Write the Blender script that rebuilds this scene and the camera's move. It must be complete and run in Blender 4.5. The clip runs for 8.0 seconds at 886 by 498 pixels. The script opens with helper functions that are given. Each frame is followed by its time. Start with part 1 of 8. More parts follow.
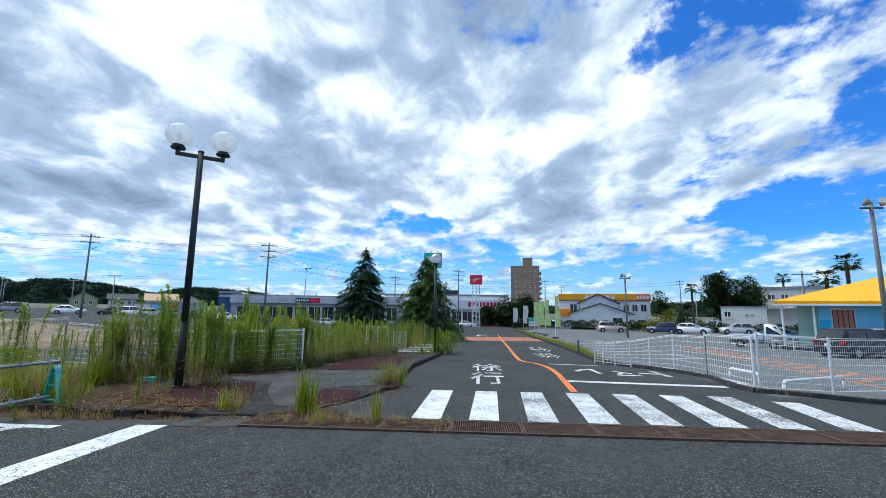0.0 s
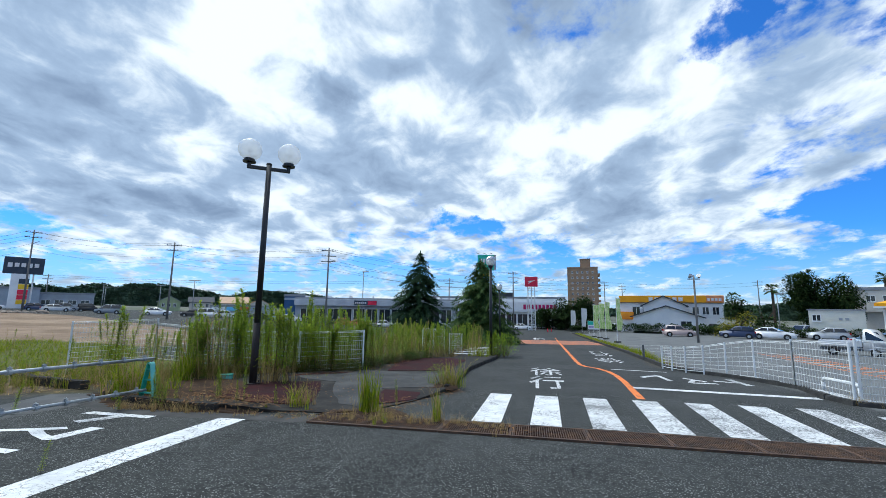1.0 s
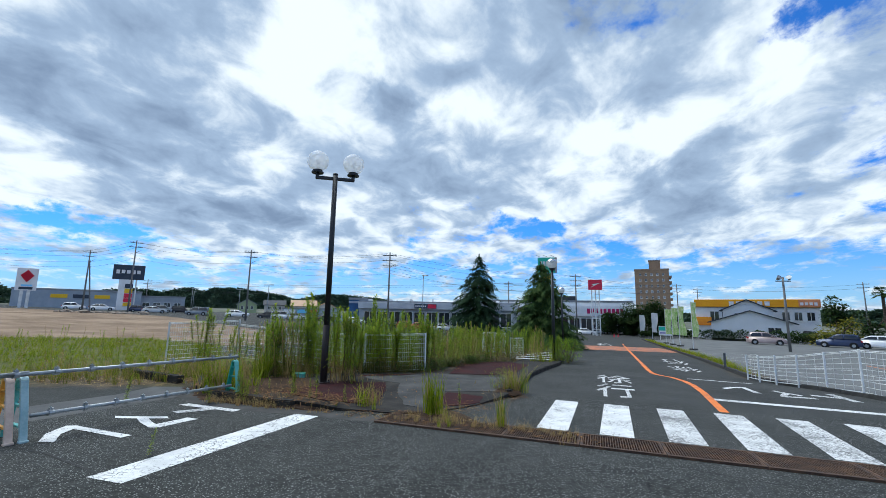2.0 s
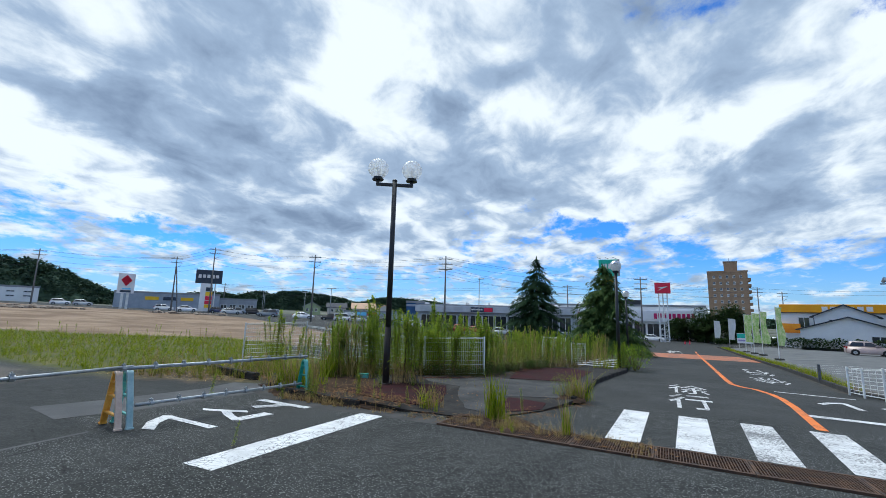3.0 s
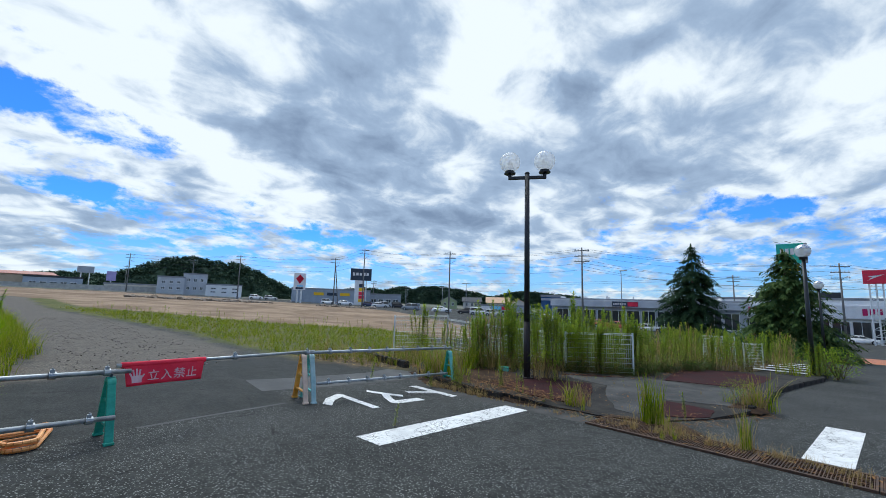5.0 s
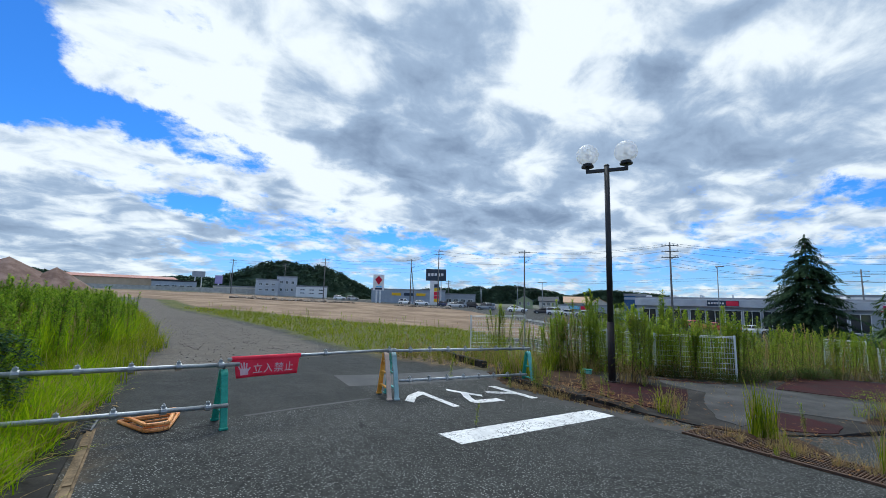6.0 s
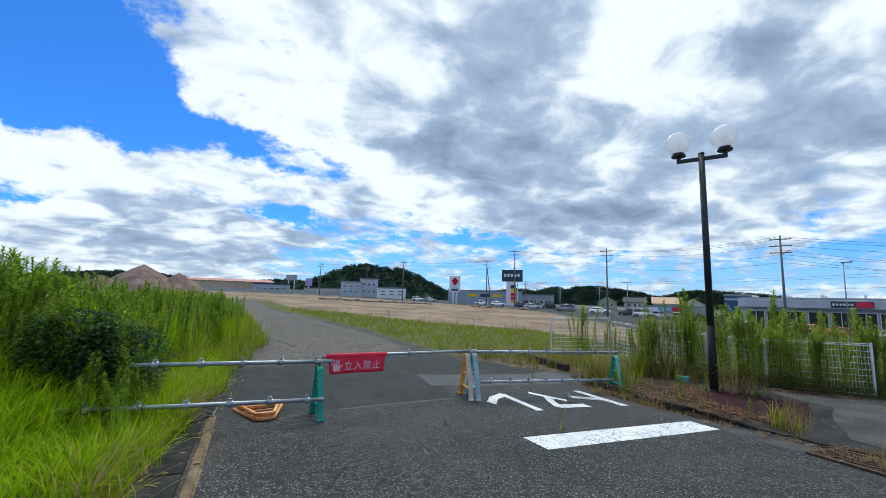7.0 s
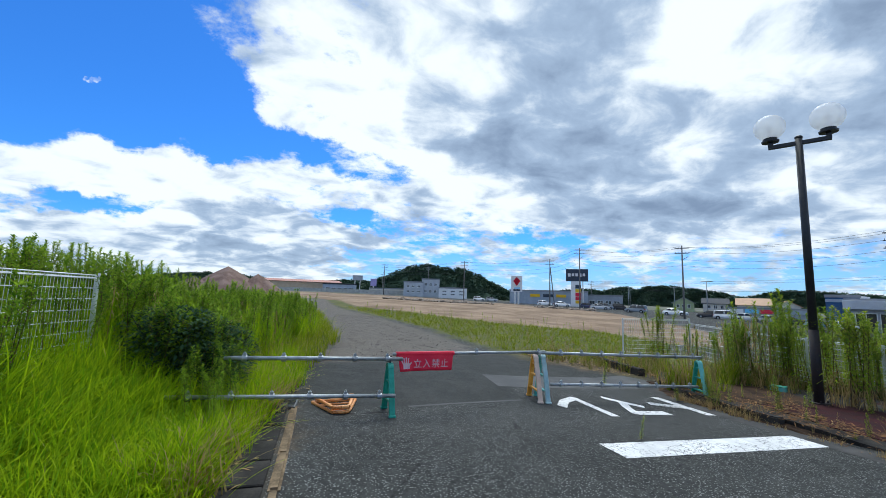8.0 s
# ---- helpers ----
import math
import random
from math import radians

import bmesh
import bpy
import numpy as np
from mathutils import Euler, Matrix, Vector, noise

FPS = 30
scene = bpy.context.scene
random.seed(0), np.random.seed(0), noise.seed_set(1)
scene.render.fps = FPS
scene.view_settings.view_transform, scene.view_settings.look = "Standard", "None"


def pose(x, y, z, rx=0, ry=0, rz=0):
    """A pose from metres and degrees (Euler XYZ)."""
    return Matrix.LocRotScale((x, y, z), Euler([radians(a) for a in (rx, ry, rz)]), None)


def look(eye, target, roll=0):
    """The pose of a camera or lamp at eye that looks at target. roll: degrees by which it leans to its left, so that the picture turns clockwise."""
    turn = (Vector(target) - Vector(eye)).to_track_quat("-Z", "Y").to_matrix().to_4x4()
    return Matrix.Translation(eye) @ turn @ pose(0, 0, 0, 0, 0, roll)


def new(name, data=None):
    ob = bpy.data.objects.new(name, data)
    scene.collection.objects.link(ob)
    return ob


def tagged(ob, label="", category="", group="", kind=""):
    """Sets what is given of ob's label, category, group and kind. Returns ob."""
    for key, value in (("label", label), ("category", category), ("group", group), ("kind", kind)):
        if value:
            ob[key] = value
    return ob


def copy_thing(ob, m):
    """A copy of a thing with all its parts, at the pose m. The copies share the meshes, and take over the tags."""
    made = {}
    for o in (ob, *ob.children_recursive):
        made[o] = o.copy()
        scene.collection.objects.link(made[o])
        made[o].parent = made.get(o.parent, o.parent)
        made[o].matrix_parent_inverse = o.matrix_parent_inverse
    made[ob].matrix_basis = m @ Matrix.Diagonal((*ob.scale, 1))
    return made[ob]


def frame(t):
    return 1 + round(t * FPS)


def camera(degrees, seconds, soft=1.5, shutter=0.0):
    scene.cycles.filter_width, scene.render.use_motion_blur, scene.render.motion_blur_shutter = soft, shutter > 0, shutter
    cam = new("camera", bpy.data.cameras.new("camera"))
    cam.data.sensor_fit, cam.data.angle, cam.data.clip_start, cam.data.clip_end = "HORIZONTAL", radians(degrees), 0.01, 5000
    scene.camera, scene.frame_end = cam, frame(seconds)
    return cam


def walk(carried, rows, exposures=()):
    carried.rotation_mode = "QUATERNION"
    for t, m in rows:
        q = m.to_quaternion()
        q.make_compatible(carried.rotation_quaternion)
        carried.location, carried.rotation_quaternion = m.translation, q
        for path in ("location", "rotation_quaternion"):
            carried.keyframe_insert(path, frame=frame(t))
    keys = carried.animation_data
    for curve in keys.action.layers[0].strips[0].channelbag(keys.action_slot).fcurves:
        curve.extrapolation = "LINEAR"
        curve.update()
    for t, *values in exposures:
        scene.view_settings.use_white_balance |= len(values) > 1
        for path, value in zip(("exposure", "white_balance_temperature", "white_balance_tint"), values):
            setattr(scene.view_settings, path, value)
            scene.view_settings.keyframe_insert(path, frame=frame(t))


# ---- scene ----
cam = camera(94.59, 8.0, soft=0.65)
PATH = [
    (0, (1.050, -6.567, 1.723), (0.8735, -4.5942, 2.0012), 0.68),
    (0.5, (1.012, -6.575, 1.722), (0.7138, -4.6178, 2.0046), 0.75),
    (1, (0.989, -6.586, 1.723), (0.5570, -4.6540, 2.0100), 0.72),
    (1.5, (0.976, -6.604, 1.727), (0.4032, -4.7101, 2.0187), 0.84),
    (3, (0.879, -6.657, 1.726), (-0.0679, -4.9230, 2.0354), 1.50),
    (3.5, (0.859, -6.679, 1.725), (-0.2137, -5.0188, 2.0292), 1.70),
    (4, (0.846, -6.699, 1.722), (-0.3555, -5.1266, 2.0144), 1.78),
    (4.5, (0.829, -6.719, 1.722), (-0.4992, -5.2495, 1.9987), 1.75),
    (6, (0.781, -6.763, 1.723), (-0.8890, -5.6921, 1.9765), 1.49),
    (6.5, (0.780, -6.794, 1.727), (-0.9821, -5.8822, 1.9791), 1.48),
    (7, (0.764, -6.816, 1.725), (-1.0745, -6.0690, 1.9742), 1.47),
    (7.5, (0.739, -6.842, 1.720), (-1.1553, -6.2481, 1.9653), 1.58),
    (8, (0.716, -6.888, 1.714), (-1.2135, -6.4207, 1.9552), 1.71),
]
walk(cam, [(t, look(eye, target, roll)) for t, eye, target, roll in PATH], exposures=((0, -0.10, 5800, 3), (1.5, -0.19, 5850, 3), (3.5, -0.29, 5900, 4), (4.5, -0.31, 5900, 4), (6.5, -0.27, 5950, 4), (8, -0.20, 5950, 4)))

# ---- world, sun ----
SUN_AZ, SUN_EL = 66.0, 62.0          # degrees left of +y, above the horizon
world = bpy.data.worlds.new("sky")
scene.world = world
world.use_nodes = True
wt = world.node_tree
wt.nodes.clear()


def wn(kind, **props):
    n = wt.nodes.new(kind)
    for k, v in props.items():
        if k == "operation":
            n.operation = v
        elif k == "data_type":
            n.data_type = v
        elif k == "blend_type":
            n.blend_type = v
        elif k == "interpolation_type":
            n.interpolation_type = v
    return n


def wmath(op, a, b=None, clamp=False):
    n = wn("ShaderNodeMath", operation=op)
    n.use_clamp = clamp
    for i, v in enumerate((a, b)):
        if v is None:
            continue
        if isinstance(v, (int, float)):
            n.inputs[i].default_value = v
        else:
            wt.links.new(v, n.inputs[i])
    return n.outputs[0]


def wramp(v, lo, hi, a=0.0, b=1.0):
    n = wn("ShaderNodeMapRange", interpolation_type="SMOOTHSTEP")
    wt.links.new(v, n.inputs[0])
    for i, q in zip((1, 2, 3, 4), (lo, hi, a, b)):
        n.inputs[i].default_value = q
    return n.outputs[0]


def wmix(fac, a, b):
    n = wn("ShaderNodeMix", data_type="RGBA")
    if isinstance(fac, (int, float)):
        n.inputs[0].default_value = fac
    else:
        wt.links.new(fac, n.inputs[0])
    for i, v in ((6, a), (7, b)):
        if isinstance(v, tuple):
            n.inputs[i].default_value = (*v, 1)
        else:
            wt.links.new(v, n.inputs[i])
    return n.outputs[2]


tc = wn("ShaderNodeTexCoord")
way = tc.outputs["Generated"]
sep = wn("ShaderNodeSeparateXYZ")
wt.links.new(way, sep.inputs[0])
# clouds lie in a flat layer, so they crowd towards the horizon
lift = wmath("ADD", wmath("MAXIMUM", sep.outputs[2], 0.0), 0.24)
flat = wn("ShaderNodeCombineXYZ")
wt.links.new(wmath("DIVIDE", sep.outputs[0], lift), flat.inputs[0])
wt.links.new(wmath("DIVIDE", sep.outputs[1], lift), flat.inputs[1])


def wnoise(scale, detail, rough, off, stretch=(1, 1, 1), warp=0.0, turn=0.0):
    m = wn("ShaderNodeMapping")
    wt.links.new(flat.outputs[0], m.inputs[0])
    m.inputs[1].default_value = off
    m.inputs[2].default_value = (0, 0, turn)
    m.inputs[3].default_value = stretch
    n = wn("ShaderNodeTexNoise")
    n.inputs["Scale"].default_value = scale
    n.inputs["Detail"].default_value = detail
    n.inputs["Roughness"].default_value = rough
    n.inputs["Distortion"].default_value = warp
    wt.links.new(m.outputs[0], n.inputs["Vector"])
    return n.outputs[0]


wander = wn("ShaderNodeTexNoise")
wander.inputs["Scale"].default_value, wander.inputs["Detail"].default_value, wander.inputs["Roughness"].default_value = 7.0, 6, 0.62
wt.links.new(way, wander.inputs["Vector"])
centred = wn("ShaderNodeVectorMath", operation="SUBTRACT")
wt.links.new(wander.outputs["Color"], centred.inputs[0])
centred.inputs[1].default_value = (0.5, 0.5, 0.5)
strength = wn("ShaderNodeVectorMath", operation="MULTIPLY")
wt.links.new(centred.outputs[0], strength.inputs[0])
strength.inputs[1].default_value = (0.20, 0.20, 0.11)
drifted = wn("ShaderNodeVectorMath", operation="ADD")
wt.links.new(way, drifted.inputs[0]), wt.links.new(strength.outputs[0], drifted.inputs[1])


def blob(az, el, long, wide, tilt, weight):
    """A ragged oval in the sky round a direction (degrees left of +y, degrees up); tilt: its long side rises to the right."""
    a, e, q = radians(az), radians(el), radians(tilt)
    c = Vector((-math.sin(a) * math.cos(e), math.cos(a) * math.cos(e), math.sin(e)))
    east = Vector((math.cos(a), math.sin(a), 0))
    rise = east.cross(c)
    u = east * math.cos(q) + rise * math.sin(q)
    v = c.cross(u)
    m = wn("ShaderNodeMapping")
    m.vector_type = "TEXTURE"
    wt.links.new(drifted.outputs[0], m.inputs[0])
    m.inputs[1].default_value = c
    m.inputs[2].default_value = Matrix((u, v, c)).transposed().to_euler()
    m.inputs[3].default_value = (radians(long) * 1.35, radians(wide) * 1.35, 0.9)
    g = wn("ShaderNodeTexGradient")
    g.gradient_type = "SPHERICAL"
    wt.links.new(m.outputs[0], g.inputs[0])
    return wramp(g.outputs["Fac"], 0.0, 0.75, 0.0, weight)


def total(items):
    s = items[0]
    for v in items[1:]:
        s = wmath("ADD", s, v)
    return s


# openings of blue: degrees left of +y, degrees up, half length and half width in degrees, tilt, weight
OPENINGS = ((-24, 32, 6, 2.4, 54, -0.150), (-34, 32, 8, 2.1, -23, -0.120), (-42, 20, 3, 4.3, 24, -0.120), (-38, 11, 10, 3.1, 4, -0.170), (9, 12, 6, 1.7, -4, -0.170),
    (49, 34, 2, 2.5, 11, -0.130), (41, 36, 2, 2.8, -53, -0.130), (62, 9, 10, 1.4, -2, -0.150), (122, 22, 15, 8.9, 39, -0.360), (108, 22, 8, 5.9, -26, -0.200),
    (90, 18, 12, 2.4, -10, -0.220), (91, 31, 3, 2.8, -10, -0.120), (118, 9, 8, 0.9, 7, -0.130), (88, 10, 8, 1.4, -8, -0.130), (51, 33, 2, 2.4, -39, -0.100))
# thick banks
BANKS = ((35, 28, 24, 13.7, 5, 0.120), (-4, 24, 31, 8.7, -3, 0.110), (-34, 23, 8, 3.6, 2, 0.070), (52, 25, 35, 18.3, -5, 0.140), (2, 25, 25, 14.6, -12, 0.120),
    (88, 26, 17, 13.0, -28, 0.120), (52, 24, 24, 17.3, -9, 0.140), (115, 13, 21, 3.4, 2, 0.220), (109, 6, 24, 4.0, 6, 0.160), (117, 21, 1, 0.8, 40, 0.300),
    (112, 21, 6, 1.3, 27, 0.120), (112, 3, 24, 3.0, 0, 0.180), (-15, 12, 12, 4.5, 2, 0.060))
cover = total([blob(*b) for b in OPENINGS + BANKS])
big = wnoise(1.5, 5, 0.50, (3.1, 1.7, 0.0), (1.0, 0.85, 1), 0.15, 0.5)
mid = wnoise(4.8, 9, 0.60, (5.2, 8.1, 0.0), (1.0, 0.85, 1), 0.25, 0.5)
fine = wnoise(15.0, 8, 0.66, (7.3, 2.2, 0.0), (1, 0.9, 1), 0.2, 0.5)
body = total([wmath("MULTIPLY", big, 0.24), wmath("MULTIPLY", mid, 0.54), wmath("MULTIPLY", fine, 0.22), cover])
# a clear blue belt low down, streaked with thin cloud
belt = wmath("MULTIPLY", wramp(sep.outputs[2], 0.015, 0.06, 0.0, 1.0), wramp(sep.outputs[2], 0.075, 0.155, -0.068, 0.0))
body = wmath("ADD", body, belt)
density = wramp(body, 0.415, 0.555)
core = wnoise(1.9, 4, 0.48, (1.4, 5.2, 0.0), (1, 0.8, 1), 0.3, 0.5)
core2 = wnoise(5.4, 7, 0.53, (9.4, 3.2, 0.0), (1, 0.8, 1), 0.4, 0.5)
# grey undersides, first over the road, then over the field
UNDERSIDES = ((52, 23, 9, 2.9, 15, 0.060), (47, 11, 10, 2.4, -5, 0.090), (29, 28, 3, 2.5, 13, 0.080), (22, 17, 17, 4.4, 2, 0.045), (2, 37, 10, 4.2, -2, 0.050),
    (-11, 15, 12, 3.7, -9, 0.055), (79, 23, 3, 4.3, -17, 0.075), (52, 30, 6, 7.1, 12, 0.080), (57, 19, 18, 4.3, -17, 0.090), (46, 12, 14, 2.0, -6, 0.090),
    (29, 28, 4, 3.2, -0, 0.090), (2, 35, 16, 10.0, -14, 0.078), (30, 27, 9, 9.0, 0, 0.05), (-10, 15, 7, 6.3, -12, 0.090), (21, 17, 12, 4.5, -10, 0.050), (4, 28, 5, 2.8, 0, 0.040))
FIELD_UNDERSIDES = ((69, 22, 16, 7.3, -16, 0.085), (60, 34, 6, 4.8, -8, 0.070), (43, 19, 14, 4.5, 1, 0.070), (102, 10, 7, 1.6, -2, 0.130), (105, 6, 4, 1.5, 5, 0.130),
    (122, 8, 4, 1.0, 11, 0.100), (88, 7, 5, 1.4, 3, 0.080), (29, 24, 11, 6.7, -13, 0.050), (95, 5, 9, 1.0, 4, 0.070))
# bright crowns of the layer
CROWNS = ((36, 29, 9, 8.4, 16, -0.090), (14, 28, 12, 3.8, 5, -0.080), (-16, 26, 8, 3.8, 1, -0.070), (-3, 22, 8, 3.3, -3, -0.060), (46, 18, 9, 2.9, 10, -0.080),
    (75, 26, 5, 3.2, 23, -0.100), (44, 34, 8, 5.0, 25, -0.110), (71, 14, 9, 2.8, -15, -0.090), (45, 19, 6, 3.7, 6, -0.060), (-3, 21, 10, 2.3, 11, -0.080),
    (92, 25, 13, 9.4, -27, -0.130), (114, 12, 18, 4.2, 1, -0.130), (47, 28, 6, 5.4, -13, -0.060), (79, 18, 16, 2.3, -5, -0.060), (47, 14, 9, 2.0, -1, -0.050))
shade = total([wmath("MULTIPLY", core, 0.24), wmath("MULTIPLY", core2, 0.66), wmath("MULTIPLY", fine, 0.10)] + [blob(*b) for b in UNDERSIDES + FIELD_UNDERSIDES + CROWNS])
soft_tone = wmix(wramp(shade, 0.40, 0.60), (1.22, 1.22, 1.22), (0.52, 0.62, 0.78))
cloud = wmix(wramp(shade, 0.54, 0.80), soft_tone, (0.29, 0.36, 0.49))
sky = wn("ShaderNodeTexSky")
sky.sky_type = "NISHITA"
sky.sun_disc = False
sky.sun_elevation = radians(SUN_EL)
sky.sun_rotation = radians(-SUN_AZ)
sky.air_density, sky.dust_density, sky.ozone_density = 1.0, 0.3, 2.5
tint = wn("ShaderNodeMix", data_type="RGBA", blend_type="MULTIPLY")
tint.inputs[0].default_value = 1.0
wt.links.new(sky.outputs[0], tint.inputs[6])
tint.inputs[7].default_value = (0.043, 0.103, 0.190, 1)
haze = wramp(sep.outputs[2], 0.0, 0.16, 0.55, 0.0)
blue = wmix(haze, tint.outputs[2], (0.62, 0.78, 0.95))
back = wn("ShaderNodeBackground")
wt.links.new(wmix(wmath("MULTIPLY", density, 0.97), blue, cloud), back.inputs[0])
back.inputs[1].default_value = 1.0
wout = wn("ShaderNodeOutputWorld")
wt.links.new(back.outputs[0], wout.inputs[0])

sun_data = bpy.data.lights.new("sun", "SUN")
sun_data.energy, sun_data.angle, sun_data.color = 3.6, radians(40), (1.0, 0.965, 0.89)
sun = new("sun", sun_data)
sun_way = Vector((-math.sin(radians(SUN_AZ)) * math.cos(radians(SUN_EL)), math.cos(radians(SUN_AZ)) * math.cos(radians(SUN_EL)), math.sin(radians(SUN_EL))))
sun.matrix_world = look(sun_way * 100, (0, 0, 0))
scene.view_settings.exposure = 0.0

# ---- materials ----
class M:
    """A small builder of node materials."""

    def __init__(self, name, rough=0.7, metal=0.0, spec=0.4):
        self.mat = bpy.data.materials.new(name)
        self.mat.use_nodes = True
        self.t = self.mat.node_tree
        self.b = self.t.nodes["Principled BSDF"]
        self.b.inputs["Roughness"].default_value = rough
        self.b.inputs["Metallic"].default_value = metal
        self.b.inputs["Specular IOR Level"].default_value = spec
        self.co = self.t.nodes.new("ShaderNodeTexCoord").outputs["Object"]
        self.geo = self.t.nodes.new("ShaderNodeNewGeometry")

    def link(self, v, socket):
        if isinstance(v, (int, float)):
            socket.default_value = v
        elif isinstance(v, tuple):
            socket.default_value = (*v, 1) if len(v) == 3 and socket.type == "RGBA" else v
        else:
            self.t.links.new(v, socket)

    def noise(self, scale, detail=4, rough=0.55, co=None, warp=0.0):
        n = self.t.nodes.new("ShaderNodeTexNoise")
        n.inputs["Scale"].default_value, n.inputs["Detail"].default_value = scale, detail
        n.inputs["Roughness"].default_value, n.inputs["Distortion"].default_value = rough, warp
        self.link(co or self.co, n.inputs["Vector"])
        return n.outputs[0]

    def cells(self, scale, feature="F1", co=None):
        n = self.t.nodes.new("ShaderNodeTexVoronoi")
        n.feature = feature
        n.inputs["Scale"].default_value = scale
        self.link(co or self.co, n.inputs["Vector"])
        return n.outputs[0]

    def stretch(self, s, co=None):
        n = self.t.nodes.new("ShaderNodeMapping")
        self.link(co or self.co, n.inputs[0])
        n.inputs[3].default_value = s
        return n.outputs[0]

    def math(self, op, a, b=0.0):
        n = self.t.nodes.new("ShaderNodeMath")
        n.operation = op
        self.link(a, n.inputs[0]), self.link(b, n.inputs[1])
        return n.outputs[0]

    def step(self, v, lo, hi, a=0.0, b=1.0):
        n = self.t.nodes.new("ShaderNodeMapRange")
        n.interpolation_type = "SMOOTHSTEP"
        self.link(v, n.inputs[0])
        for i, q in zip((1, 2, 3, 4), (lo, hi, a, b)):
            n.inputs[i].default_value = q
        return n.outputs[0]

    def mix(self, f, a, b):
        n = self.t.nodes.new("ShaderNodeMix")
        n.data_type = "RGBA"
        self.link(f, n.inputs[0]), self.link(a, n.inputs[6]), self.link(b, n.inputs[7])
        return n.outputs[2]

    def attr(self, name):
        n = self.t.nodes.new("ShaderNodeAttribute")
        n.attribute_name = name
        return n.outputs["Fac"]

    def rand(self):
        return self.t.nodes.new("ShaderNodeObjectInfo").outputs["Random"]

    def island(self):
        return self.geo.outputs["Random Per Island"]

    def color(self, v):
        self.link(v, self.b.inputs["Base Color"])
        return self

    def rough(self, v):
        self.link(v, self.b.inputs["Roughness"])
        return self

    def bump(self, v, strength=0.3, distance=0.01):
        n = self.t.nodes.new("ShaderNodeBump")
        n.inputs["Strength"].default_value, n.inputs["Distance"].default_value = strength, distance
        self.link(v, n.inputs["Height"])
        self.t.links.new(n.outputs[0], self.b.inputs["Normal"])
        return self

    def translucent(self, share, col):
        tr = self.t.nodes.new("ShaderNodeBsdfTranslucent")
        self.link(col, tr.inputs[0])
        mx = self.t.nodes.new("ShaderNodeMixShader")
        mx.inputs[0].default_value = share
        out = self.t.nodes["Material Output"]
        self.t.links.new(self.b.outputs[0], mx.inputs[1])
        self.t.links.new(tr.outputs[0], mx.inputs[2])
        self.t.links.new(mx.outputs[0], out.inputs[0])
        return self


def worn(name, a, b, scale=3.0, rough=0.6, metal=0.0, grain=60.0, bump=0.15, spec=0.4):
    """A surface of one paint or stuff with patches, streaks and fine grain."""
    m = M(name, rough, metal, 0.12 if rough > 0.88 else spec)
    big, small = m.noise(scale, 5, 0.6), m.noise(grain, 3, 0.6)
    f = m.math("ADD", m.math("MULTIPLY", big, 0.75), m.math("MULTIPLY", small, 0.25))
    m.color(m.mix(m.step(f, 0.36, 0.66), a, b))
    m.rough(m.step(big, 0.3, 0.7, max(rough - 0.1, 0.05), min(rough + 0.12, 1)))
    return m.bump(small, bump, 0.004).mat


def leafy(name, a, b, dry=(0.30, 0.24, 0.08), dryness=0.12, share=0.35, scale=0.35):
    """Leaves: each one its own tone, some dry, light shining through."""
    m = M(name, 0.8, 0, 0.10)
    tone = m.math("ADD", m.math("MULTIPLY", m.island(), 0.6), m.math("MULTIPLY", m.noise(scale, 3), 0.4))
    c = m.mix(m.step(tone, 0.2, 0.75), a, b)
    c = m.mix(m.step(m.math("ADD", m.math("MULTIPLY", m.noise(7.0, 2), 0.5), m.math("MULTIPLY", m.island(), 0.5)), 0.80 - dryness, 0.86 - dryness), c, dry)
    m.color(c)
    return m.translucent(share, c).mat


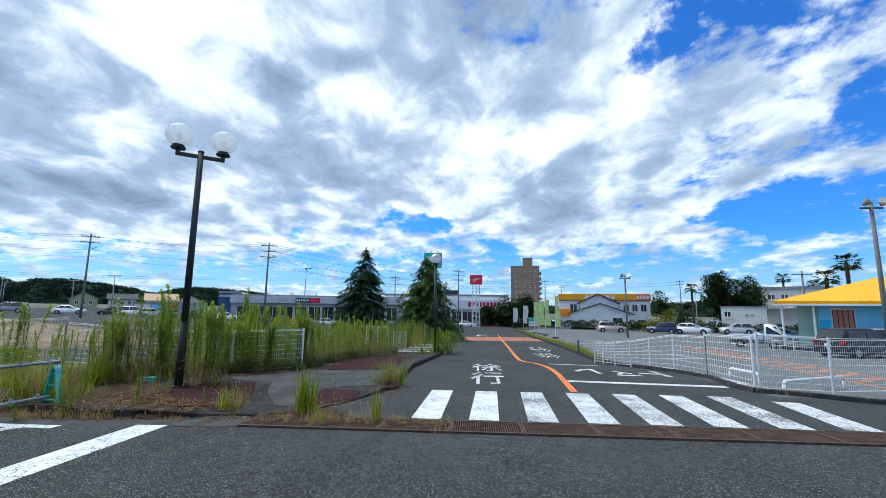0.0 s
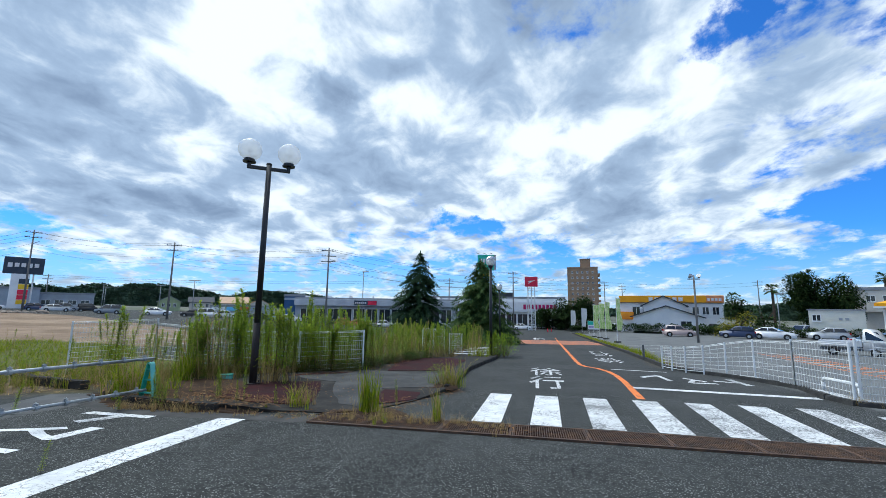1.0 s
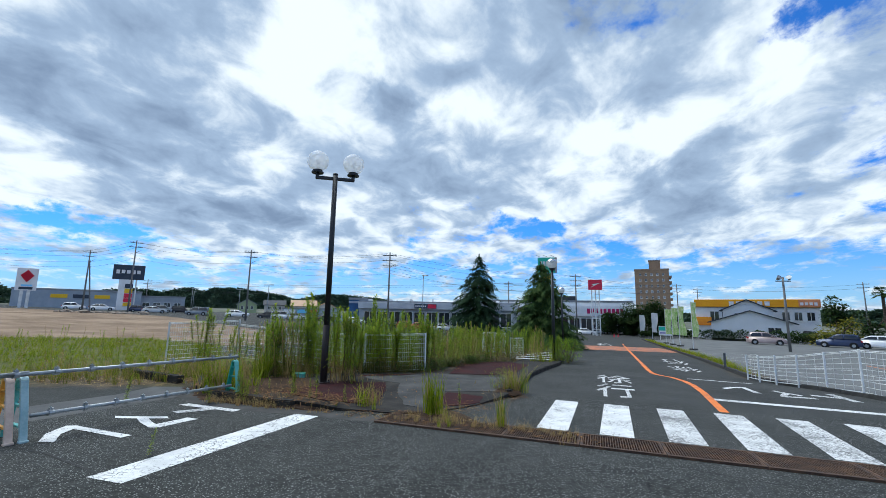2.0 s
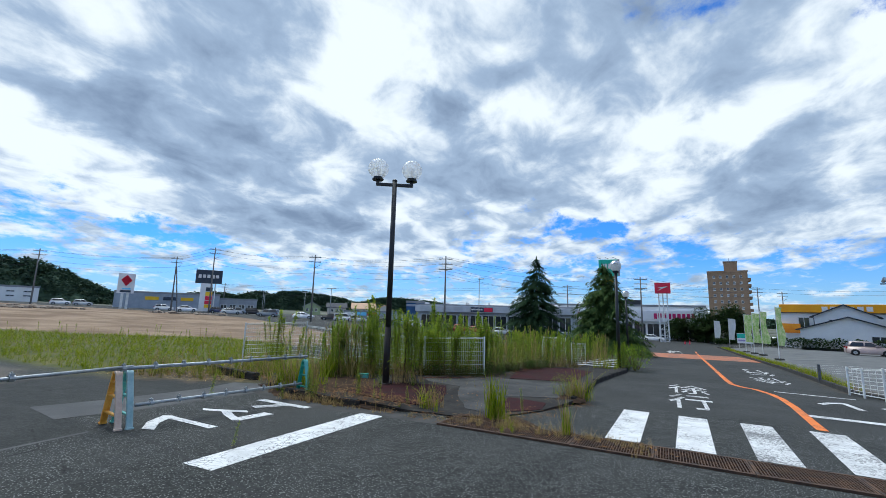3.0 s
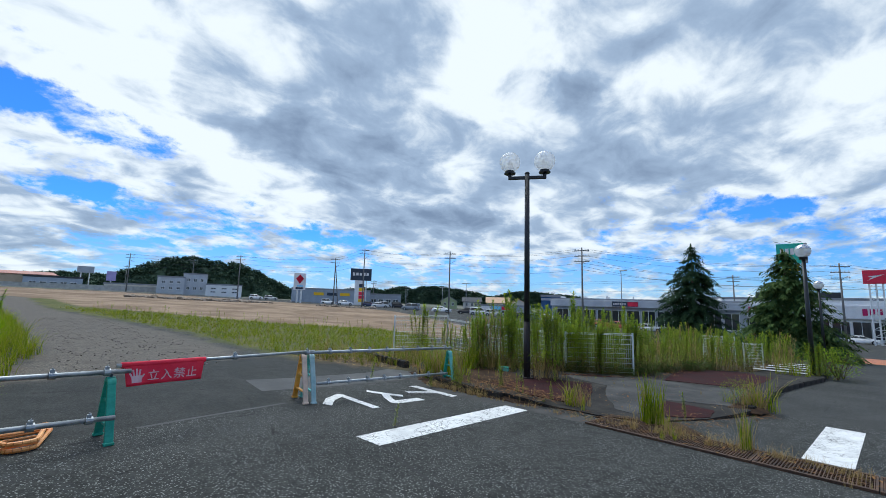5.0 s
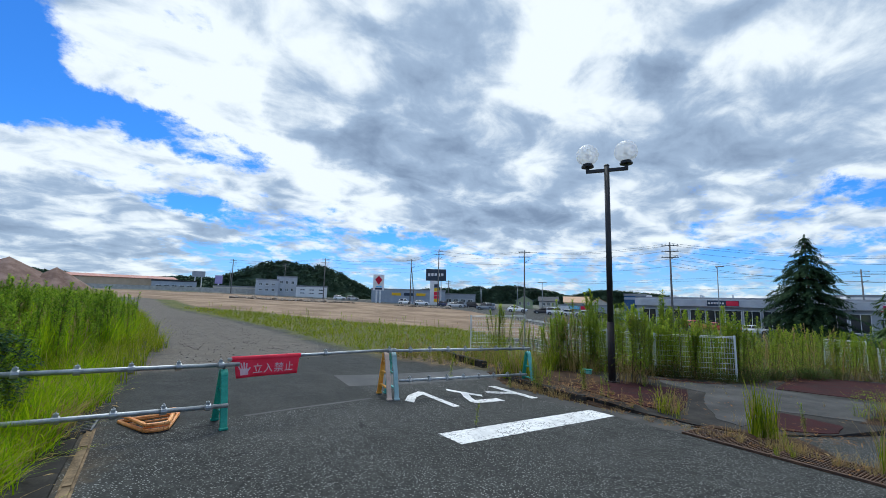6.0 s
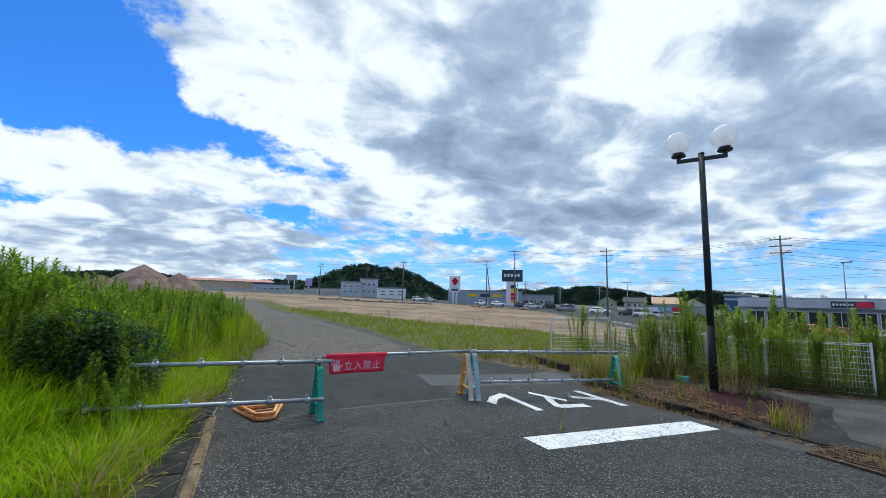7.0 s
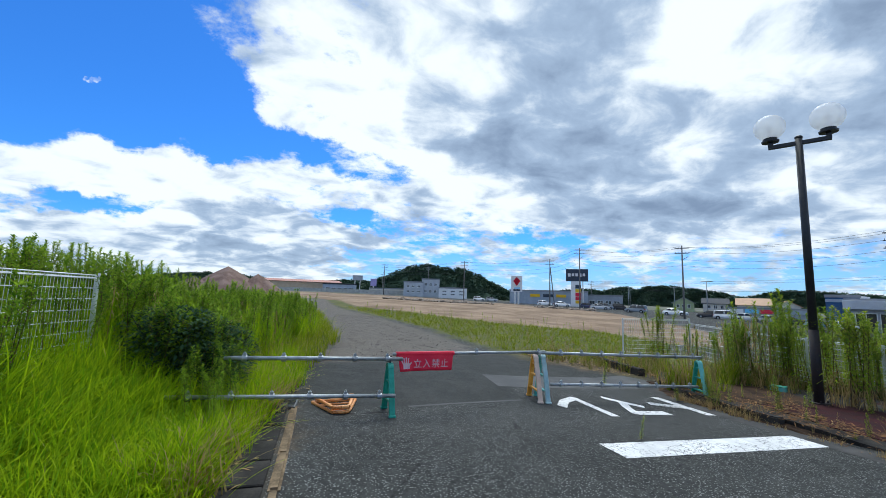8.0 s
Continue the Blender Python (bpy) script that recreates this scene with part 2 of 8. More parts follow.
def ground_material():
    m = M("ground_cover", 0.9, 0, 0.14)
    speck, coarse, patch, blot = m.cells(42.0), m.noise(30.0, 3, 0.7), m.noise(0.55, 5, 0.62), m.noise(2.4, 6, 0.65)
    # asphalt: dark binder, pale worn chips, broad stains
    tar = m.mix(m.step(patch, 0.32, 0.70), (0.020, 0.0212, 0.0193), (0.036, 0.0375, 0.0345))
    tar = m.mix(m.step(blot, 0.52, 0.74, 0.0, 0.5), tar, (0.052, 0.054, 0.054))
    tar = m.mix(m.step(m.noise(9.0, 5, 0.75), 0.40, 0.66, 0.0, 0.6), tar, (0.060, 0.0615, 0.057))
    chip = m.step(m.math("ADD", speck, m.math("MULTIPLY", coarse, -0.55)), -0.06, 0.04, 1.0, 0.0)
    tar = m.mix(m.math("MULTIPLY", chip, m.step(m.noise(1.7, 4, 0.65), 0.34, 0.62, 0.5, 0.95)), tar, (0.25, 0.255, 0.24))
    grit = m.step(m.math("ADD", m.cells(21.0), m.math("MULTIPLY", m.noise(14.0, 2), -0.30)), -0.12, -0.05, 0.75, 0.0)
    tar = m.mix(grit, tar, (0.46, 0.46, 0.44))
    old = m.mix(m.step(patch, 0.3, 0.7), (0.036, 0.037, 0.035), (0.058, 0.059, 0.056))
    tar = m.mix(m.step(m.attr("road"), -0.2, 0.3, 0.0, 0.75), tar, old)
    plain = m.mix(m.step(blot, 0.35, 0.7), (0.026, 0.028, 0.026), (0.042, 0.043, 0.040))
    tar = m.mix(m.step(m.math("ADD", m.attr("plain"), m.math("MULTIPLY", m.math("SUBTRACT", coarse, 0.5), 0.5)), -0.12, 0.12, 0.0, 0.85), tar, plain)
    crackco = m.noise(1.4, 4, 0.6)
    crack = m.step(m.cells(0.42, "DISTANCE_TO_EDGE", m.stretch((1, 1, 0))), 0.0, 0.007, 1.0, 0.0)
    crack = m.math("MULTIPLY", crack, m.step(crackco, 0.50, 0.60))
    tar = m.mix(m.math("MULTIPLY", crack, 0.8), tar, (0.012, 0.012, 0.012))
    # older, greyer asphalt of the lot on the far side of the road
    grey = m.mix(m.step(patch, 0.3, 0.7), (0.120, 0.124, 0.122), (0.168, 0.170, 0.165))
    wob = m.math("MULTIPLY", m.math("SUBTRACT", m.noise(0.8, 6, 0.7), 0.5), 2.6)
    tar = m.mix(m.step(m.math("ADD", m.attr("lot"), m.math("MULTIPLY", wob, 0.3)), -0.3, 0.3), tar, grey)
    gravel = m.mix(m.step(m.noise(24.0, 4, 0.75), 0.35, 0.66), (0.048, 0.043, 0.037), (0.190, 0.166, 0.138))
    gravel = m.mix(m.step(blot, 0.45, 0.7), gravel, (0.085, 0.074, 0.06))
    sand = m.mix(m.step(m.noise(0.16, 7, 0.62), 0.36, 0.64), (0.165, 0.108, 0.066), (0.30, 0.215, 0.14))
    sand = m.mix(m.step(m.noise(1.1, 6, 0.7), 0.52, 0.72, 0, 0.6), sand, (0.115, 0.076, 0.046))
    turf = m.mix(m.step(m.noise(0.7, 6, 0.7), 0.3, 0.7), (0.050, 0.068, 0.010), (0.125, 0.115, 0.034))
    earth = m.mix(m.step(blot, 0.35, 0.65), (0.060, 0.043, 0.026), (0.135, 0.098, 0.058))
    far = m.mix(m.step(m.noise(0.05, 5), 0.4, 0.6), (0.10, 0.115, 0.07), (0.17, 0.165, 0.145))
    c = tar
    for name, layer in (("gravel", gravel), ("far", far), ("sand", sand), ("turf", turf), ("earth", earth)):
        c = m.mix(m.step(m.math("ADD", m.attr(name), wob), -0.5, 0.5), c, layer)
    m.color(c)
    m.rough(m.step(coarse, 0.3, 0.7, 0.72, 0.98))
    return m.bump(m.math("ADD", m.math("MULTIPLY", speck, 0.6), coarse), 0.55, 0.006).mat


def paint_material(name, col, wear):
    m = M(name, 0.7, 0, 0.3)
    add = m.t.nodes.new("ShaderNodeVectorMath")
    add.operation = "ADD"
    wobble = m.t.nodes.new("ShaderNodeTexNoise")
    wobble.inputs["Scale"].default_value, wobble.inputs["Detail"].default_value = 7.0, 4
    m.link(m.co, wobble.inputs["Vector"]), m.link(m.stretch((0.16, 0.16, 0.16), wobble.outputs["Color"]), add.inputs[0]), m.link(m.co, add.inputs[1])
    net = m.step(m.cells(8.0, "DISTANCE_TO_EDGE", add.outputs[0]), 0.0, 0.055, 0.9, 0.0)
    net = m.math("MULTIPLY", net, m.step(m.noise(1.6, 3), 0.44, 0.58))
    rub = m.step(m.math("ADD", m.noise(26.0, 5, 0.75), m.math("MULTIPLY", m.noise(0.9, 3), 0.6)), wear, wear + 0.10)
    base = m.mix(m.step(m.noise(3.0, 6, 0.7), 0.35, 0.7), col, tuple(v * 0.76 for v in col))
    c = m.mix(m.math("MULTIPLY", rub, 0.85), base, (0.09, 0.09, 0.088))
    m.color(m.mix(net, c, (0.055, 0.055, 0.055)))
    return m.bump(m.noise(80.0, 3), 0.3, 0.004).mat


def glass_material(name, col, rough=0.06):
    m = M(name, rough, 0, 0.8)
    m.color(m.mix(m.noise(0.8, 3), col, tuple(v * 1.7 + 0.01 for v in col)))
    return m.mat


GROUND = ground_material()
WHITE_LINE = paint_material("road_paint_white", (0.74, 0.74, 0.72), 0.86)
WORN_LINE = paint_material("road_paint_worn", (0.70, 0.70, 0.68), 0.79)
ORANGE_LINE = paint_material("road_paint_orange", (0.80, 0.21, 0.035), 0.88)
ORANGE_FAINT = paint_material("road_paint_orange_worn", (0.62, 0.21, 0.065), 0.86)
ORANGE_BAND = paint_material("road_coating_orange", (0.50, 0.17, 0.07), 0.80)
CONCRETE = worn("concrete", (0.045, 0.044, 0.042), (0.095, 0.092, 0.086), 1.8, 0.9, 0, 90, 0.4)
DARK_CONCRETE = worn("weathered_concrete", (0.020, 0.019, 0.018), (0.062, 0.057, 0.051), 2.2, 0.92, 0, 80, 0.45)
PALE_CONCRETE = worn("pale_concrete", (0.40, 0.39, 0.37), (0.56, 0.55, 0.52), 1.0, 0.9, 0, 40, 0.3)
MAROON = worn("maroon_paving", (0.024, 0.008, 0.009), (0.056, 0.019, 0.020), 2.6, 0.9, 0, 120, 0.5)
RUST = worn("rusted_steel", (0.055, 0.036, 0.027), (0.155, 0.092, 0.058), 5.0, 0.8, 0.35, 90, 0.4)
BLACK_PAINT = worn("black_painted_steel", (0.012, 0.014, 0.018), (0.030, 0.032, 0.036), 3.0, 0.42, 0, 40, 0.1)
RUSTY_BLACK = worn("rust_flaked_black_steel", (0.011, 0.010, 0.012), (0.032, 0.021, 0.019), 9.0, 0.75, 0, 60, 0.5)
GALV = worn("galvanised_steel", (0.27, 0.29, 0.30), (0.44, 0.46, 0.47), 9.0, 0.48, 0.75, 60, 0.1)
DARK_STEEL = worn("dark_steel", (0.07, 0.075, 0.08), (0.15, 0.155, 0.16), 6.0, 0.5, 0.5, 60, 0.15)
WHITE_STEEL = worn("white_coated_steel", (0.66, 0.67, 0.66), (0.82, 0.83, 0.82), 2.0, 0.5, 0, 30, 0.08)
TEAL = worn("green_plastic", (0.02, 0.24, 0.17), (0.05, 0.36, 0.27), 4.0, 0.5, 0, 40, 0.1)
PALE_TEAL = worn("faded_green_plastic", (0.10, 0.42, 0.38), (0.19, 0.52, 0.48), 5.0, 0.55, 0, 40, 0.1)
YELLOW_PLASTIC = worn("yellow_plastic", (0.72, 0.30, 0.035), (0.85, 0.46, 0.09), 5.0, 0.5, 0, 40, 0.1)
PALE_PLASTIC = worn("whitish_plastic", (0.56, 0.57, 0.58), (0.74, 0.75, 0.76), 5.0, 0.5, 0, 40, 0.1)
GREYISH_TEAL = worn("greyish_green_plastic", (0.28, 0.44, 0.46), (0.40, 0.55, 0.57), 5.0, 0.55, 0, 40, 0.1)
PINK_PLASTIC = worn("pinkish_plastic", (0.60, 0.43, 0.33), (0.72, 0.56, 0.45), 5.0, 0.55, 0, 40, 0.1)
ORANGE_PLASTIC = worn("orange_plastic", (0.68, 0.24, 0.06), (0.82, 0.42, 0.16), 5.0, 0.5, 0, 40, 0.1)
RED_CLOTH = worn("red_vinyl", (0.74, 0.010, 0.040), (0.86, 0.030, 0.075), 3.0, 0.5, 0, 90, 0.15)
# the dim pinkish cast of backlight is put into the white print's colour
BANNER_INK = worn("backlit_white_print", (0.62, 0.36, 0.40), (0.74, 0.50, 0.53), 9.0, 0.6)
WHITE_INK = worn("white_print", (0.72, 0.70, 0.70), (0.84, 0.82, 0.82), 5.0, 0.6)
POLE = worn("pole_concrete", (0.15, 0.145, 0.14), (0.24, 0.235, 0.225), 1.2, 0.85, 0, 40, 0.2)
WIRE = worn("cable", (0.03, 0.03, 0.034), (0.06, 0.06, 0.065), 1.0, 0.6)
TIMBER = worn("bark", (0.06, 0.045, 0.033), (0.13, 0.10, 0.075), 6.0, 0.95, 0, 40, 0.6)
GLASS_DARK = glass_material("dark_window", (0.018, 0.022, 0.027))
GLASS_CAR = glass_material("car_glass", (0.010, 0.012, 0.014), 0.03)
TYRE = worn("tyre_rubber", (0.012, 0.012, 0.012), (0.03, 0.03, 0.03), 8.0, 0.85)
RIM = worn("alloy_rim", (0.40, 0.41, 0.42), (0.58, 0.59, 0.60), 5.0, 0.35, 0.8)
LAMP_RED = worn("red_lamp_cover", (0.35, 0.01, 0.012), (0.5, 0.02, 0.02), 5.0, 0.2)
LAMP_CLEAR = worn("clear_lamp_cover", (0.62, 0.64, 0.66), (0.8, 0.82, 0.84), 5.0, 0.15)
CHROME = worn("bright_metal", (0.55, 0.56, 0.58), (0.7, 0.71, 0.72), 5.0, 0.2, 1.0)


def globe_material():
    """Frosted plastic, dusty, that lets the sky shine through."""
    m = M("opal_globe", 0.22, 0, 0.35)
    c = m.mix(m.step(m.noise(5.0, 5, 0.65), 0.4, 0.7), (0.90, 0.91, 0.91), (0.78, 0.80, 0.80))
    m.color(c)
    m.translucent(0.62, (0.96, 0.97, 0.98))
    clear = m.t.nodes.new("ShaderNodeBsdfTransparent")
    clear.inputs[0].default_value = (0.97, 0.98, 0.98, 1)
    mx = m.t.nodes.new("ShaderNodeMixShader")
    mx.inputs[0].default_value = 0.24
    out = m.t.nodes["Material Output"]
    m.t.links.new(out.inputs[0].links[0].from_socket, mx.inputs[1])
    m.t.links.new(clear.outputs[0], mx.inputs[2])
    m.t.links.new(mx.outputs[0], out.inputs[0])
    return m.mat


GLOBE = globe_material()
WEED = leafy("goldenrod_leaf", (0.120, 0.225, 0.022), (0.38, 0.46, 0.040), (0.40, 0.34, 0.09), 0.07, 0.55)
WEED_STEM = worn("weed_stem", (0.075, 0.055, 0.024), (0.17, 0.105, 0.045), 6.0, 0.8)
BED_GRASS = leafy("withering_bed_grass", (0.085, 0.120, 0.014), (0.22, 0.235, 0.035), (0.30, 0.20, 0.085), 0.22, 0.4, 0.9)
# leaves at the foot of the weeds, a darker green than those above
LOW_DARK_LEAF = leafy("undergrowth_leaf", (0.030, 0.070, 0.012), (0.085, 0.135, 0.022), (0.20, 0.15, 0.05), 0.06, 0.35)
GRASS = leafy("bright_grass", (0.120, 0.255, 0.003), (0.40, 0.53, 0.006), (0.46, 0.42, 0.10), 0.02, 0.5, 0.8)
LUSH = leafy("lush_leaf", (0.085, 0.185, 0.012), (0.30, 0.43, 0.030), (0.36, 0.36, 0.08), 0.05, 0.55)
STRAW = leafy("dry_grass", (0.30, 0.23, 0.085), (0.50, 0.37, 0.16), (0.42, 0.27, 0.12), 0.2, 0.3)
OLIVE = leafy("roadside_grass", (0.115, 0.180, 0.008), (0.36, 0.40, 0.018), (0.42, 0.34, 0.13), 0.14, 0.4, 0.4)
DARK_LEAF = leafy("dark_shrub_leaf", (0.016, 0.046, 0.020), (0.048, 0.100, 0.036), (0.09, 0.10, 0.03), 0.0, 0.25)
CEDAR = leafy("cedar_needles", (0.020, 0.050, 0.026), (0.055, 0.100, 0.042), (0.09, 0.085, 0.035), 0.0, 0.2)
BROADLEAF = leafy("broad_leaf", (0.020, 0.045, 0.014), (0.060, 0.095, 0.026), (0.12, 0.10, 0.04), 0.0, 0.25)
YELLOW_LEAF = leafy("yellowing_shrub_leaf", (0.16, 0.17, 0.02), (0.30, 0.27, 0.04), (0.3, 0.2, 0.05), 0.02, 0.3)
PALM_LEAF = leafy("palm_frond", (0.035, 0.07, 0.02), (0.09, 0.14, 0.035), (0.3, 0.22, 0.1), 0.02, 0.25)
# far foliage paler and bluer: the haze of distance is mixed into its colour
HAZED_WOOD = leafy("haze_tinted_wood", (0.048, 0.086, 0.062), (0.085, 0.130, 0.080), (0.05, 0.07, 0.03), 0.0, 0.04, 0.05)
BROWN_LITTER = leafy("dead_leaf_litter", (0.075, 0.040, 0.018), (0.25, 0.130, 0.052), (0.36, 0.26, 0.12), 0.1, 0.15)
RUBBLE = worn("loose_rubble", (0.05, 0.047, 0.043), (0.20, 0.18, 0.16), 4.0, 0.95, 0, 40, 0.4)
FOOTWAY = worn("footway_concrete", (0.042, 0.042, 0.041), (0.100, 0.098, 0.094), 1.3, 0.92, 0, 70, 0.5)
DIRT = worn("soil_drift", (0.026, 0.015, 0.009), (0.078, 0.047, 0.027), 3.0, 0.97, 0, 40, 0.8)
PALE_TAR = worn("pale_old_asphalt", (0.075, 0.076, 0.076), (0.125, 0.124, 0.122), 1.6, 0.9, 0, 70, 0.5)

# ---- shared helpers ----
def smooth(a, b, v):
    u = np.clip((v - a) / (b - a), 0, 1)
    return u * u * (3 - 2 * u)


def ground_z(x, y):
    """Height of the site: it falls gently along the road, rises to the west, with a bank beside the gate."""
    x, y = np.asarray(x, float), np.asarray(y, float)
    fy = np.maximum(y, -30)
    fall = -0.0406 * np.minimum(fy, 45) - 0.028 * (np.clip(fy, 45, 95) - 45)
    near = 0.0067 * np.clip(x, -20, 60) - 0.12 * smooth(7.5, 9.5, x) + 0.45 * smooth(30, 60, y) * smooth(9, 14, x) + fall
    west = smooth(10, 70, -x)
    far = 0.2 + 0.02 * np.clip(-x - 30, 0, 150) - 0.022 * np.clip(y, 0, 100)
    bank = 0.5 * smooth(7.9, 11.0, -y) * smooth(0.0, 3.0, 2.0 - x) * (1 - 0.7 * smooth(7, 18, -x))
    return near * (1 - west) + far * west + bank


def gz(x, y):
    return float(ground_z(x, y))


def part(name, bm, material, parent=None, label="", flat=True):
    """Links a bmesh as one mesh object under a thing or part."""
    me = bpy.data.meshes.new(name)
    bm.to_mesh(me)
    bm.free()
    for mat in (material if isinstance(material, (list, tuple)) else [material]):
        me.materials.append(mat)
    if not flat:
        for p in me.polygons:
            p.use_smooth = True
    ob = new(name, me)
    if parent is not None:
        ob.parent = parent
    if label:
        ob["label"] = label
    return ob


def thing(name, label, category, x=0.0, y=0.0, z=0.0, turn=0.0, group="", kind=""):
    ob = new(name)
    ob.matrix_world = pose(x, y, z, 0, 0, turn)
    return tagged(ob, label, category, group, kind)


def box(bm, x0, x1, y0, y1, z0, z1, bevel=0.0):
    vs = [bm.verts.new(p) for p in ((x0, y0, z0), (x1, y0, z0), (x1, y1, z0), (x0, y1, z0), (x0, y0, z1), (x1, y0, z1), (x1, y1, z1), (x0, y1, z1))]
    fs = [bm.faces.new([vs[i] for i in q]) for q in ((3, 2, 1, 0), (4, 5, 6, 7), (0, 1, 5, 4), (1, 2, 6, 5), (2, 3, 7, 6), (3, 0, 4, 7))]
    if bevel:
        bmesh.ops.bevel(bm, geom=list({e for f in fs for e in f.edges}), offset=bevel, segments=1, affect="EDGES")
    return bm


def rod(bm, a, b, r0, r1=None, n=8, caps=True):
    """A tapered round bar from a to b."""
    a, b = Vector(a), Vector(b)
    r1 = r0 if r1 is None else r1
    q = (b - a).to_track_quat("Z", "Y").to_matrix()
    rings = []
    for c, r in ((a, r0), (b, r1)):
        rings.append([bm.verts.new(c + q @ Vector((r * math.cos(k * math.tau / n), r * math.sin(k * math.tau / n), 0))) for k in range(n)])
    for k in range(n):
        bm.faces.new((rings[0][k], rings[0][(k + 1) % n], rings[1][(k + 1) % n], rings[1][k]))
    if caps:
        bm.faces.new(rings[0][::-1]), bm.faces.new(rings[1])
    return bm


def tube(bm, pts, r, n=8):
    for a, b in zip(pts, pts[1:]):
        rod(bm, a, b, r, r, n)
    return bm


def ball(bm, c, r, sx=1.0, sz=1.0, seg=20):
    got = bmesh.ops.create_uvsphere(bm, u_segments=seg, v_segments=seg // 2 + 2, radius=r)
    for v in got["verts"]:
        v.co = Vector((v.co.x * sx, v.co.y * sx, v.co.z * sz)) + Vector(c)
    return bm


def inside_distance(poly, px, py):
    """Signed distance to an outline, positive inside."""
    px, py = np.asarray(px, float), np.asarray(py, float)
    best, odd = np.full(px.shape, 1e9), np.zeros(px.shape, bool)
    n = len(poly)
    for k in range(n):
        (ax, ay), (bx, by) = poly[k], poly[(k + 1) % n]
        dx, dy = bx - ax, by - ay
        u = np.clip(((px - ax) * dx + (py - ay) * dy) / (dx * dx + dy * dy + 1e-12), 0, 1)
        best = np.minimum(best, np.hypot(px - ax - u * dx, py - ay - u * dy))
        cross = ((ay > py) != (by > py)) & (px < (bx - ax) * (py - ay) / (by - ay + 1e-12) + ax)
        odd ^= cross
    return np.where(odd, best, -best)


# ---- ground ----
GRAVEL = [(-8.5, -7.6), (-13.6, -7.0), (-30, -8.6), (-43, -10.2), (-70, -14), (-70, -9), (-46, -7.0), (-30.5, -3.7), (-19.6, -2.4), (-14.6, -2.2), (-12, -2.6), (-11, -4.0), (-9.6, -5.8)]
STRIP = [(-70, -9.5), (-46, -7.0), (-33, -3.7), (-22, -1.8), (-16.2, -1.9), (-12.2, -1.6), (-8.2, 0.2), (-8.6, 2.2), (-12, 5.0), (-20.5, 12.4), (-28.5, 13.4), (-33, 6.0), (-42, 0.5), (-50, -5.0), (-70, -7.5)]
SAND = [(-50, -5.0), (-42, 0.5), (-33, 6.0), (-28.5, 13.4), (-20.5, 12.4), (-19, 20), (-40, 34), (-66, 42), (-95, 40), (-135, 18), (-150, -20), (-150, -60), (-90, -60), (-72, -16), (-70, -9)]
BANK = [(-2.2, -7.62), (-5.5, -7.6), (-8.5, -7.9), (-13.6, -7.2), (-30, -8.8), (-43, -10.4), (-70, -15), (-72, -40), (-20, -40), (3, -30), (3, -7.7)]
BED = [(-8.6, 0.8), (-5.95, 4.0), (-4.3, 5.7), (-4.65, 10.2), (-2.5, 11.6), (-1.5, 14), (-1.9, 22), (-4.2, 22), (-5.4, 12), (-6.2, 6.6), (-9.0, 4.8), (-11.6, 3.4)]
BEHIND_BED = [(-4.2, 22), (-1.9, 22), (-2.3, 33), (-3.5, 60), (-14, 60), (-13.5, 30), (-12.5, 12), (-13.5, 5.2), (-11.6, 3.4), (-9.0, 4.8), (-6.2, 6.6), (-5.4, 12)]
LOT = [(7.3, 3.0), (9.5, 3.2), (40, 2), (70, 20), (70, 75), (9, 75), (8.3, 45), (7.2, 21), (6.4, 11), (7.4, 6.5)]
PLAIN = [(-4.9, -7.2), (-5.15, -5.9), (-5.35, -5.2), (-5.64, -3.9), (-6.7, -3.75), (-6.9, -0.9), (-8.4, 0.3), (-9.6, -0.6), (-12.2, -1.6), (-13.2, -3.6), (-13.4, -6.9), (-8.5, -7.5)]
ROAD = [(-1.0, 3.2), (7.2, 3.2), (7.2, 9.0), (5.6, 11), (6.5, 22), (7.4, 46), (8.0, 95), (-4.0, 95), (-2.2, 33), (-1.0, 12)]
GATE_SOIL = [(-12.2, -1.3), (-9.4, -0.8), (-8.2, 0.4), (-8.4, 1.6), (-10.5, 3.6), (-12.4, 2.6)]
VERGE = [(5.75, 10.9), (6.5, 11), (7.4, 22), (8.4, 46), (9.4, 75), (7.6, 75), (7.3, 46), (6.4, 21.5)]


def axis_marks(lo, hi, step, reach, growth=1.13):
    mid = list(np.arange(lo, hi + 1e-6, step))
    out, s = [mid[-1]], step
    while out[-1] < reach:
        s *= growth
        out.append(out[-1] + s)
    back, s = [mid[0]], step
    while back[-1] > -reach:
        s *= growth
        back.append(back[-1] - s)
    return np.array(back[:0:-1] + mid + out[1:])


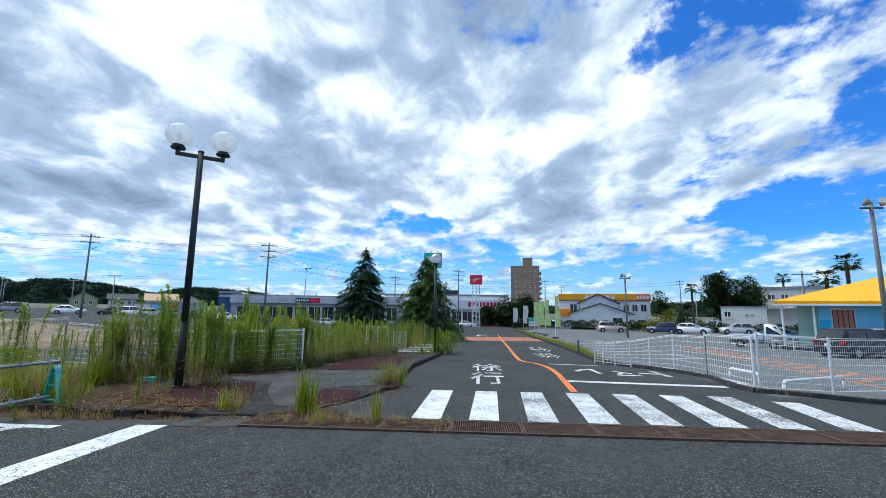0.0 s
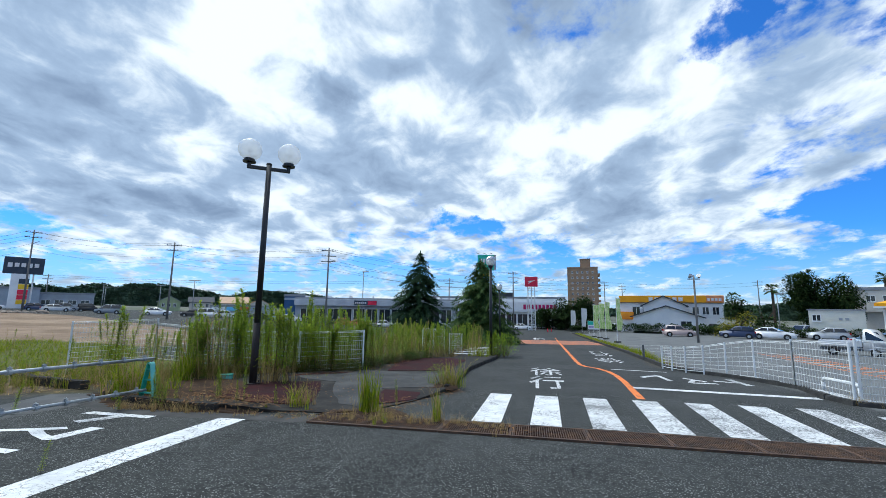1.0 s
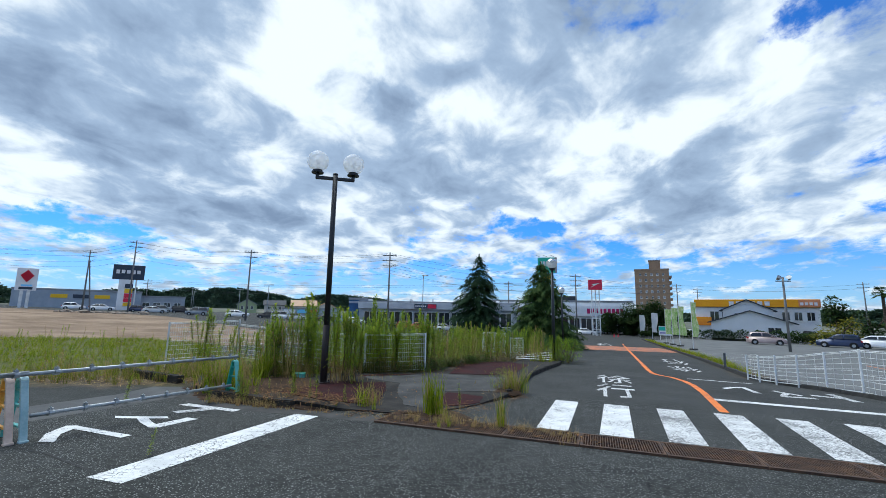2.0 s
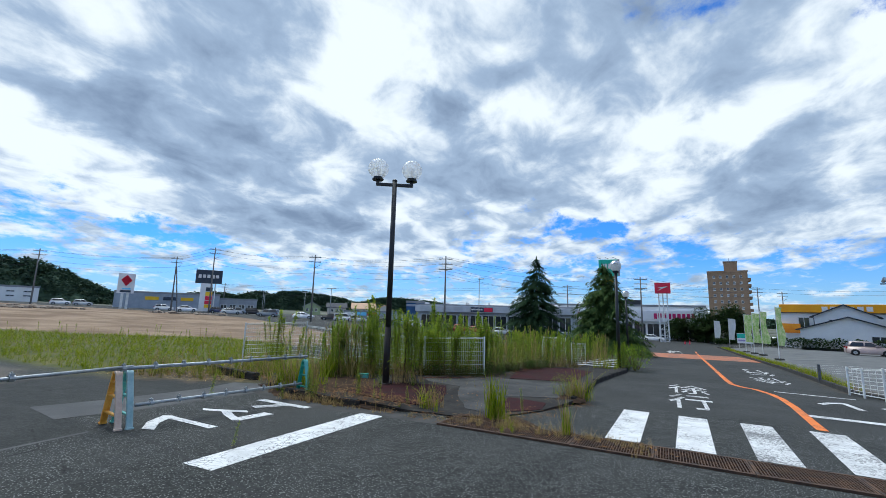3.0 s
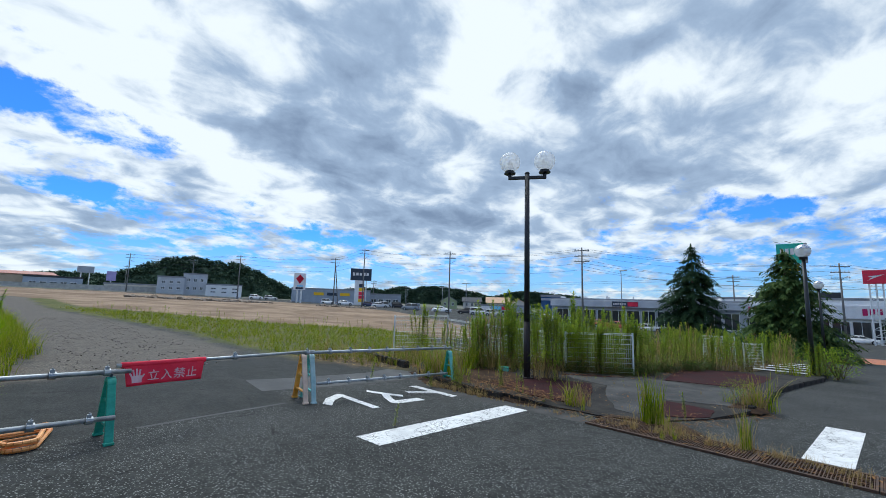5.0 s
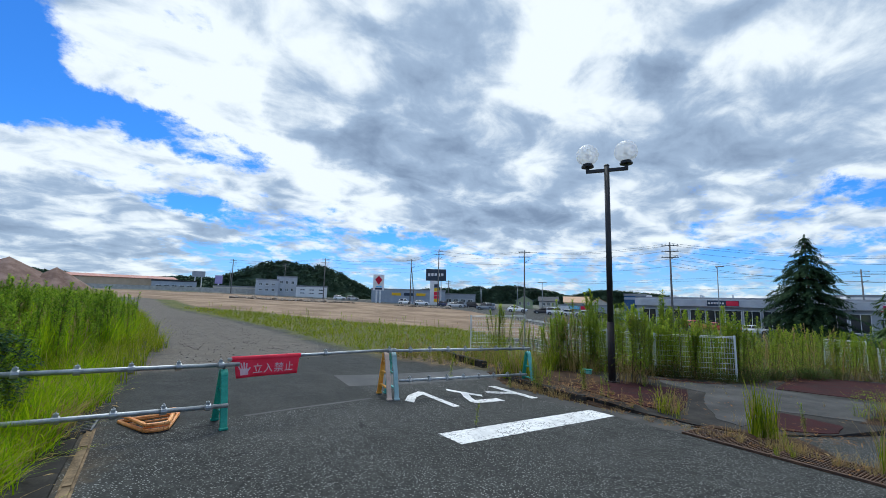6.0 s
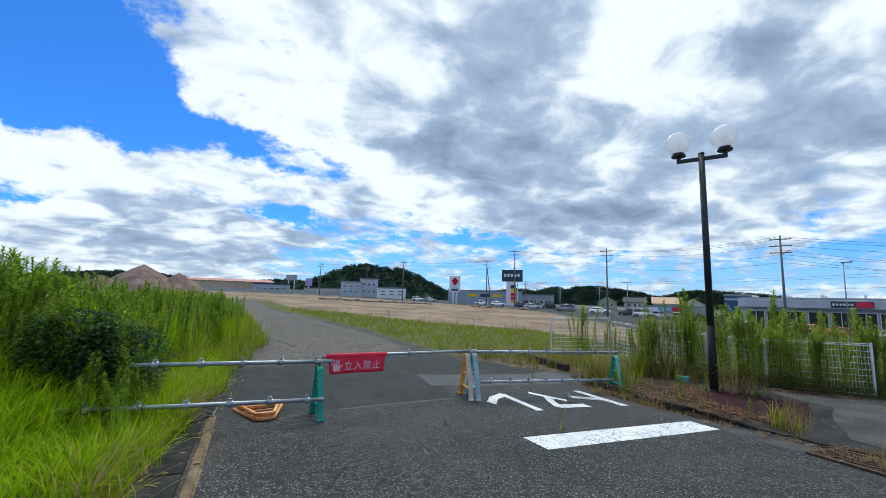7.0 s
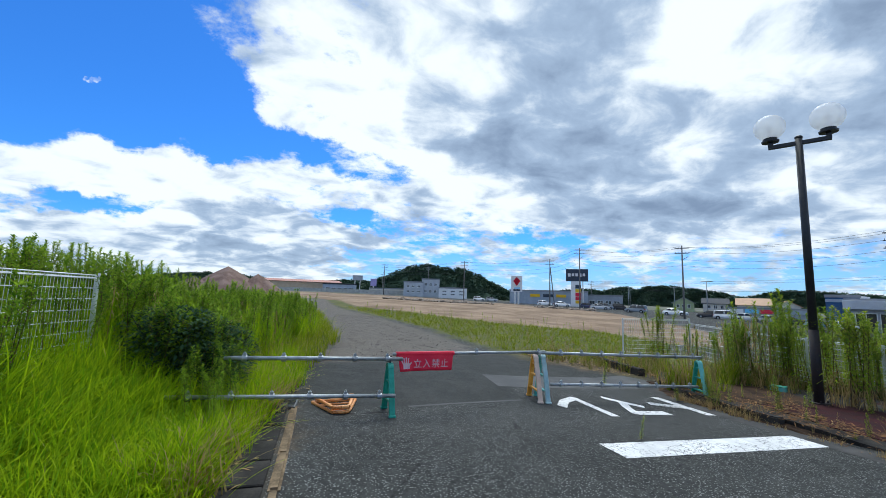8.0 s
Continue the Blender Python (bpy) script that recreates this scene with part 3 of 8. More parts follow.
def make_ground():
    xs, ys = axis_marks(-17, 13, 0.25, 3200), axis_marks(-12.5, 18, 0.25, 3200)
    X, Y = np.meshgrid(xs, ys)
    Z = ground_z(X, Y)
    nx, ny = len(xs), len(ys)
    idx = np.arange(nx * ny).reshape(ny, nx)
    quads = np.stack([idx[:-1, :-1], idx[:-1, 1:], idx[1:, 1:], idx[1:, :-1]], -1).reshape(-1, 4)
    me = bpy.data.meshes.new("ground")
    me.vertices.add(nx * ny)
    me.vertices.foreach_set("co", np.stack([X, Y, Z], -1).ravel())
    me.loops.add(quads.size)
    me.loops.foreach_set("vertex_index", quads.ravel())
    me.polygons.add(len(quads))
    me.polygons.foreach_set("loop_start", np.arange(0, quads.size, 4))
    me.polygons.foreach_set("use_smooth", np.ones(len(quads), bool))
    me.update()
    far = np.hypot(X + 20, Y - 20) - 135
    for name, d in (("gravel", inside_distance(GRAVEL, X, Y)), ("sand", inside_distance(SAND, X, Y)), ("turf", np.maximum(inside_distance(STRIP, X, Y), inside_distance(BEHIND_BED, X, Y))),
                    ("earth", np.maximum.reduce([inside_distance(q, X, Y) for q in (BANK, BED, VERGE, GATE_SOIL)])), ("lot", inside_distance(LOT, X, Y)), ("plain", inside_distance(PLAIN, X, Y)), ("road", inside_distance(ROAD, X, Y)), ("far", far)):
        a = me.attributes.new(name, "FLOAT", "POINT")
        a.data.foreach_set("value", np.clip(d, -30, 30).ravel())
    me.materials.append(GROUND)
    return tagged(new("ground", me), "dark worn asphalt, gravel, bare sand and rough turf", "ground", kind="structure")


make_ground()


# ---- road markings ----
def strip_mesh(bm, pts, width, lift=0.005, step=0.6):
    """A painted stripe that follows the ground."""
    pts = [Vector((x, y)) for x, y in pts]
    row = []
    dense = [pts[0]]
    for a, b in zip(pts, pts[1:]):
        n = max(1, int((b - a).length / step))
        dense += [a.lerp(b, k / n) for k in range(1, n + 1)]
    for k, p in enumerate(dense):
        d = (dense[min(k + 1, len(dense) - 1)] - dense[max(k - 1, 0)]).normalized()
        s = Vector((-d.y, d.x)) * width / 2
        row.append([bm.verts.new((q.x, q.y, gz(q.x, q.y) + lift)) for q in (p - s, p, p + s)])
    for a, b in zip(row, row[1:]):
        for k in (0, 1):
            bm.faces.new((a[k], b[k], b[k + 1], a[k + 1]))
    bmesh.ops.recalc_face_normals(bm, faces=bm.faces[:])
    return bm


def painted(name, pts, width, mat, label, lift=0.005, step=0.6):
    return tagged(part(name, strip_mesh(bmesh.new(), pts, width, lift, step), mat), label, "road marking", kind="structure")


for k in range(8):
    x = 0.225 + 0.895 * k
    painted("crosswalk_stripe", [(x, 0.0), (x + 0.02 + 0.065 * k, 2.75 - (0.5 if k == 7 else 0))], 0.46, WORN_LINE if k > 1 else WHITE_LINE, "cracked white crosswalk stripe on asphalt")["group"] = "crosswalk stripes"
painted("stop_line", [(-3.34, -3.96), (-3.55, -0.88)], 0.44, WHITE_LINE, "white stop line painted on asphalt before the closed gate")
painted("stop_line", [(3.32, 4.72), (7.0, 4.22)], 0.30, WHITE_LINE, "white stop line across the road")
painted("edge_line", [(3.6, 9.4), (5.3, 9.0)], 0.15, WORN_LINE, "thin worn white line")
painted("centre_line", [(3.12, 2.95), (3.22, 4.2), (3.36, 5.9), (3.42, 7.4), (3.37, 8.5), (3.17, 9.55), (2.86, 10.1), (2.70, 10.8), (2.70, 12.2), (2.74, 14), (2.95, 23.2), (3.2, 35), (3.56, 50)], 0.16, ORANGE_LINE, "orange centre line winding along the road", 0.006, 0.4)
painted("colour_band", [(-0.6, 35.6), (6.75, 35.9)], 10.4, ORANGE_BAND, "faded orange band across the road", 0.004, 1.0)


def ground_text(name, text, x, y, turn, width, height, mat, label, bold=0.03):
    """Road lettering: each sign stretched to its place; turn is the way that its top points, in degrees from +y to the left."""
    cu = bpy.data.curves.new(name, "FONT")
    cu.body, cu.size, cu.offset = text, 1.0, bold
    cu.align_x, cu.resolution_u = "CENTER", 2
    tmp = bpy.data.objects.new(name, cu)
    scene.collection.objects.link(tmp)
    me = bpy.data.meshes.new_from_object(tmp.evaluated_get(bpy.context.evaluated_depsgraph_get()))
    bpy.data.objects.remove(tmp)
    co = np.array([v.co[:] for v in me.vertices])
    lo, hi = co.min(0), co.max(0)
    u, v = (co[:, 0] - lo[0]) / (hi[0] - lo[0]) - 0.5, (co[:, 1] - lo[1]) / (hi[1] - lo[1]) - 0.5
    a = radians(turn)
    X = x + u * width * math.cos(a) - v * height * math.sin(a)
    Y = y + u * width * math.sin(a) + v * height * math.cos(a)
    me.vertices.foreach_set("co", np.stack([X, Y, ground_z(X, Y) + 0.006], -1).ravel())
    me.update()
    me.materials.append(mat)
    return tagged(new(name, me), label, "road marking", kind="structure")


for x, y, ch in ((-5.38, -1.38, "ト"), (-5.38, -2.18, "マ"), (-5.30, -3.18, "レ")):
    ground_text("road_lettering", ch, x, y, -90, 0.66, 1.24, WHITE_LINE, "white katakana stop lettering on asphalt")
for x, y, ch in ((6.25, 6.75, "ト"), (5.42, 6.75, "マ"), (4.42, 7.2, "レ")):
    ground_text("road_lettering", ch, x, y, 180, 0.72, 1.35, WORN_LINE, "worn white katakana stop lettering")
ground_text("road_lettering", "徐", 1.30, 7.85, 0, 1.0, 2.3, WORN_LINE, "worn white slow-down lettering", 0.0)
ground_text("road_lettering", "行", 1.27, 5.15, 0, 0.92, 2.6, WORN_LINE, "worn white slow-down lettering", 0.006)
ground_text("road_lettering", "徐", 4.25, 13.8, 180, 1.05, 2.7, WORN_LINE, "worn white slow-down lettering", 0.0)
ground_text("road_lettering", "行", 4.55, 18.6, 180, 1.05, 4.2, WORN_LINE, "worn white slow-down lettering", 0.006)
ground_text("road_lettering", "徐", 1.4, 46, 0, 1.6, 6.0, WHITE_LINE, "distant white road lettering", 0.02)
# lines of the lot beyond the fence
for k in range(16):
    painted("hatch_line", [(12.0 + 0.26 * k - 0.1, 5.6 + 1.25 * k), (13.3 + 0.26 * k, 6.5 + 1.25 * k)], 0.3, ORANGE_FAINT, "faded orange hatch stripe on the car park")["group"] = "hatch stripes"
painted("bay_line", [(11.6, 5.4), (15.8, 26.0)], 0.14, ORANGE_FAINT, "faded orange line along the car park")
painted("bay_line", [(13.1, 5.2), (17.2, 25.0)], 0.14, ORANGE_FAINT, "faded orange line along the car park")
for k in range(9):
    painted("bay_line", [(8.2 + 0.08 * k, 14 + 2.6 * k), (12.5 + 0.1 * k, 15.2 + 2.6 * k)], 0.16, WORN_LINE, "worn white parking bay line")["group"] = "bay lines"
for k in range(5):
    painted("crossing_bar", [(-2.9 + 0.02 * k, 13.4 + 1.55 * k), (-1.25 - 0.03 * k, 13.5 + 1.55 * k)], 0.6, WHITE_LINE, "white bar of a small crossing", 0.13)["group"] = "small crossing"


GUTTER_LINE = [(-7.2, -0.30), (-6.0, -0.78), (-4.8, -0.86), (-3.4, -0.72), (-2.36, -0.60)]


def asphalt_seam(pts):
    return painted("asphalt_seam", pts, 0.025, TYRE, "dark open seam in the asphalt", 0.003, 0.3)


asphalt_seam([(-13.5, -4.0), (-9.8, -3.95), (-6.6, -3.8), (-4.7, -3.72), (-3.0, -3.95), (-1.2, -4.3), (0.6, -4.5), (2.4, -4.4)])

painted("scuff_line", [(-5.64, -3.95), (-5.35, -5.2), (-5.15, -5.9)], 0.07, PALE_TAR, "pale worn joint in the asphalt", 0.003, 0.3)

# ---- pavement island ----
ISLAND = [(-8.3, 1.2), (-7.2, 0.25), (-6.0, -0.28), (-4.8, -0.42), (-3.4, -0.30), (-1.9, 0.02), (-1.32, 1.25), (-0.95, 2.6), (-1.15, 4.6), (-1.28, 7.1), (-1.1, 9.6), (-0.85, 12.2), (-0.95, 16), (-1.5, 25), (-2.2, 33), (-3.4, 33), (-2.9, 20), (-2.5, 11.6), (-4.65, 10.2), (-4.3, 5.7), (-5.95, 4.0)]


def ragged(outline, step=0.16, amp=0.05, seed=0.0):
    """The outline cut into short steps, each one shifted a little, as worn edges are."""
    out = []
    n = len(outline)
    for k in range(n):
        (ax, ay), (bx, by) = outline[k], outline[(k + 1) % n]
        m = max(1, int(math.hypot(bx - ax, by - ay) / step))
        for i in range(m):
            x, y = ax + (bx - ax) * i / m, ay + (by - ay) * i / m
            out.append((x + amp * noise.noise((2.3 * x, 2.3 * y, seed)) + 0.5 * amp * noise.noise((9 * x, 9 * y, seed)), y + amp * noise.noise((2.3 * x, 2.3 * y, seed + 7)) + 0.5 * amp * noise.noise((9 * x, 9 * y, seed + 7))))
    return out


def island_height(x, y):
    return 0.095 - 0.075 * smooth(3.2, 0.8, y) * smooth(-4.4, -2.6, x)


def sheet(outline, lift, deep):
    """A thin slab that follows the footway's surface, cut finely enough to lie flat on it."""
    bm = bmesh.new()
    bm.faces.new([bm.verts.new((x, y, 0)) for x, y in outline])
    bmesh.ops.triangulate(bm, faces=bm.faces[:])
    for _ in range(5):
        long_edges = [e for e in bm.edges if e.calc_length() > 0.5]
        if not long_edges:
            break
        bmesh.ops.subdivide_edges(bm, edges=long_edges, cuts=1)
        bmesh.ops.triangulate(bm, faces=[f for f in bm.faces if len(f.verts) > 3])
    for v in bm.verts:
        v.co.z = gz(v.co.x, v.co.y) + float(island_height(v.co.x, v.co.y)) + lift
    r = bmesh.ops.extrude_edge_only(bm, edges=[e for e in bm.edges if e.is_boundary])
    for v in [g for g in r["geom"] if isinstance(g, bmesh.types.BMVert)]:
        v.co.z -= deep
    bmesh.ops.recalc_face_normals(bm, faces=bm.faces[:])
    return bm


def make_island():
    tagged(part("pavement", sheet(ragged(ISLAND, 0.3, 0.05, 2.0), 0.0, 0.2), DARK_CONCRETE), "weathered concrete footway island with weedy joints", "pavement", kind="structure")
    for outline in ([(-5.2, 0.25), (-3.85, -0.02), (-2.95, 0.30), (-3.35, 1.35), (-4.0, 2.65), (-5.3, 2.1)], [(-1.98, 0.62), (-1.28, 1.42), (-1.42, 2.05), (-2.22, 2.15)], [(-3.35, 5.4), (-1.6, 6.1), (-1.75, 10.2), (-2.6, 11.0), (-4.4, 9.9)], [(-5.5, 3.2), (-4.5, 4.1), (-4.1, 4.7), (-4.9, 4.2)]):
        tagged(part("paving_inlay", sheet(ragged(outline, 0.14, 0.05, outline[0][0]), 0.009, 0.05), MAROON), "dark maroon paving field in the footway", "paving", kind="structure")
    # paler concrete slab of the footway
    outline = [(-3.7, 2.75), (-3.1, 1.5), (-2.5, 0.6), (-2.1, 0.45), (-2.3, 2.25), (-1.15, 2.75), (-1.3, 5.4), (-3.3, 5.2), (-4.4, 5.4), (-5.5, 4.0), (-4.7, 3.0)]
    tagged(part("footway_slab", sheet(ragged(outline, 0.16, 0.05, 4.0), 0.005, 0.05), FOOTWAY), "grey concrete slab of the footway", "paving", kind="structure")


make_island()


def soil_drift(outline, seed, lift, label):
    """Earth washed against a kerb, a low dome with a ragged rim."""
    rim = ragged(outline, 0.10, 0.13, seed)
    cx, cy = sum(p[0] for p in rim) / len(rim), sum(p[1] for p in rim) / len(rim)
    bm = bmesh.new()
    rows = []
    for f, h in ((1.0, -0.02), (0.86, 0.012), (0.6, 0.03), (0.3, 0.036)):
        rows.append([bm.verts.new((cx + (x - cx) * f, cy + (y - cy) * f, gz(cx + (x - cx) * f, cy + (y - cy) * f) + lift + h + 0.012 * noise.noise((7 * x * f, 7 * y, seed)))) for x, y in rim])
    n = len(rim)
    for a, b in zip(rows, rows[1:]):
        for k in range(n):
            bm.faces.new((a[k], a[(k + 1) % n], b[(k + 1) % n], b[k]))
    bm.faces.new(rows[-1])
    bmesh.ops.recalc_face_normals(bm, faces=bm.faces[:])
    tagged(part("soil_drift", bm, DIRT, None, "", False), label, "soil", kind="structure")


soil_drift([(-8.0, 0.2), (-6.2, -0.75), (-4.6, -0.78), (-3.3, -0.55), (-3.2, -0.15), (-4.6, -0.30), (-6.0, -0.05), (-7.6, 0.7)], 1.0, 0.0, "dark soil and debris washed against the kerb")
soil_drift([(-7.9, 0.75), (-6.4, -0.1), (-5.3, -0.2), (-4.9, 0.5), (-5.15, 1.7), (-6.1, 2.4), (-7.4, 2.2)], 3.0, 0.105, "dark soil round the foot of the lamp post")
soil_drift([(-2.6, -0.22), (-1.5, -0.24), (-0.9, 0.0), (-1.3, 0.5), (-1.75, 0.5), (-2.4, 0.12)], 5.0, 0.01, "brown soil beside the grate")
soil_drift([(-1.35, 2.4), (-0.75, 2.6), (-0.8, 3.6), (-1.3, 3.9), (-1.5, 3.1)], 6.0, 0.07, "brown soil in the kerb corner")


def kerb_run(name, pts, label, height=0.15, width=0.15, mat=DARK_CONCRETE, length=0.6, base=0.0):
    """A run of kerb stones, each one a part, along a line."""
    run = thing(name, label, "kerb", kind="structure")
    P = [Vector(p) for p in pts]
    acc, shared = [P[0]], None
    for a, b in zip(P, P[1:]):
        n = max(1, round((b - a).length / length))
        acc += [a.lerp(b, k / n) for k in range(1, n + 1)]
    bm = bmesh.new()
    box(bm, -0.5, 0.5, -width / 2, width / 2, -0.12, height)
    bmesh.ops.bevel(bm, geom=[e for e in bm.edges if all(v.co.z > 0 for v in e.verts)], offset=0.018, segments=2, affect="EDGES")
    first = None
    for a, b in zip(acc, acc[1:]):
        c, d = (a + b) / 2, b - a
        if first is None:
            first = ob = part("kerb_stone", bm, mat, run)
        else:
            ob = new("kerb_stone", first.data)
            ob.parent = run
        z0, z1 = gz(a.x, a.y), gz(b.x, b.y)
        ob.matrix_basis = pose(c.x, c.y, (z0 + z1) / 2 + base + random.uniform(-0.006, 0.006), 0, -math.degrees(math.atan2(z1 - z0, d.length)), math.degrees(math.atan2(d.y, d.x)) + random.uniform(-0.5, 0.5)) @ Matrix.Diagonal((d.length - 0.012, 1, 1, 1))
    return run


TAN_EDGE = worn("sandy_kerb", (0.10, 0.075, 0.048), (0.26, 0.19, 0.115), 5.0, 0.95, 0, 60, 0.5)
kerb_run("kerb", [(-1.0, 2.75), (-1.06, 4.4), (-1.2, 7.0), (-1.02, 9.6), (-0.78, 12.2), (-0.9, 16), (-1.4, 25), (-2.1, 33)], "dark weathered kerb along the road", 0.125)
kerb_run("kerb", [(-8.35, 1.15), (-7.25, 0.17), (-6.05, -0.36), (-4.8, -0.50), (-4.2, -0.46)], "low stained kerb at the foot of the lamp post", 0.13)
kerb_run("kerb", [(-1.9, -7.26), (-3.4, -7.32), (-4.4, -7.37), (-5.1, -7.41)], "worn flush kerb stones beside the grass bank", 0.02, 0.09, TAN_EDGE, 1.0)
kerb_run("kerb", [(5.75, 10.9), (6.35, 21.5), (7.3, 46), (7.6, 72)], "kerb between road and weedy verge", 0.14, 0.15, CONCRETE)
kerb_run("kerb", [(9.6, 3.05), (8.0, 3.1), (7.2, 3.45), (7.15, 4.2), (7.5, 5.8), (7.2, 7.2), (6.7, 8.3), (6.2, 9.2), (5.75, 10.9)], "concrete kerb under the white mesh fence", 0.10, 0.16, CONCRETE)
kerb_run("kerb", [(-12.0, 1.6), (-10.2, 0.8), (-8.4, 0.6)], "dark kerb stub among weeds", 0.18, 0.18, DARK_CONCRETE)


def drain_channel():
    """Concrete gutter covers beside the bank."""
    ch = thing("gutter", "dark concrete gutter covers with a grating beside the bank", "gutter", kind="structure")
    for k in range(6):
        x = -2.45 - 0.5 * k
        bm = box(bmesh.new(), -0.235, 0.235, -0.15, 0.15, -0.05, 0.018, 0.008)
        ob = part("gutter_cover", bm, DARK_CONCRETE, ch)
        ob.matrix_basis = pose(x, -7.50 + 0.045 * (x + 2.2), gz(x, -7.55) + 0.004 * (k % 3), 0, 0.6 * (k % 3 - 1), 2.5)
    bm = bmesh.new()
    for k in range(9):
        box(bm, -0.24 + 0.06 * k, -0.225 + 0.06 * k, -0.15, 0.15, -0.03, 0.02)
    box(bm, -0.26, 0.28, -0.17, -0.15, -0.03, 0.02), box(bm, -0.26, 0.28, 0.15, 0.17, -0.03, 0.02)
    ob = part("gutter_grating", bm, DARK_STEEL, ch)
    ob.matrix_basis = pose(-5.2, -7.55, gz(-5.2, -7.55) + 0.01)


drain_channel()


def drain_grate():
    """One rusted panel of the trench grating, 1 m long and 0.62 m wide."""
    g = thing("drain_grate", "rusted steel trench grate set in the asphalt", "drain grate", group="trench grates")
    bm = bmesh.new()
    for y in (-0.31, 0.31):
        box(bm, -0.495, 0.495, y - 0.02, y + 0.02, -0.05, 0.018, 0.003)
    for x in (-0.485, 0.485):
        box(bm, x - 0.01, x + 0.01, -0.29, 0.29, -0.05, 0.016)
    part("frame", bm, RUST, g)
    bm = bmesh.new()
    for k in range(31):
        x = -0.465 + 0.031 * k
        box(bm, x - 0.0045, x + 0.0045, -0.29, 0.29, -0.035, 0.014)
    for k in range(8):
        y = -0.245 + 0.07 * k
        box(bm, -0.475, 0.475, y - 0.005, y + 0.005, -0.03, 0.011)
    part("bar_grid", bm, RUST, g)["kind"] = "stuff"
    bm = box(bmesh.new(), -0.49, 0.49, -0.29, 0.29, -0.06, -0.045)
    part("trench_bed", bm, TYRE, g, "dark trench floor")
    return g


GRATE = drain_grate()
for k in range(13):
    x = -1.85 + 1.0 * k
    y = -0.48 + 0.004 * x
    z = gz(x, y) + 0.012
    m = pose(x, y, z, -2.3, -0.4, 0.3)
    if k == 0:
        GRATE.matrix_basis = m
    else:
        copy_thing(GRATE, m)


# ---- lamp posts ----
def double_lamp(x, y):
    base = gz(x, y) + 0.10
    lamp = thing("street_lamp", "black steel lamp post with two opal globes and a rusted foot", "street lamp", x, y, base)
    bm = rod(bmesh.new(), (0, 0, 0), (0, 0, 0.03), 0.16, 0.16, 16)
    for k in range(4):
        a = math.tau * (k + 0.5) / 4
        rod(bm, (0.125 * math.cos(a), 0.125 * math.sin(a), 0.03), (0.125 * math.cos(a), 0.125 * math.sin(a), 0.07), 0.016, 0.016, 6)
    part("foot_plate", bm, RUSTY_BLACK, lamp)
    part("lower_shaft", rod(bmesh.new(), (0, 0, 0.03), (0, 0, 1.35), 0.079, 0.077, 18), RUSTY_BLACK, lamp, "rust-flaked lower shaft", False)
    part("upper_shaft", rod(bmesh.new(), (0, 0, 1.34), (0, 0, 5.12), 0.070, 0.060, 18), BLACK_PAINT, lamp, "", False)
    part("shaft_cap", ball(bmesh.new(), (0, 0, 5.12), 0.068, 1, 0.7, 14), BLACK_PAINT, lamp, "", False)
    a = radians(35)
    ux, uy = math.cos(a), math.sin(a)
    bm = bmesh.new()
    box(bm, -0.48, 0.48, -0.035, 0.035, 4.97, 5.05, 0.006)
    arm = part("cross_arm", bm, BLACK_PAINT, lamp)
    arm.matrix_basis = pose(0, 0, 0, 0, 0, 35)
    for s in (-1, 1):
        cx, cy = s * 0.44 * ux, s * 0.44 * uy
        bm = rod(bmesh.new(), (cx, cy, 5.0), (cx, cy, 5.13), 0.045, 0.045, 12)
        rod(bm, (cx, cy, 5.12), (cx, cy, 5.15), 0.145, 0.15, 20)
        rod(bm, (cx, cy, 5.15), (cx, cy, 5.20), 0.115, 0.12, 20)
        part("globe_holder", bm, BLACK_PAINT, lamp)
        g = part("globe", ball(bmesh.new(), (cx, cy, 5.435), 0.27, 1, 0.98, 28), GLOBE, lamp, "opal globe", False)
        part("bulb", ball(rod(bmesh.new(), (cx, cy, 5.2), (cx, cy, 5.36), 0.03, 0.035, 10), (cx, cy, 5.42), 0.06, 1, 1.3, 12), WHITE_INK, g, "", False)
    return lamp


double_lamp(-5.22, 1.78)


def single_lamp(x, y, h, label):
    lamp = thing("street_lamp", label, "street lamp", x, y, gz(x, y) + 0.08, group="single globe lamps")
    part("foot_plate", rod(bmesh.new(), (0, 0, 0), (0, 0, 0.04), 0.15, 0.15, 14), RUSTY_BLACK, lamp)
    part("shaft", rod(bmesh.new(), (0, 0, 0.03), (0, 0, h - 0.5), 0.082, 0.06, 14), BLACK_PAINT, lamp, "", False)
    part("globe_holder", rod(bmesh.new(), (0, 0, h - 0.52), (0, 0, h - 0.42), 0.12, 0.14, 16), BLACK_PAINT, lamp)
    bm = ball(bmesh.new(), (0, 0, h - 0.2), 0.25, 1, 1, 22)
    part("globe", bm, GLOBE, lamp, "clear globe with a silvered top", False)
    bm = ball(bmesh.new(), (0, 0, h - 0.19), 0.255, 1, 1, 22)
    bmesh.ops.delete(bm, geom=[v for v in bm.verts if v.co.z < h - 0.12], context="VERTS")
    part("reflector_cap", bm, CHROME, lamp, "", False)


single_lamp(-1.10, 13.6, 4.75, "black lamp post with one silvered globe beside the road")
single_lamp(-1.80, 27.3, 4.75, "distant black lamp post with one globe")


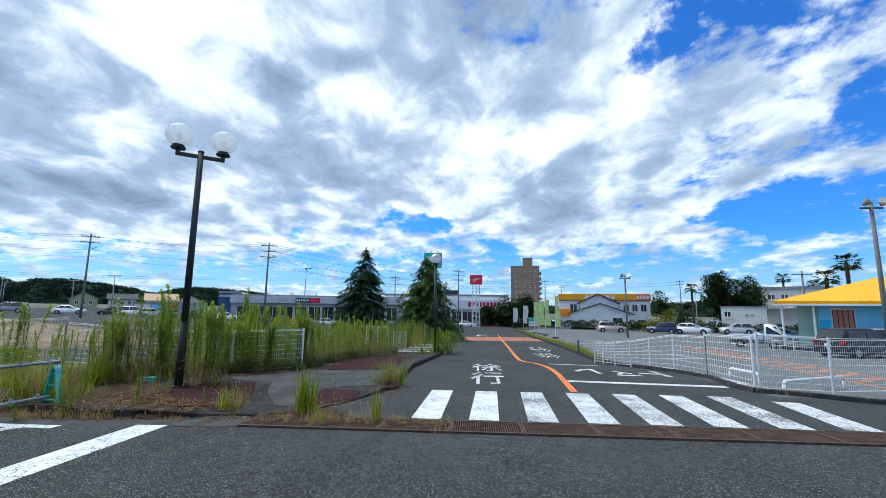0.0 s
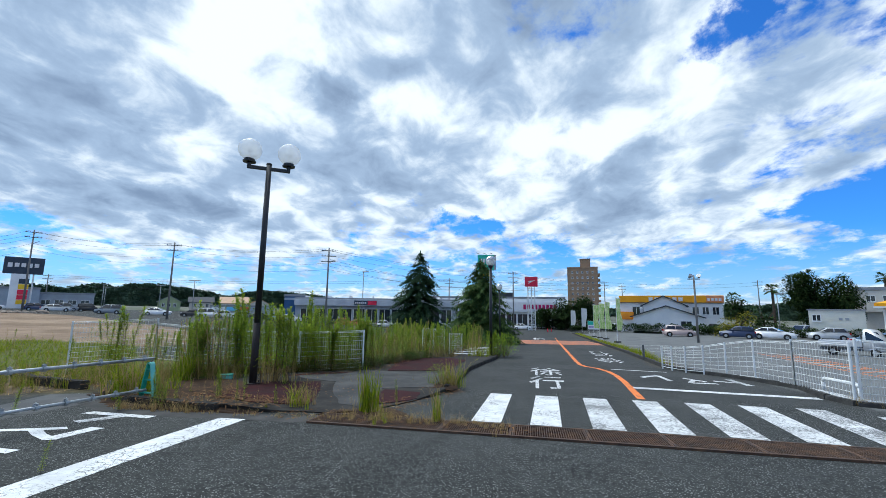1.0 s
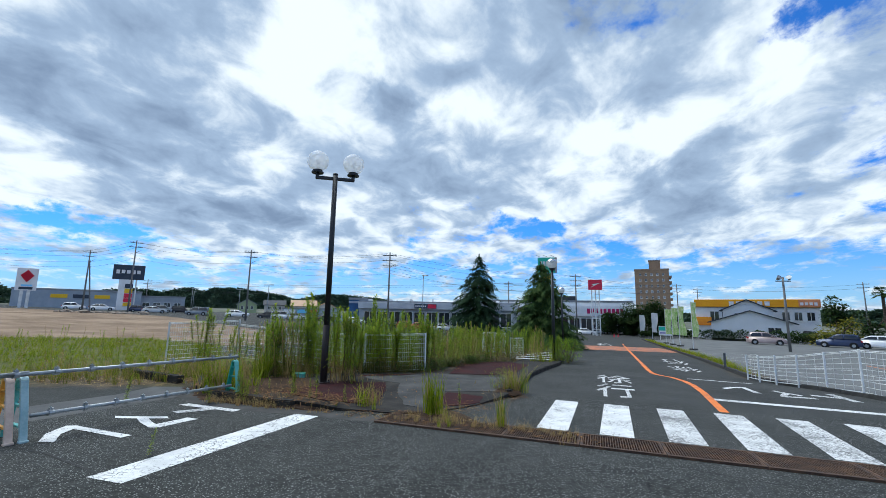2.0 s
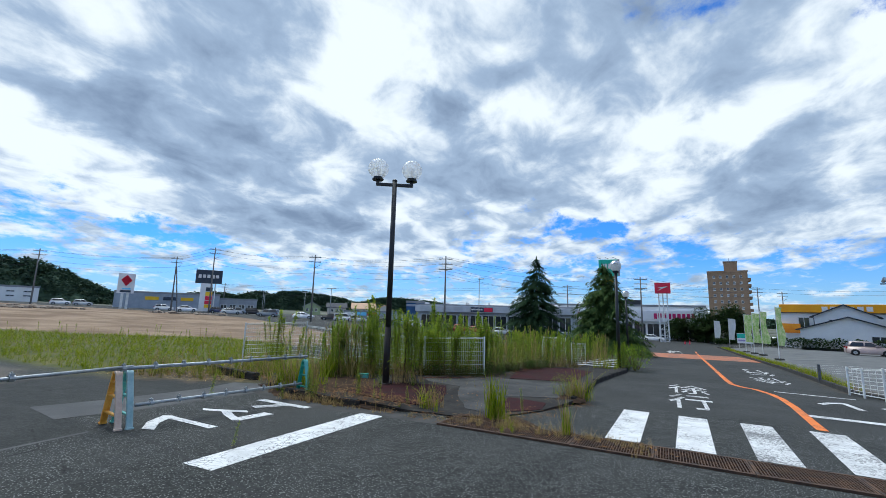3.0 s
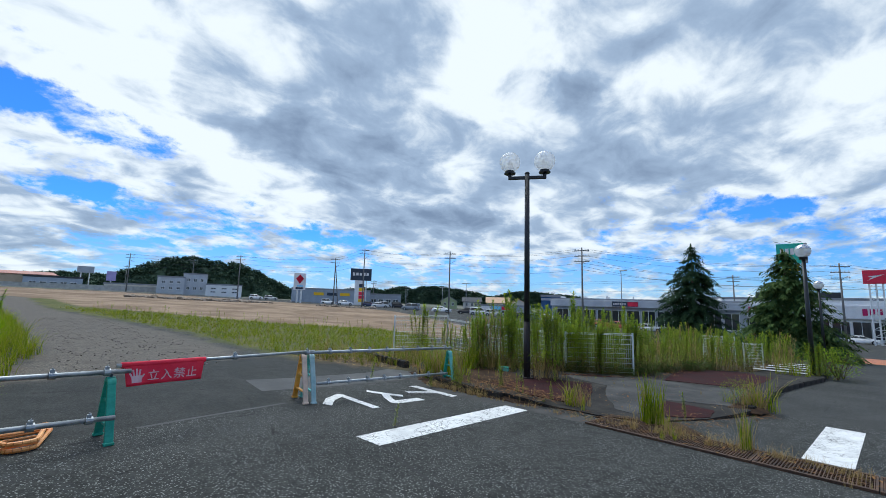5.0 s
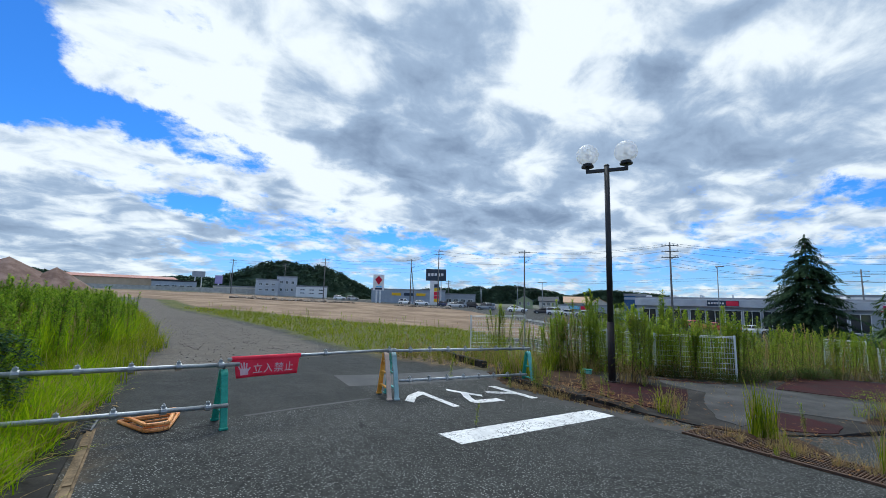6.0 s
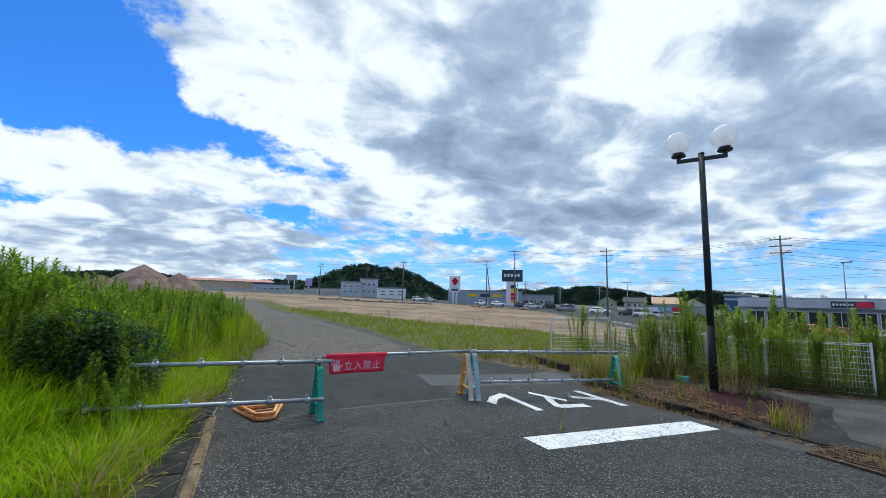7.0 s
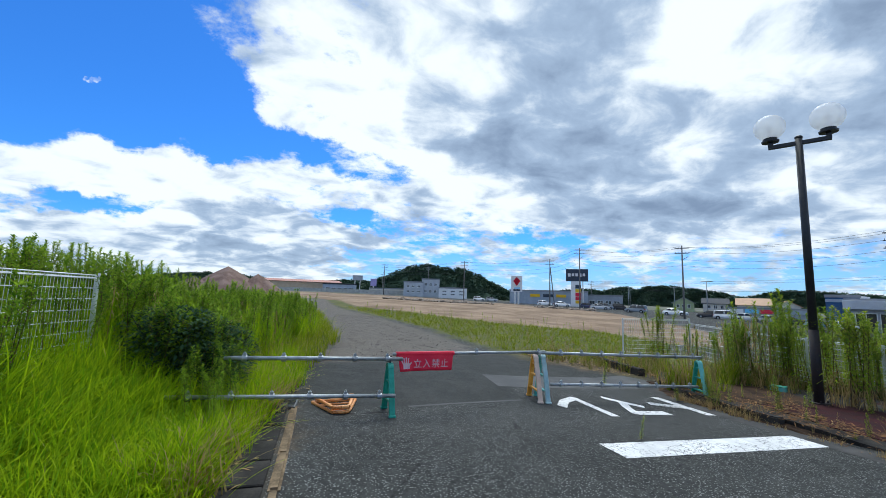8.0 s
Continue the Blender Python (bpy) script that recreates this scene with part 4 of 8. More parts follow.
# ---- mesh fences ----
def mesh_fence(name, pts, label, height=1.2, spacing=0.06, rows=9, sag=0.0, base=None, group="white mesh fences"):
    """Welded wire fence: posts, and one wire panel between each pair."""
    f = thing(name, label, "fence", group=group)
    H = height if isinstance(height, list) else [height] * len(pts)
    P = [(x, y, gz(x, y) if base is None else base[k]) for k, (x, y) in enumerate(pts)]
    for (x, y, z), height in zip(P, H):
        bm = rod(bmesh.new(), (x, y, z - 0.15), (x, y, z + height), 0.027, 0.027, 10)
        rod(bm, (x, y, z + height), (x, y, z + height + 0.018), 0.031, 0.026, 10)
        part("post", bm, WHITE_STEEL, f)
    for a, b, ha, hb in zip(P, P[1:], H, H[1:]):
        A, B = Vector(a), Vector(b)
        L = (B - A).length
        bm = bmesh.new()
        d = (B - A) / L
        side = Vector((-d.y, d.x, 0)) * 0.02
        for k in range(rows):
            ua, ub = (0.08 + (q - 0.12) * k / (rows - 1) for q in (ha, hb))
            rod(bm, A + Vector((0, 0, ua)) + d * 0.03, B + Vector((0, 0, ub)) - d * 0.03, 0.0056, 0.0056, 4, False)
        for ua, ub in ((ha - 0.05, hb - 0.05), (ha - 0.01, hb - 0.01), (0.09, 0.09)):
            rod(bm, A + Vector((0, 0, ua)) + side + d * 0.03, B + Vector((0, 0, ub)) + side - d * 0.03, 0.007, 0.007, 4, False)
        n = int(L / spacing)
        for k in range(1, n):
            c = A.lerp(B, k / n)
            rod(bm, c + Vector((0, 0, 0.07)), c + Vector((0, 0, ha + (hb - ha) * k / n - 0.01)), 0.0034, 0.0034, 4, False)
        part("wire_panel", bm, WHITE_STEEL, f)["kind"] = "stuff"
    return f


mesh_fence("mesh_fence", [(5.56, 10.36), (5.69, 9.7), (5.94, 9.11), (6.36, 8.75), (6.82, 8.25), (7.31, 7.6), (7.45, 5.95)], "white welded mesh fence curving along the road edge", [0.80, 0.82, 0.86, 0.92, 1.04, 1.16, 1.16], 0.2, rows=8)
mesh_fence("mesh_fence", [(7.45, 5.95), (7.26, 3.60)], "white welded mesh fence leaf at the corner", 1.22, 0.12, rows=8)
mesh_fence("mesh_fence", [(7.36, 3.58), (9.25, 4.05), (11.1, 4.5), (13.0, 4.95), (14.9, 5.4)], "white welded mesh fence between road and car park", 1.30)
painted("paving_patch", [(9.6, 2.55), (11.0, 2.75)], 0.7, MAROON, "maroon paving patch beside the road", 0.006, 0.5)
painted("edge_paint", [(7.85, 4.2), (7.75, 6.3)], 0.55, WORN_LINE, "worn white paint along the kerb", 0.006, 0.5)
painted("gutter_strip", GUTTER_LINE, 0.42, CONCRETE, "smooth stained concrete gutter along the kerb", 0.004, 0.3)
painted("concrete_strip", [(-7.35, -3.88), (-7.25, -2.8), (-7.35, -0.9), (-7.8, 0.2)], 1.25, PALE_TAR, "paler strip of old asphalt behind the barricade", 0.004, 0.4)
mesh_fence("mesh_fence", [(-11.6, 2.5), (-10.34, 4.0)], "white welded mesh fence half buried in weeds", 1.2, base=[0.02, 0.10])
mesh_fence("mesh_fence", [(-10.34, 4.0), (-8.6, 4.3), (-7.2, 4.4), (-5.77, 4.5)], "white welded mesh fence hidden among tall weeds", 1.15, base=[0.02, -0.1, -0.15, -0.2])
mesh_fence("mesh_fence", [(-5.77, 4.52), (-4.29, 5.72)], "white welded mesh fence in front of tall weeds", 1.2, base=[-0.22, -0.2])
mesh_fence("mesh_fence", [(-6.1, 19.4), (-5.2, 18.7), (-4.4, 18.2)], "white welded mesh fence panel leaning in the weeds", 1.25)
mesh_fence("mesh_fence", [(-3.35, 14.6), (-2.85, 15.5)], "short white mesh fence panel at the end of the bed", 1.05)
mesh_fence("mesh_fence", [(-5.56, -10.0), (-4.0, -10.15), (-2.4, -10.3), (-0.8, -10.45)], "white welded mesh fence on the grassy bank", 1.2, spacing=0.05, base=[0.69, 0.69, 0.70, 0.71])


# ---- barricade at the gate ----
def a_frame(name, x, y, turn, mat_a, mat_b, label, h=0.74, spread=0.16):
    """A plastic barricade stand: two flat legs that run into a round head, with rungs between, and a saddle for the pipe."""
    s = thing(name, label, "barricade stand", x, y, gz(x, y), turn, group="barricade stands")

    def bar(bm, path, w, t):
        """A flat bar of width w in the frame's plane and depth t along a path of (x, z)."""
        rings = []
        for k, (px, pz) in enumerate(path):
            q0, q1 = Vector(path[max(k - 1, 0)]), Vector(path[min(k + 1, len(path) - 1)])
            d = (q1 - q0).normalized()
            nx, nz = -d.y * w / 2, d.x * w / 2
            rings.append([bm.verts.new(p) for p in ((px + nx, t / 2, pz + nz), (px + nx, -t / 2, pz + nz), (px - nx, -t / 2, pz - nz), (px - nx, t / 2, pz - nz))])
        for r0, r1 in zip(rings, rings[1:]):
            for k in range(4):
                bm.faces.new((r0[k], r0[(k + 1) % 4], r1[(k + 1) % 4], r1[k]))
        bm.faces.new(rings[0][::-1]), bm.faces.new(rings[-1])
        bmesh.ops.recalc_face_normals(bm, faces=bm.faces[:])
        return bm

    head = 0.062
    for side, mat in ((-1, mat_a), (1, mat_b)):
        arc = [(side * head * math.cos(q), h - head - 0.02 + head * math.sin(q)) for q in np.linspace(0.0, math.pi / 2, 7)]
        bm = bar(bmesh.new(), [(side * spread, 0.0), (side * (0.35 * spread + 0.65 * head), 0.62 * h), *arc], 0.036, 0.075)
        bmesh.ops.bevel(bm, geom=[e for e in bm.edges if e.calc_length() > 0.1], offset=0.005, segments=1, affect="EDGES")
        box(bm, side * spread - 0.028, side * spread + 0.028, -0.045, 0.045, 0.0, 0.03, 0.006)
        part("leg", bm, mat, s)
    for z in (0.17, 0.40, 0.58):
        w = spread + (head - spread) * z / (h - 0.08) + 0.004
        part("rung", box(bmesh.new(), -w, w, -0.022, 0.022, z - 0.013, z + 0.013, 0.004), mat_a, s)
    bm = bmesh.new()
    for k in range(8):
        a, b = math.pi * (1 + k / 8), math.pi * (1 + (k + 1) / 8)
        rod(bm, (0.035 * math.cos(a), 0, h + 0.035 + 0.035 * math.sin(a)), (0.035 * math.cos(b), 0, h + 0.035 + 0.035 * math.sin(b)), 0.012, 0.012, 5)
    part("pipe_saddle", bm, DARK_STEEL, s)
    return s


def pipe_rail(a, b, label, clamps, r=0.0243):
    """A scaffold pipe with clamps along it."""
    p = thing("scaffold_pipe", label, "pipe", group="barricade pipes")
    A, B = Vector(a), Vector(b)
    d = (B - A).normalized()
    bm = rod(bmesh.new(), A, B, r, r, 14)
    part("pipe", bm, GALV, p, "", False)
    for k in range(clamps):
        c = A.lerp(B, (k + 0.5) / clamps)
        bm = rod(bmesh.new(), c - d * 0.028, c + d * 0.028, r + 0.014, r + 0.014, 10)
        box(bm, c.x - 0.02, c.x + 0.02, c.y - 0.018, c.y + 0.018, c.z + r, c.z + r + 0.035)
        rod(bm, c + Vector((0, 0, r)), c + Vector((0, 0, r + 0.05)), 0.007, 0.007, 6)
        part("clamp", bm, GALV, p)
    return p


# the first three stands have a paler second leg
a_frame("barricade_stand", -5.88, -0.22, -14, TEAL, PALE_TEAL, "green plastic barricade stand on asphalt", 0.72, 0.22)
a_frame("barricade_stand", -5.68, -3.58, -6, PALE_TEAL, GREYISH_TEAL, "faded green barricade stand beside a yellow one", 0.74, 0.27)
a_frame("barricade_stand", -5.71, -3.70, -6, YELLOW_PLASTIC, PINK_PLASTIC, "yellow barricade stand with one pinkish leg", 0.74, 0.27)
a_frame("barricade_stand", -4.82, -6.22, 7, TEAL, TEAL, "dark green barricade stand holding a pipe", 0.64, 0.23)
pipe_rail((-4.50, -8.15, 0.971), (-4.845, -6.05, 0.90), "grey scaffold pipe running into the grass", 5)
pipe_rail((-4.18, -8.6, 0.62), (-4.57, -6.17, 0.49), "lower grey scaffold pipe with clamps", 6)
pipe_rail((-4.86, -6.18, 0.96), (-5.50, -3.62, 0.905), "scaffold pipe carrying a red banner", 1, 0.021)
pipe_rail((-5.46, -3.95, 0.90), (-5.78, -0.26, 0.76), "grey scaffold pipe with a row of clamps", 9)
pipe_rail((-5.36, -3.60, 0.42), (-5.74, -0.40, 0.235), "lower grey scaffold pipe with clamps", 8)


def banner():
    """Red vinyl no-entry banner laced to the pipe."""
    A, B = Vector((-4.875, -6.12, 0.9587)), Vector((-5.080, -5.30, 0.9411))
    d = (B - A).normalized()
    out = Vector((d.y, -d.x, 0)).normalized()
    if out.x < 0:
        out = -out
    L = (B - A).length
    t = thing("no_entry_banner", "red vinyl banner with a white palm sign and white lettering", "banner")

    def skin(u, v):
        # u along the pipe, v downwards, with folds
        wave = 0.010 * math.sin(9 * u + 1.3) * v / 0.2 + 0.006 * math.sin(23 * u) * v / 0.2
        return A + d * (u + 0.03 * (v / 0.22) * (1 - 2 * u / L)) + out * (0.027 + wave + 0.03 * v) + Vector((0, 0, -v))

    bm = bmesh.new()
    nu, nv = 40, 8
    g = [[bm.verts.new(skin(L * i / nu, -0.03 + 0.255 * j / nv)) for i in range(nu + 1)] for j in range(nv + 1)]
    for j in range(nv):
        for i in range(nu):
            bm.faces.new((g[j][i], g[j + 1][i], g[j + 1][i + 1], g[j][i + 1]))
    bmesh.ops.recalc_face_normals(bm, faces=bm.faces[:])
    r = bmesh.ops.extrude_face_region(bm, geom=bm.faces[:])
    for v in [q for q in r["geom"] if isinstance(q, bmesh.types.BMVert)]:
        v.co -= out * 0.003
    part("cloth", bm, RED_CLOTH, t, "", False)
    part("sleeve", rod(bmesh.new(), A - d * 0.02, B + d * 0.02, 0.032, 0.032, 14), RED_CLOTH, t, "", False)
    # lettering, seen from the road
    cu = bpy.data.curves.new("lettering", "FONT")
    cu.body, cu.size, cu.offset, cu.space_character = "立入禁止", 0.125, 0.0008, 1.12
    tmp = bpy.data.objects.new("lettering", cu)
    scene.collection.objects.link(tmp)
    me = bpy.data.meshes.new_from_object(tmp.evaluated_get(bpy.context.evaluated_depsgraph_get()))
    bpy.data.objects.remove(tmp)
    co = np.array([v.co[:] for v in me.vertices])
    co[:, 0] -= co[:, 0].min()
    co[:, 0] *= 0.545 / co[:, 0].max()
    mid = (co[:, 1].min() + co[:, 1].max()) / 2
    for v, c in zip(me.vertices, co):
        v.co = skin(0.225 + c[0], 0.125 - (c[1] - mid)) + out * 0.0045
    me.materials.append(BANNER_INK)
    ob = new("lettering", me)
    ob.parent = t
    # palm sign: a pad and five bars
    bm = bmesh.new()
    for (u0, v0), (u1, v1), w in (((0.055, 0.155), (0.16, 0.155), 0.075), ((0.062, 0.13), (0.038, 0.075), 0.018), ((0.085, 0.12), (0.075, 0.05), 0.018), ((0.11, 0.12), (0.112, 0.042), 0.018), ((0.135, 0.12), (0.148, 0.052), 0.018), ((0.15, 0.15), (0.19, 0.105), 0.018)):
        e = Vector((u1 - u0, v1 - v0))
        s = Vector((-e.y, e.x)).normalized() * w / 2
        vs = [bm.verts.new(skin(u, v) + out * 0.0045) for u, v in ((u0 + s.x, v0 + s.y), (u1 + s.x, v1 + s.y), (u1 - s.x, v1 - s.y), (u0 - s.x, v0 - s.y))]
        bm.faces.new(vs)
    part("palm_sign", bm, BANNER_INK, t, "white palm sign")


banner()


def fallen_stand():
    """An orange barricade stand lying folded on the asphalt."""
    x, y = -5.03, -6.86
    s = thing("fallen_barricade_stand", "orange plastic barricade stand lying flat on the asphalt", "barricade stand", x, y, gz(x, y), 99, group="barricade stands")
    for z, w in ((0.025, 0.0), (0.085, 0.035)):
        bm = bmesh.new()
        nose = [(0.11 * math.sin(a), -0.24 - 0.05 * math.cos(a), z) for a in np.linspace(-1.5, 1.5, 7)]
        tube(bm, [(-0.29 + w, 0.30, z), *nose, (0.29 - w, 0.30, z)], 0.021, 8)
        rod(bm, (-0.29 + w, 0.30, z), (0.29 - w, 0.30, z), 0.021, 0.021, 8)
        rod(bm, (-0.22 + w, 0.12, z), (0.22 - w, 0.12, z), 0.013, 0.013, 6)
        part("leg", bm, ORANGE_PLASTIC, s)
    part("hinge", rod(bmesh.new(), (-0.12, -0.22, 0.055), (0.12, -0.22, 0.055), 0.02, 0.02, 8), ORANGE_PLASTIC, s)


fallen_stand()


def green_box(x, y):
    t = thing("meter_box", "small green plastic box lying among weeds", "box", x, y, gz(x, y) + 0.10, 25)
    part("body", box(bmesh.new(), -0.13, 0.13, -0.08, 0.08, 0.0, 0.10, 0.012), PALE_TEAL, t)
    part("lid", box(bmesh.new(), -0.14, 0.14, -0.09, 0.09, 0.096, 0.12, 0.008), TEAL, t)


green_box(-6.3, 2.25)


def pipe_guard(x, y, turn, w):
    g = thing("wheel_guard", "white painted bent-pipe guard in the car park", "guard rail", x, y, gz(x, y), turn, group="pipe guards")
    pts = [(-w / 2, 0, -0.05), (-w / 2, 0, 0.2), (-w / 2 + 0.06, 0, 0.28), (w / 2 - 0.06, 0, 0.28), (w / 2, 0, 0.2), (w / 2, 0, -0.05)]
    part("pipe", tube(bmesh.new(), pts, 0.038, 10), WHITE_STEEL, g, "", False)


pipe_guard(9.45, 4.85, 24, 2.3)
pipe_guard(8.4, 5.9, -80, 1.0)


# ---- plants: templates are quads, laid out many times into one mesh ----
def strip_quads(points, widths, side):
    """A bent blade: two verts a step."""
    v = []
    for p, w in zip(points, widths):
        v += [p - side * w, p + side * w]
    f = [(2 * k, 2 * k + 1, 2 * k + 3, 2 * k + 2) for k in range(len(points) - 1)]
    return np.array(v), np.array(f)


class Bunch:
    """Gathers quads for one template; each has a material slot."""

    def __init__(self):
        self.v, self.f, self.m, self.n = [], [], [], 0

    def add(self, v, f, slot=0):
        self.v.append(v), self.f.append(f + self.n), self.m.append(np.full(len(f), slot))
        self.n += len(v)

    def leaf(self, base, way, length, width, droop=0.3, slot=0, steps=2):
        way = np.array(way) / np.linalg.norm(way)
        side = np.cross(way, (0, 0, 1))
        side = side / (np.linalg.norm(side) + 1e-9)
        pts, wid = [], []
        for k in range(steps + 1):
            u = k / steps
            p = np.array(base) + way * length * u
            p[2] -= droop * length * u * u
            pts.append(p)
            wid.append(width * (0.35 + 1.3 * u if u < 0.5 else 1.0 - 0.93 * (u - 0.5) * 2) / 2)
        self.add(*strip_quads(pts, wid, side), slot)

    def stem(self, pts, r0, r1, slot=1):
        pts = [np.array(p, float) for p in pts]
        v = []
        for k, p in enumerate(pts):
            r = r0 + (r1 - r0) * k / (len(pts) - 1)
            v += [p + r * np.array((math.cos(a), math.sin(a), 0)) for a in (0, 2.094, 4.189)]
        f = [(3 * k + i, 3 * k + (i + 1) % 3, 3 * k + 3 + (i + 1) % 3, 3 * k + 3 + i) for k in range(len(pts) - 1) for i in range(3)]
        self.add(np.array(v), np.array(f), slot)

    def done(self):
        return np.concatenate(self.v), np.concatenate(self.f), np.concatenate(self.m)


def lay_out(name, templates, places, mats, label, category, kind="stuff", parent=None):
    """places: rows of template number, x, y, z, turn, size, lean x, lean y."""
    V, F, S, n = [], [], [], 0
    for k, x, y, z, turn, size, lx, ly in places:
        v, f, m = templates[int(k)]
        c, s = math.cos(turn), math.sin(turn)
        q = np.empty_like(v)
        q[:, 0], q[:, 1], q[:, 2] = v[:, 0] * c - v[:, 1] * s, v[:, 0] * s + v[:, 1] * c, v[:, 2]
        q = q * size
        q[:, 0] += lx * q[:, 2]
        q[:, 1] += ly * q[:, 2]
        V.append(q + np.array((x, y, z)))
        F.append(f + n)
        S.append(m)
        n += len(v)
    V, F, S = np.concatenate(V), np.concatenate(F), np.concatenate(S)
    me = bpy.data.meshes.new(name)
    me.vertices.add(len(V))
    me.vertices.foreach_set("co", V.ravel())
    me.loops.add(F.size)
    me.loops.foreach_set("vertex_index", F.ravel().astype(np.int32))
    me.polygons.add(len(F))
    me.polygons.foreach_set("loop_start", np.arange(0, F.size, 4))
    for mat in mats:
        me.materials.append(mat)
    me.polygons.foreach_set("material_index", S.astype(np.int32))
    me.update()
    ob = new(name, me)
    if parent is not None:
        ob.parent = parent
        return ob
    return tagged(ob, label, category, kind=kind)


rng = random.Random(11)


def goldenrod(h, bare=0.3, leaves=120, size=0.095, dead=14, shoots=3):
    """A slim spire: brownish stem, withered leaves low down, narrow leaves crowding towards the tip."""
    b = Bunch()
    bend = rng.uniform(-0.10, 0.10), rng.uniform(-0.10, 0.10)
    pos = lambda u: np.array((bend[0] * u * u * h, bend[1] * u * u * h, u * h))
    b.stem([pos(u) for u in (0, 0.3, 0.6, 0.85, 1)], 0.0052, 0.0016)
    for k in range(leaves):
        u = bare + (1 - bare) * (k / leaves) ** 0.8
        a = k * 2.4 + rng.uniform(-0.4, 0.4)
        L = size * rng.uniform(0.7, 1.25) * (1.2 - 0.62 * u)
        b.leaf(pos(u), (math.cos(a), math.sin(a), 0.15 + 1.1 * u * u), L, 0.0175, rng.uniform(0.15, 0.7))
    for k in range(shoots):
        u0, a = rng.uniform(0.55, 0.85), rng.uniform(0, math.tau)
        out = np.array((math.cos(a) * 0.09, math.sin(a) * 0.09, 0.16)) * h
        b.stem([pos(u0), pos(u0) + out * 0.5, pos(u0) + out], 0.003, 0.001)
        for i in range(12):
            w = i * 2.4
            b.leaf(pos(u0) + out * (0.3 + 0.7 * i / 12), (math.cos(w), math.sin(w), 0.7), size * rng.uniform(0.45, 0.8), 0.014, 0.3)
    for k in range(dead):
        u, a = rng.uniform(0.06, bare + 0.12), rng.uniform(0, math.tau)
        b.leaf(pos(u), (math.cos(a), math.sin(a), -0.5), size * rng.uniform(0.5, 1.0), 0.008, 1.0, 2)
    return b.done()


def dead_stalk(h):
    b = Bunch()
    b.stem([(0, 0, 0), (0.02, 0, h * 0.5), (0.05, 0.02, h)], 0.008, 0.004, 1)
    for k in range(22):
        u = 0.3 + 0.7 * k / 22
        a = k * 2.4
        b.leaf((0.05 * u, 0.02 * u, u * h), (math.cos(a), math.sin(a), 0.2), rng.uniform(0.06, 0.11), 0.014, 1.0, 2)
    return b.done()


def tuft(n, h, width=0.010, spread=0.12, flop=0.5, slot=0, steps=4):
    b = Bunch()
    for k in range(n):
        a = rng.uniform(0, math.tau)
        L = h * rng.uniform(0.55, 1.1)
        out = rng.uniform(0.1, flop)
        base = np.array((rng.gauss(0, spread / 2), rng.gauss(0, spread / 2), 0))
        side = np.array((-math.sin(a), math.cos(a), 0))
        pts, wid = [], []
        for i in range(steps + 1):
            u = i / steps
            pts.append(base + np.array((math.cos(a) * out * L * u ** 1.8, math.sin(a) * out * L * u ** 1.8, L * (u - 0.38 * out * u ** 2.4))))
            wid.append(width * (1 - 0.88 * u ** 1.5) / 2)
        b.add(*strip_quads(pts, wid, side), slot)
    return b.done()


def shrub(h, r, n, size):
    b = Bunch()
    for k in range(7):
        a = k * 0.9
        b.stem([(0, 0, 0), (0.4 * r * math.cos(a), 0.4 * r * math.sin(a), 0.5 * h), (0.8 * r * math.cos(a), 0.8 * r * math.sin(a), 0.9 * h)], 0.012, 0.004)
    for k in range(n):
        a, u, q = rng.uniform(0, math.tau), rng.random(), rng.random() ** 0.4
        rr = r * q * math.sqrt(max(0.05, 1 - (2 * u - 1) ** 2 * 0.8))
        b.leaf((rr * math.cos(a), rr * math.sin(a), 0.12 * h + u * h * 0.9), (math.cos(a) + rng.uniform(-.6, .6), math.sin(a) + rng.uniform(-.6, .6), rng.uniform(-0.2, 0.9)), size * rng.uniform(0.7, 1.3), size * 0.42, 0.3)
    return b.done()


def spots(poly, n, seed, keep=None):
    r = random.Random(seed)
    xs, ys = [p[0] for p in poly], [p[1] for p in poly]
    out = []
    while len(out) < n:
        X = np.array([r.uniform(min(xs), max(xs)) for _ in range(4 * n)])
        Y = np.array([r.uniform(min(ys), max(ys)) for _ in range(4 * n)])
        ok = inside_distance(poly, X, Y) > 0
        for x, y, k in zip(X, Y, ok):
            if k and (keep is None or keep(x, y, r)) and len(out) < n:
                out.append((x, y))
    return out


def sow(poly, n, seed, kinds, lo, hi, lift=0.0, keep=None, lean=0.08, sink=0.02):
    r = random.Random(seed)
    rows = []
    for x, y in spots(poly, n, seed, keep):
        # neighbours grow to a like height, clump by clump
        u = min(1.0, max(0.0, 0.5 + 0.9 * noise.noise((0.8 * x, 0.8 * y, 1.0)))) * 0.65 + 0.35 * r.random()
        rows.append((r.choice(kinds), x, y, gz(x, y) + lift - sink, r.uniform(0, math.tau), lo + (hi - lo) * u, r.gauss(0, lean), r.gauss(0, lean)))
    return rows


RODS = [goldenrod(1.0, 0.24, 130, 0.095) for _ in range(4)] + [goldenrod(1.0, 0.06, 150, 0.115, 4, 2) for _ in range(3)]
STALKS = [dead_stalk(1.0) for _ in range(3)]
TUFTS = [tuft(16, 1.0, 0.016, 0.16, 0.75) for _ in range(4)]
SPARSE = [tuft(9, 1.0, 0.014, 0.10, 0.45) for _ in range(3)]


def slot_of(templates, slot):
    return [(v, f, np.full(len(f), slot)) for v, f, m in templates]


ERECT = [tuft(13, 1.0, 0.020, 0.12, 0.20) for _ in range(2)]
MIXED = RODS + slot_of(STALKS, 2) + slot_of(TUFTS, 3) + slot_of(SPARSE, 2) + slot_of(ERECT, 3)
MIX_MATS = [WEED, WEED_STEM, STRAW, OLIVE]
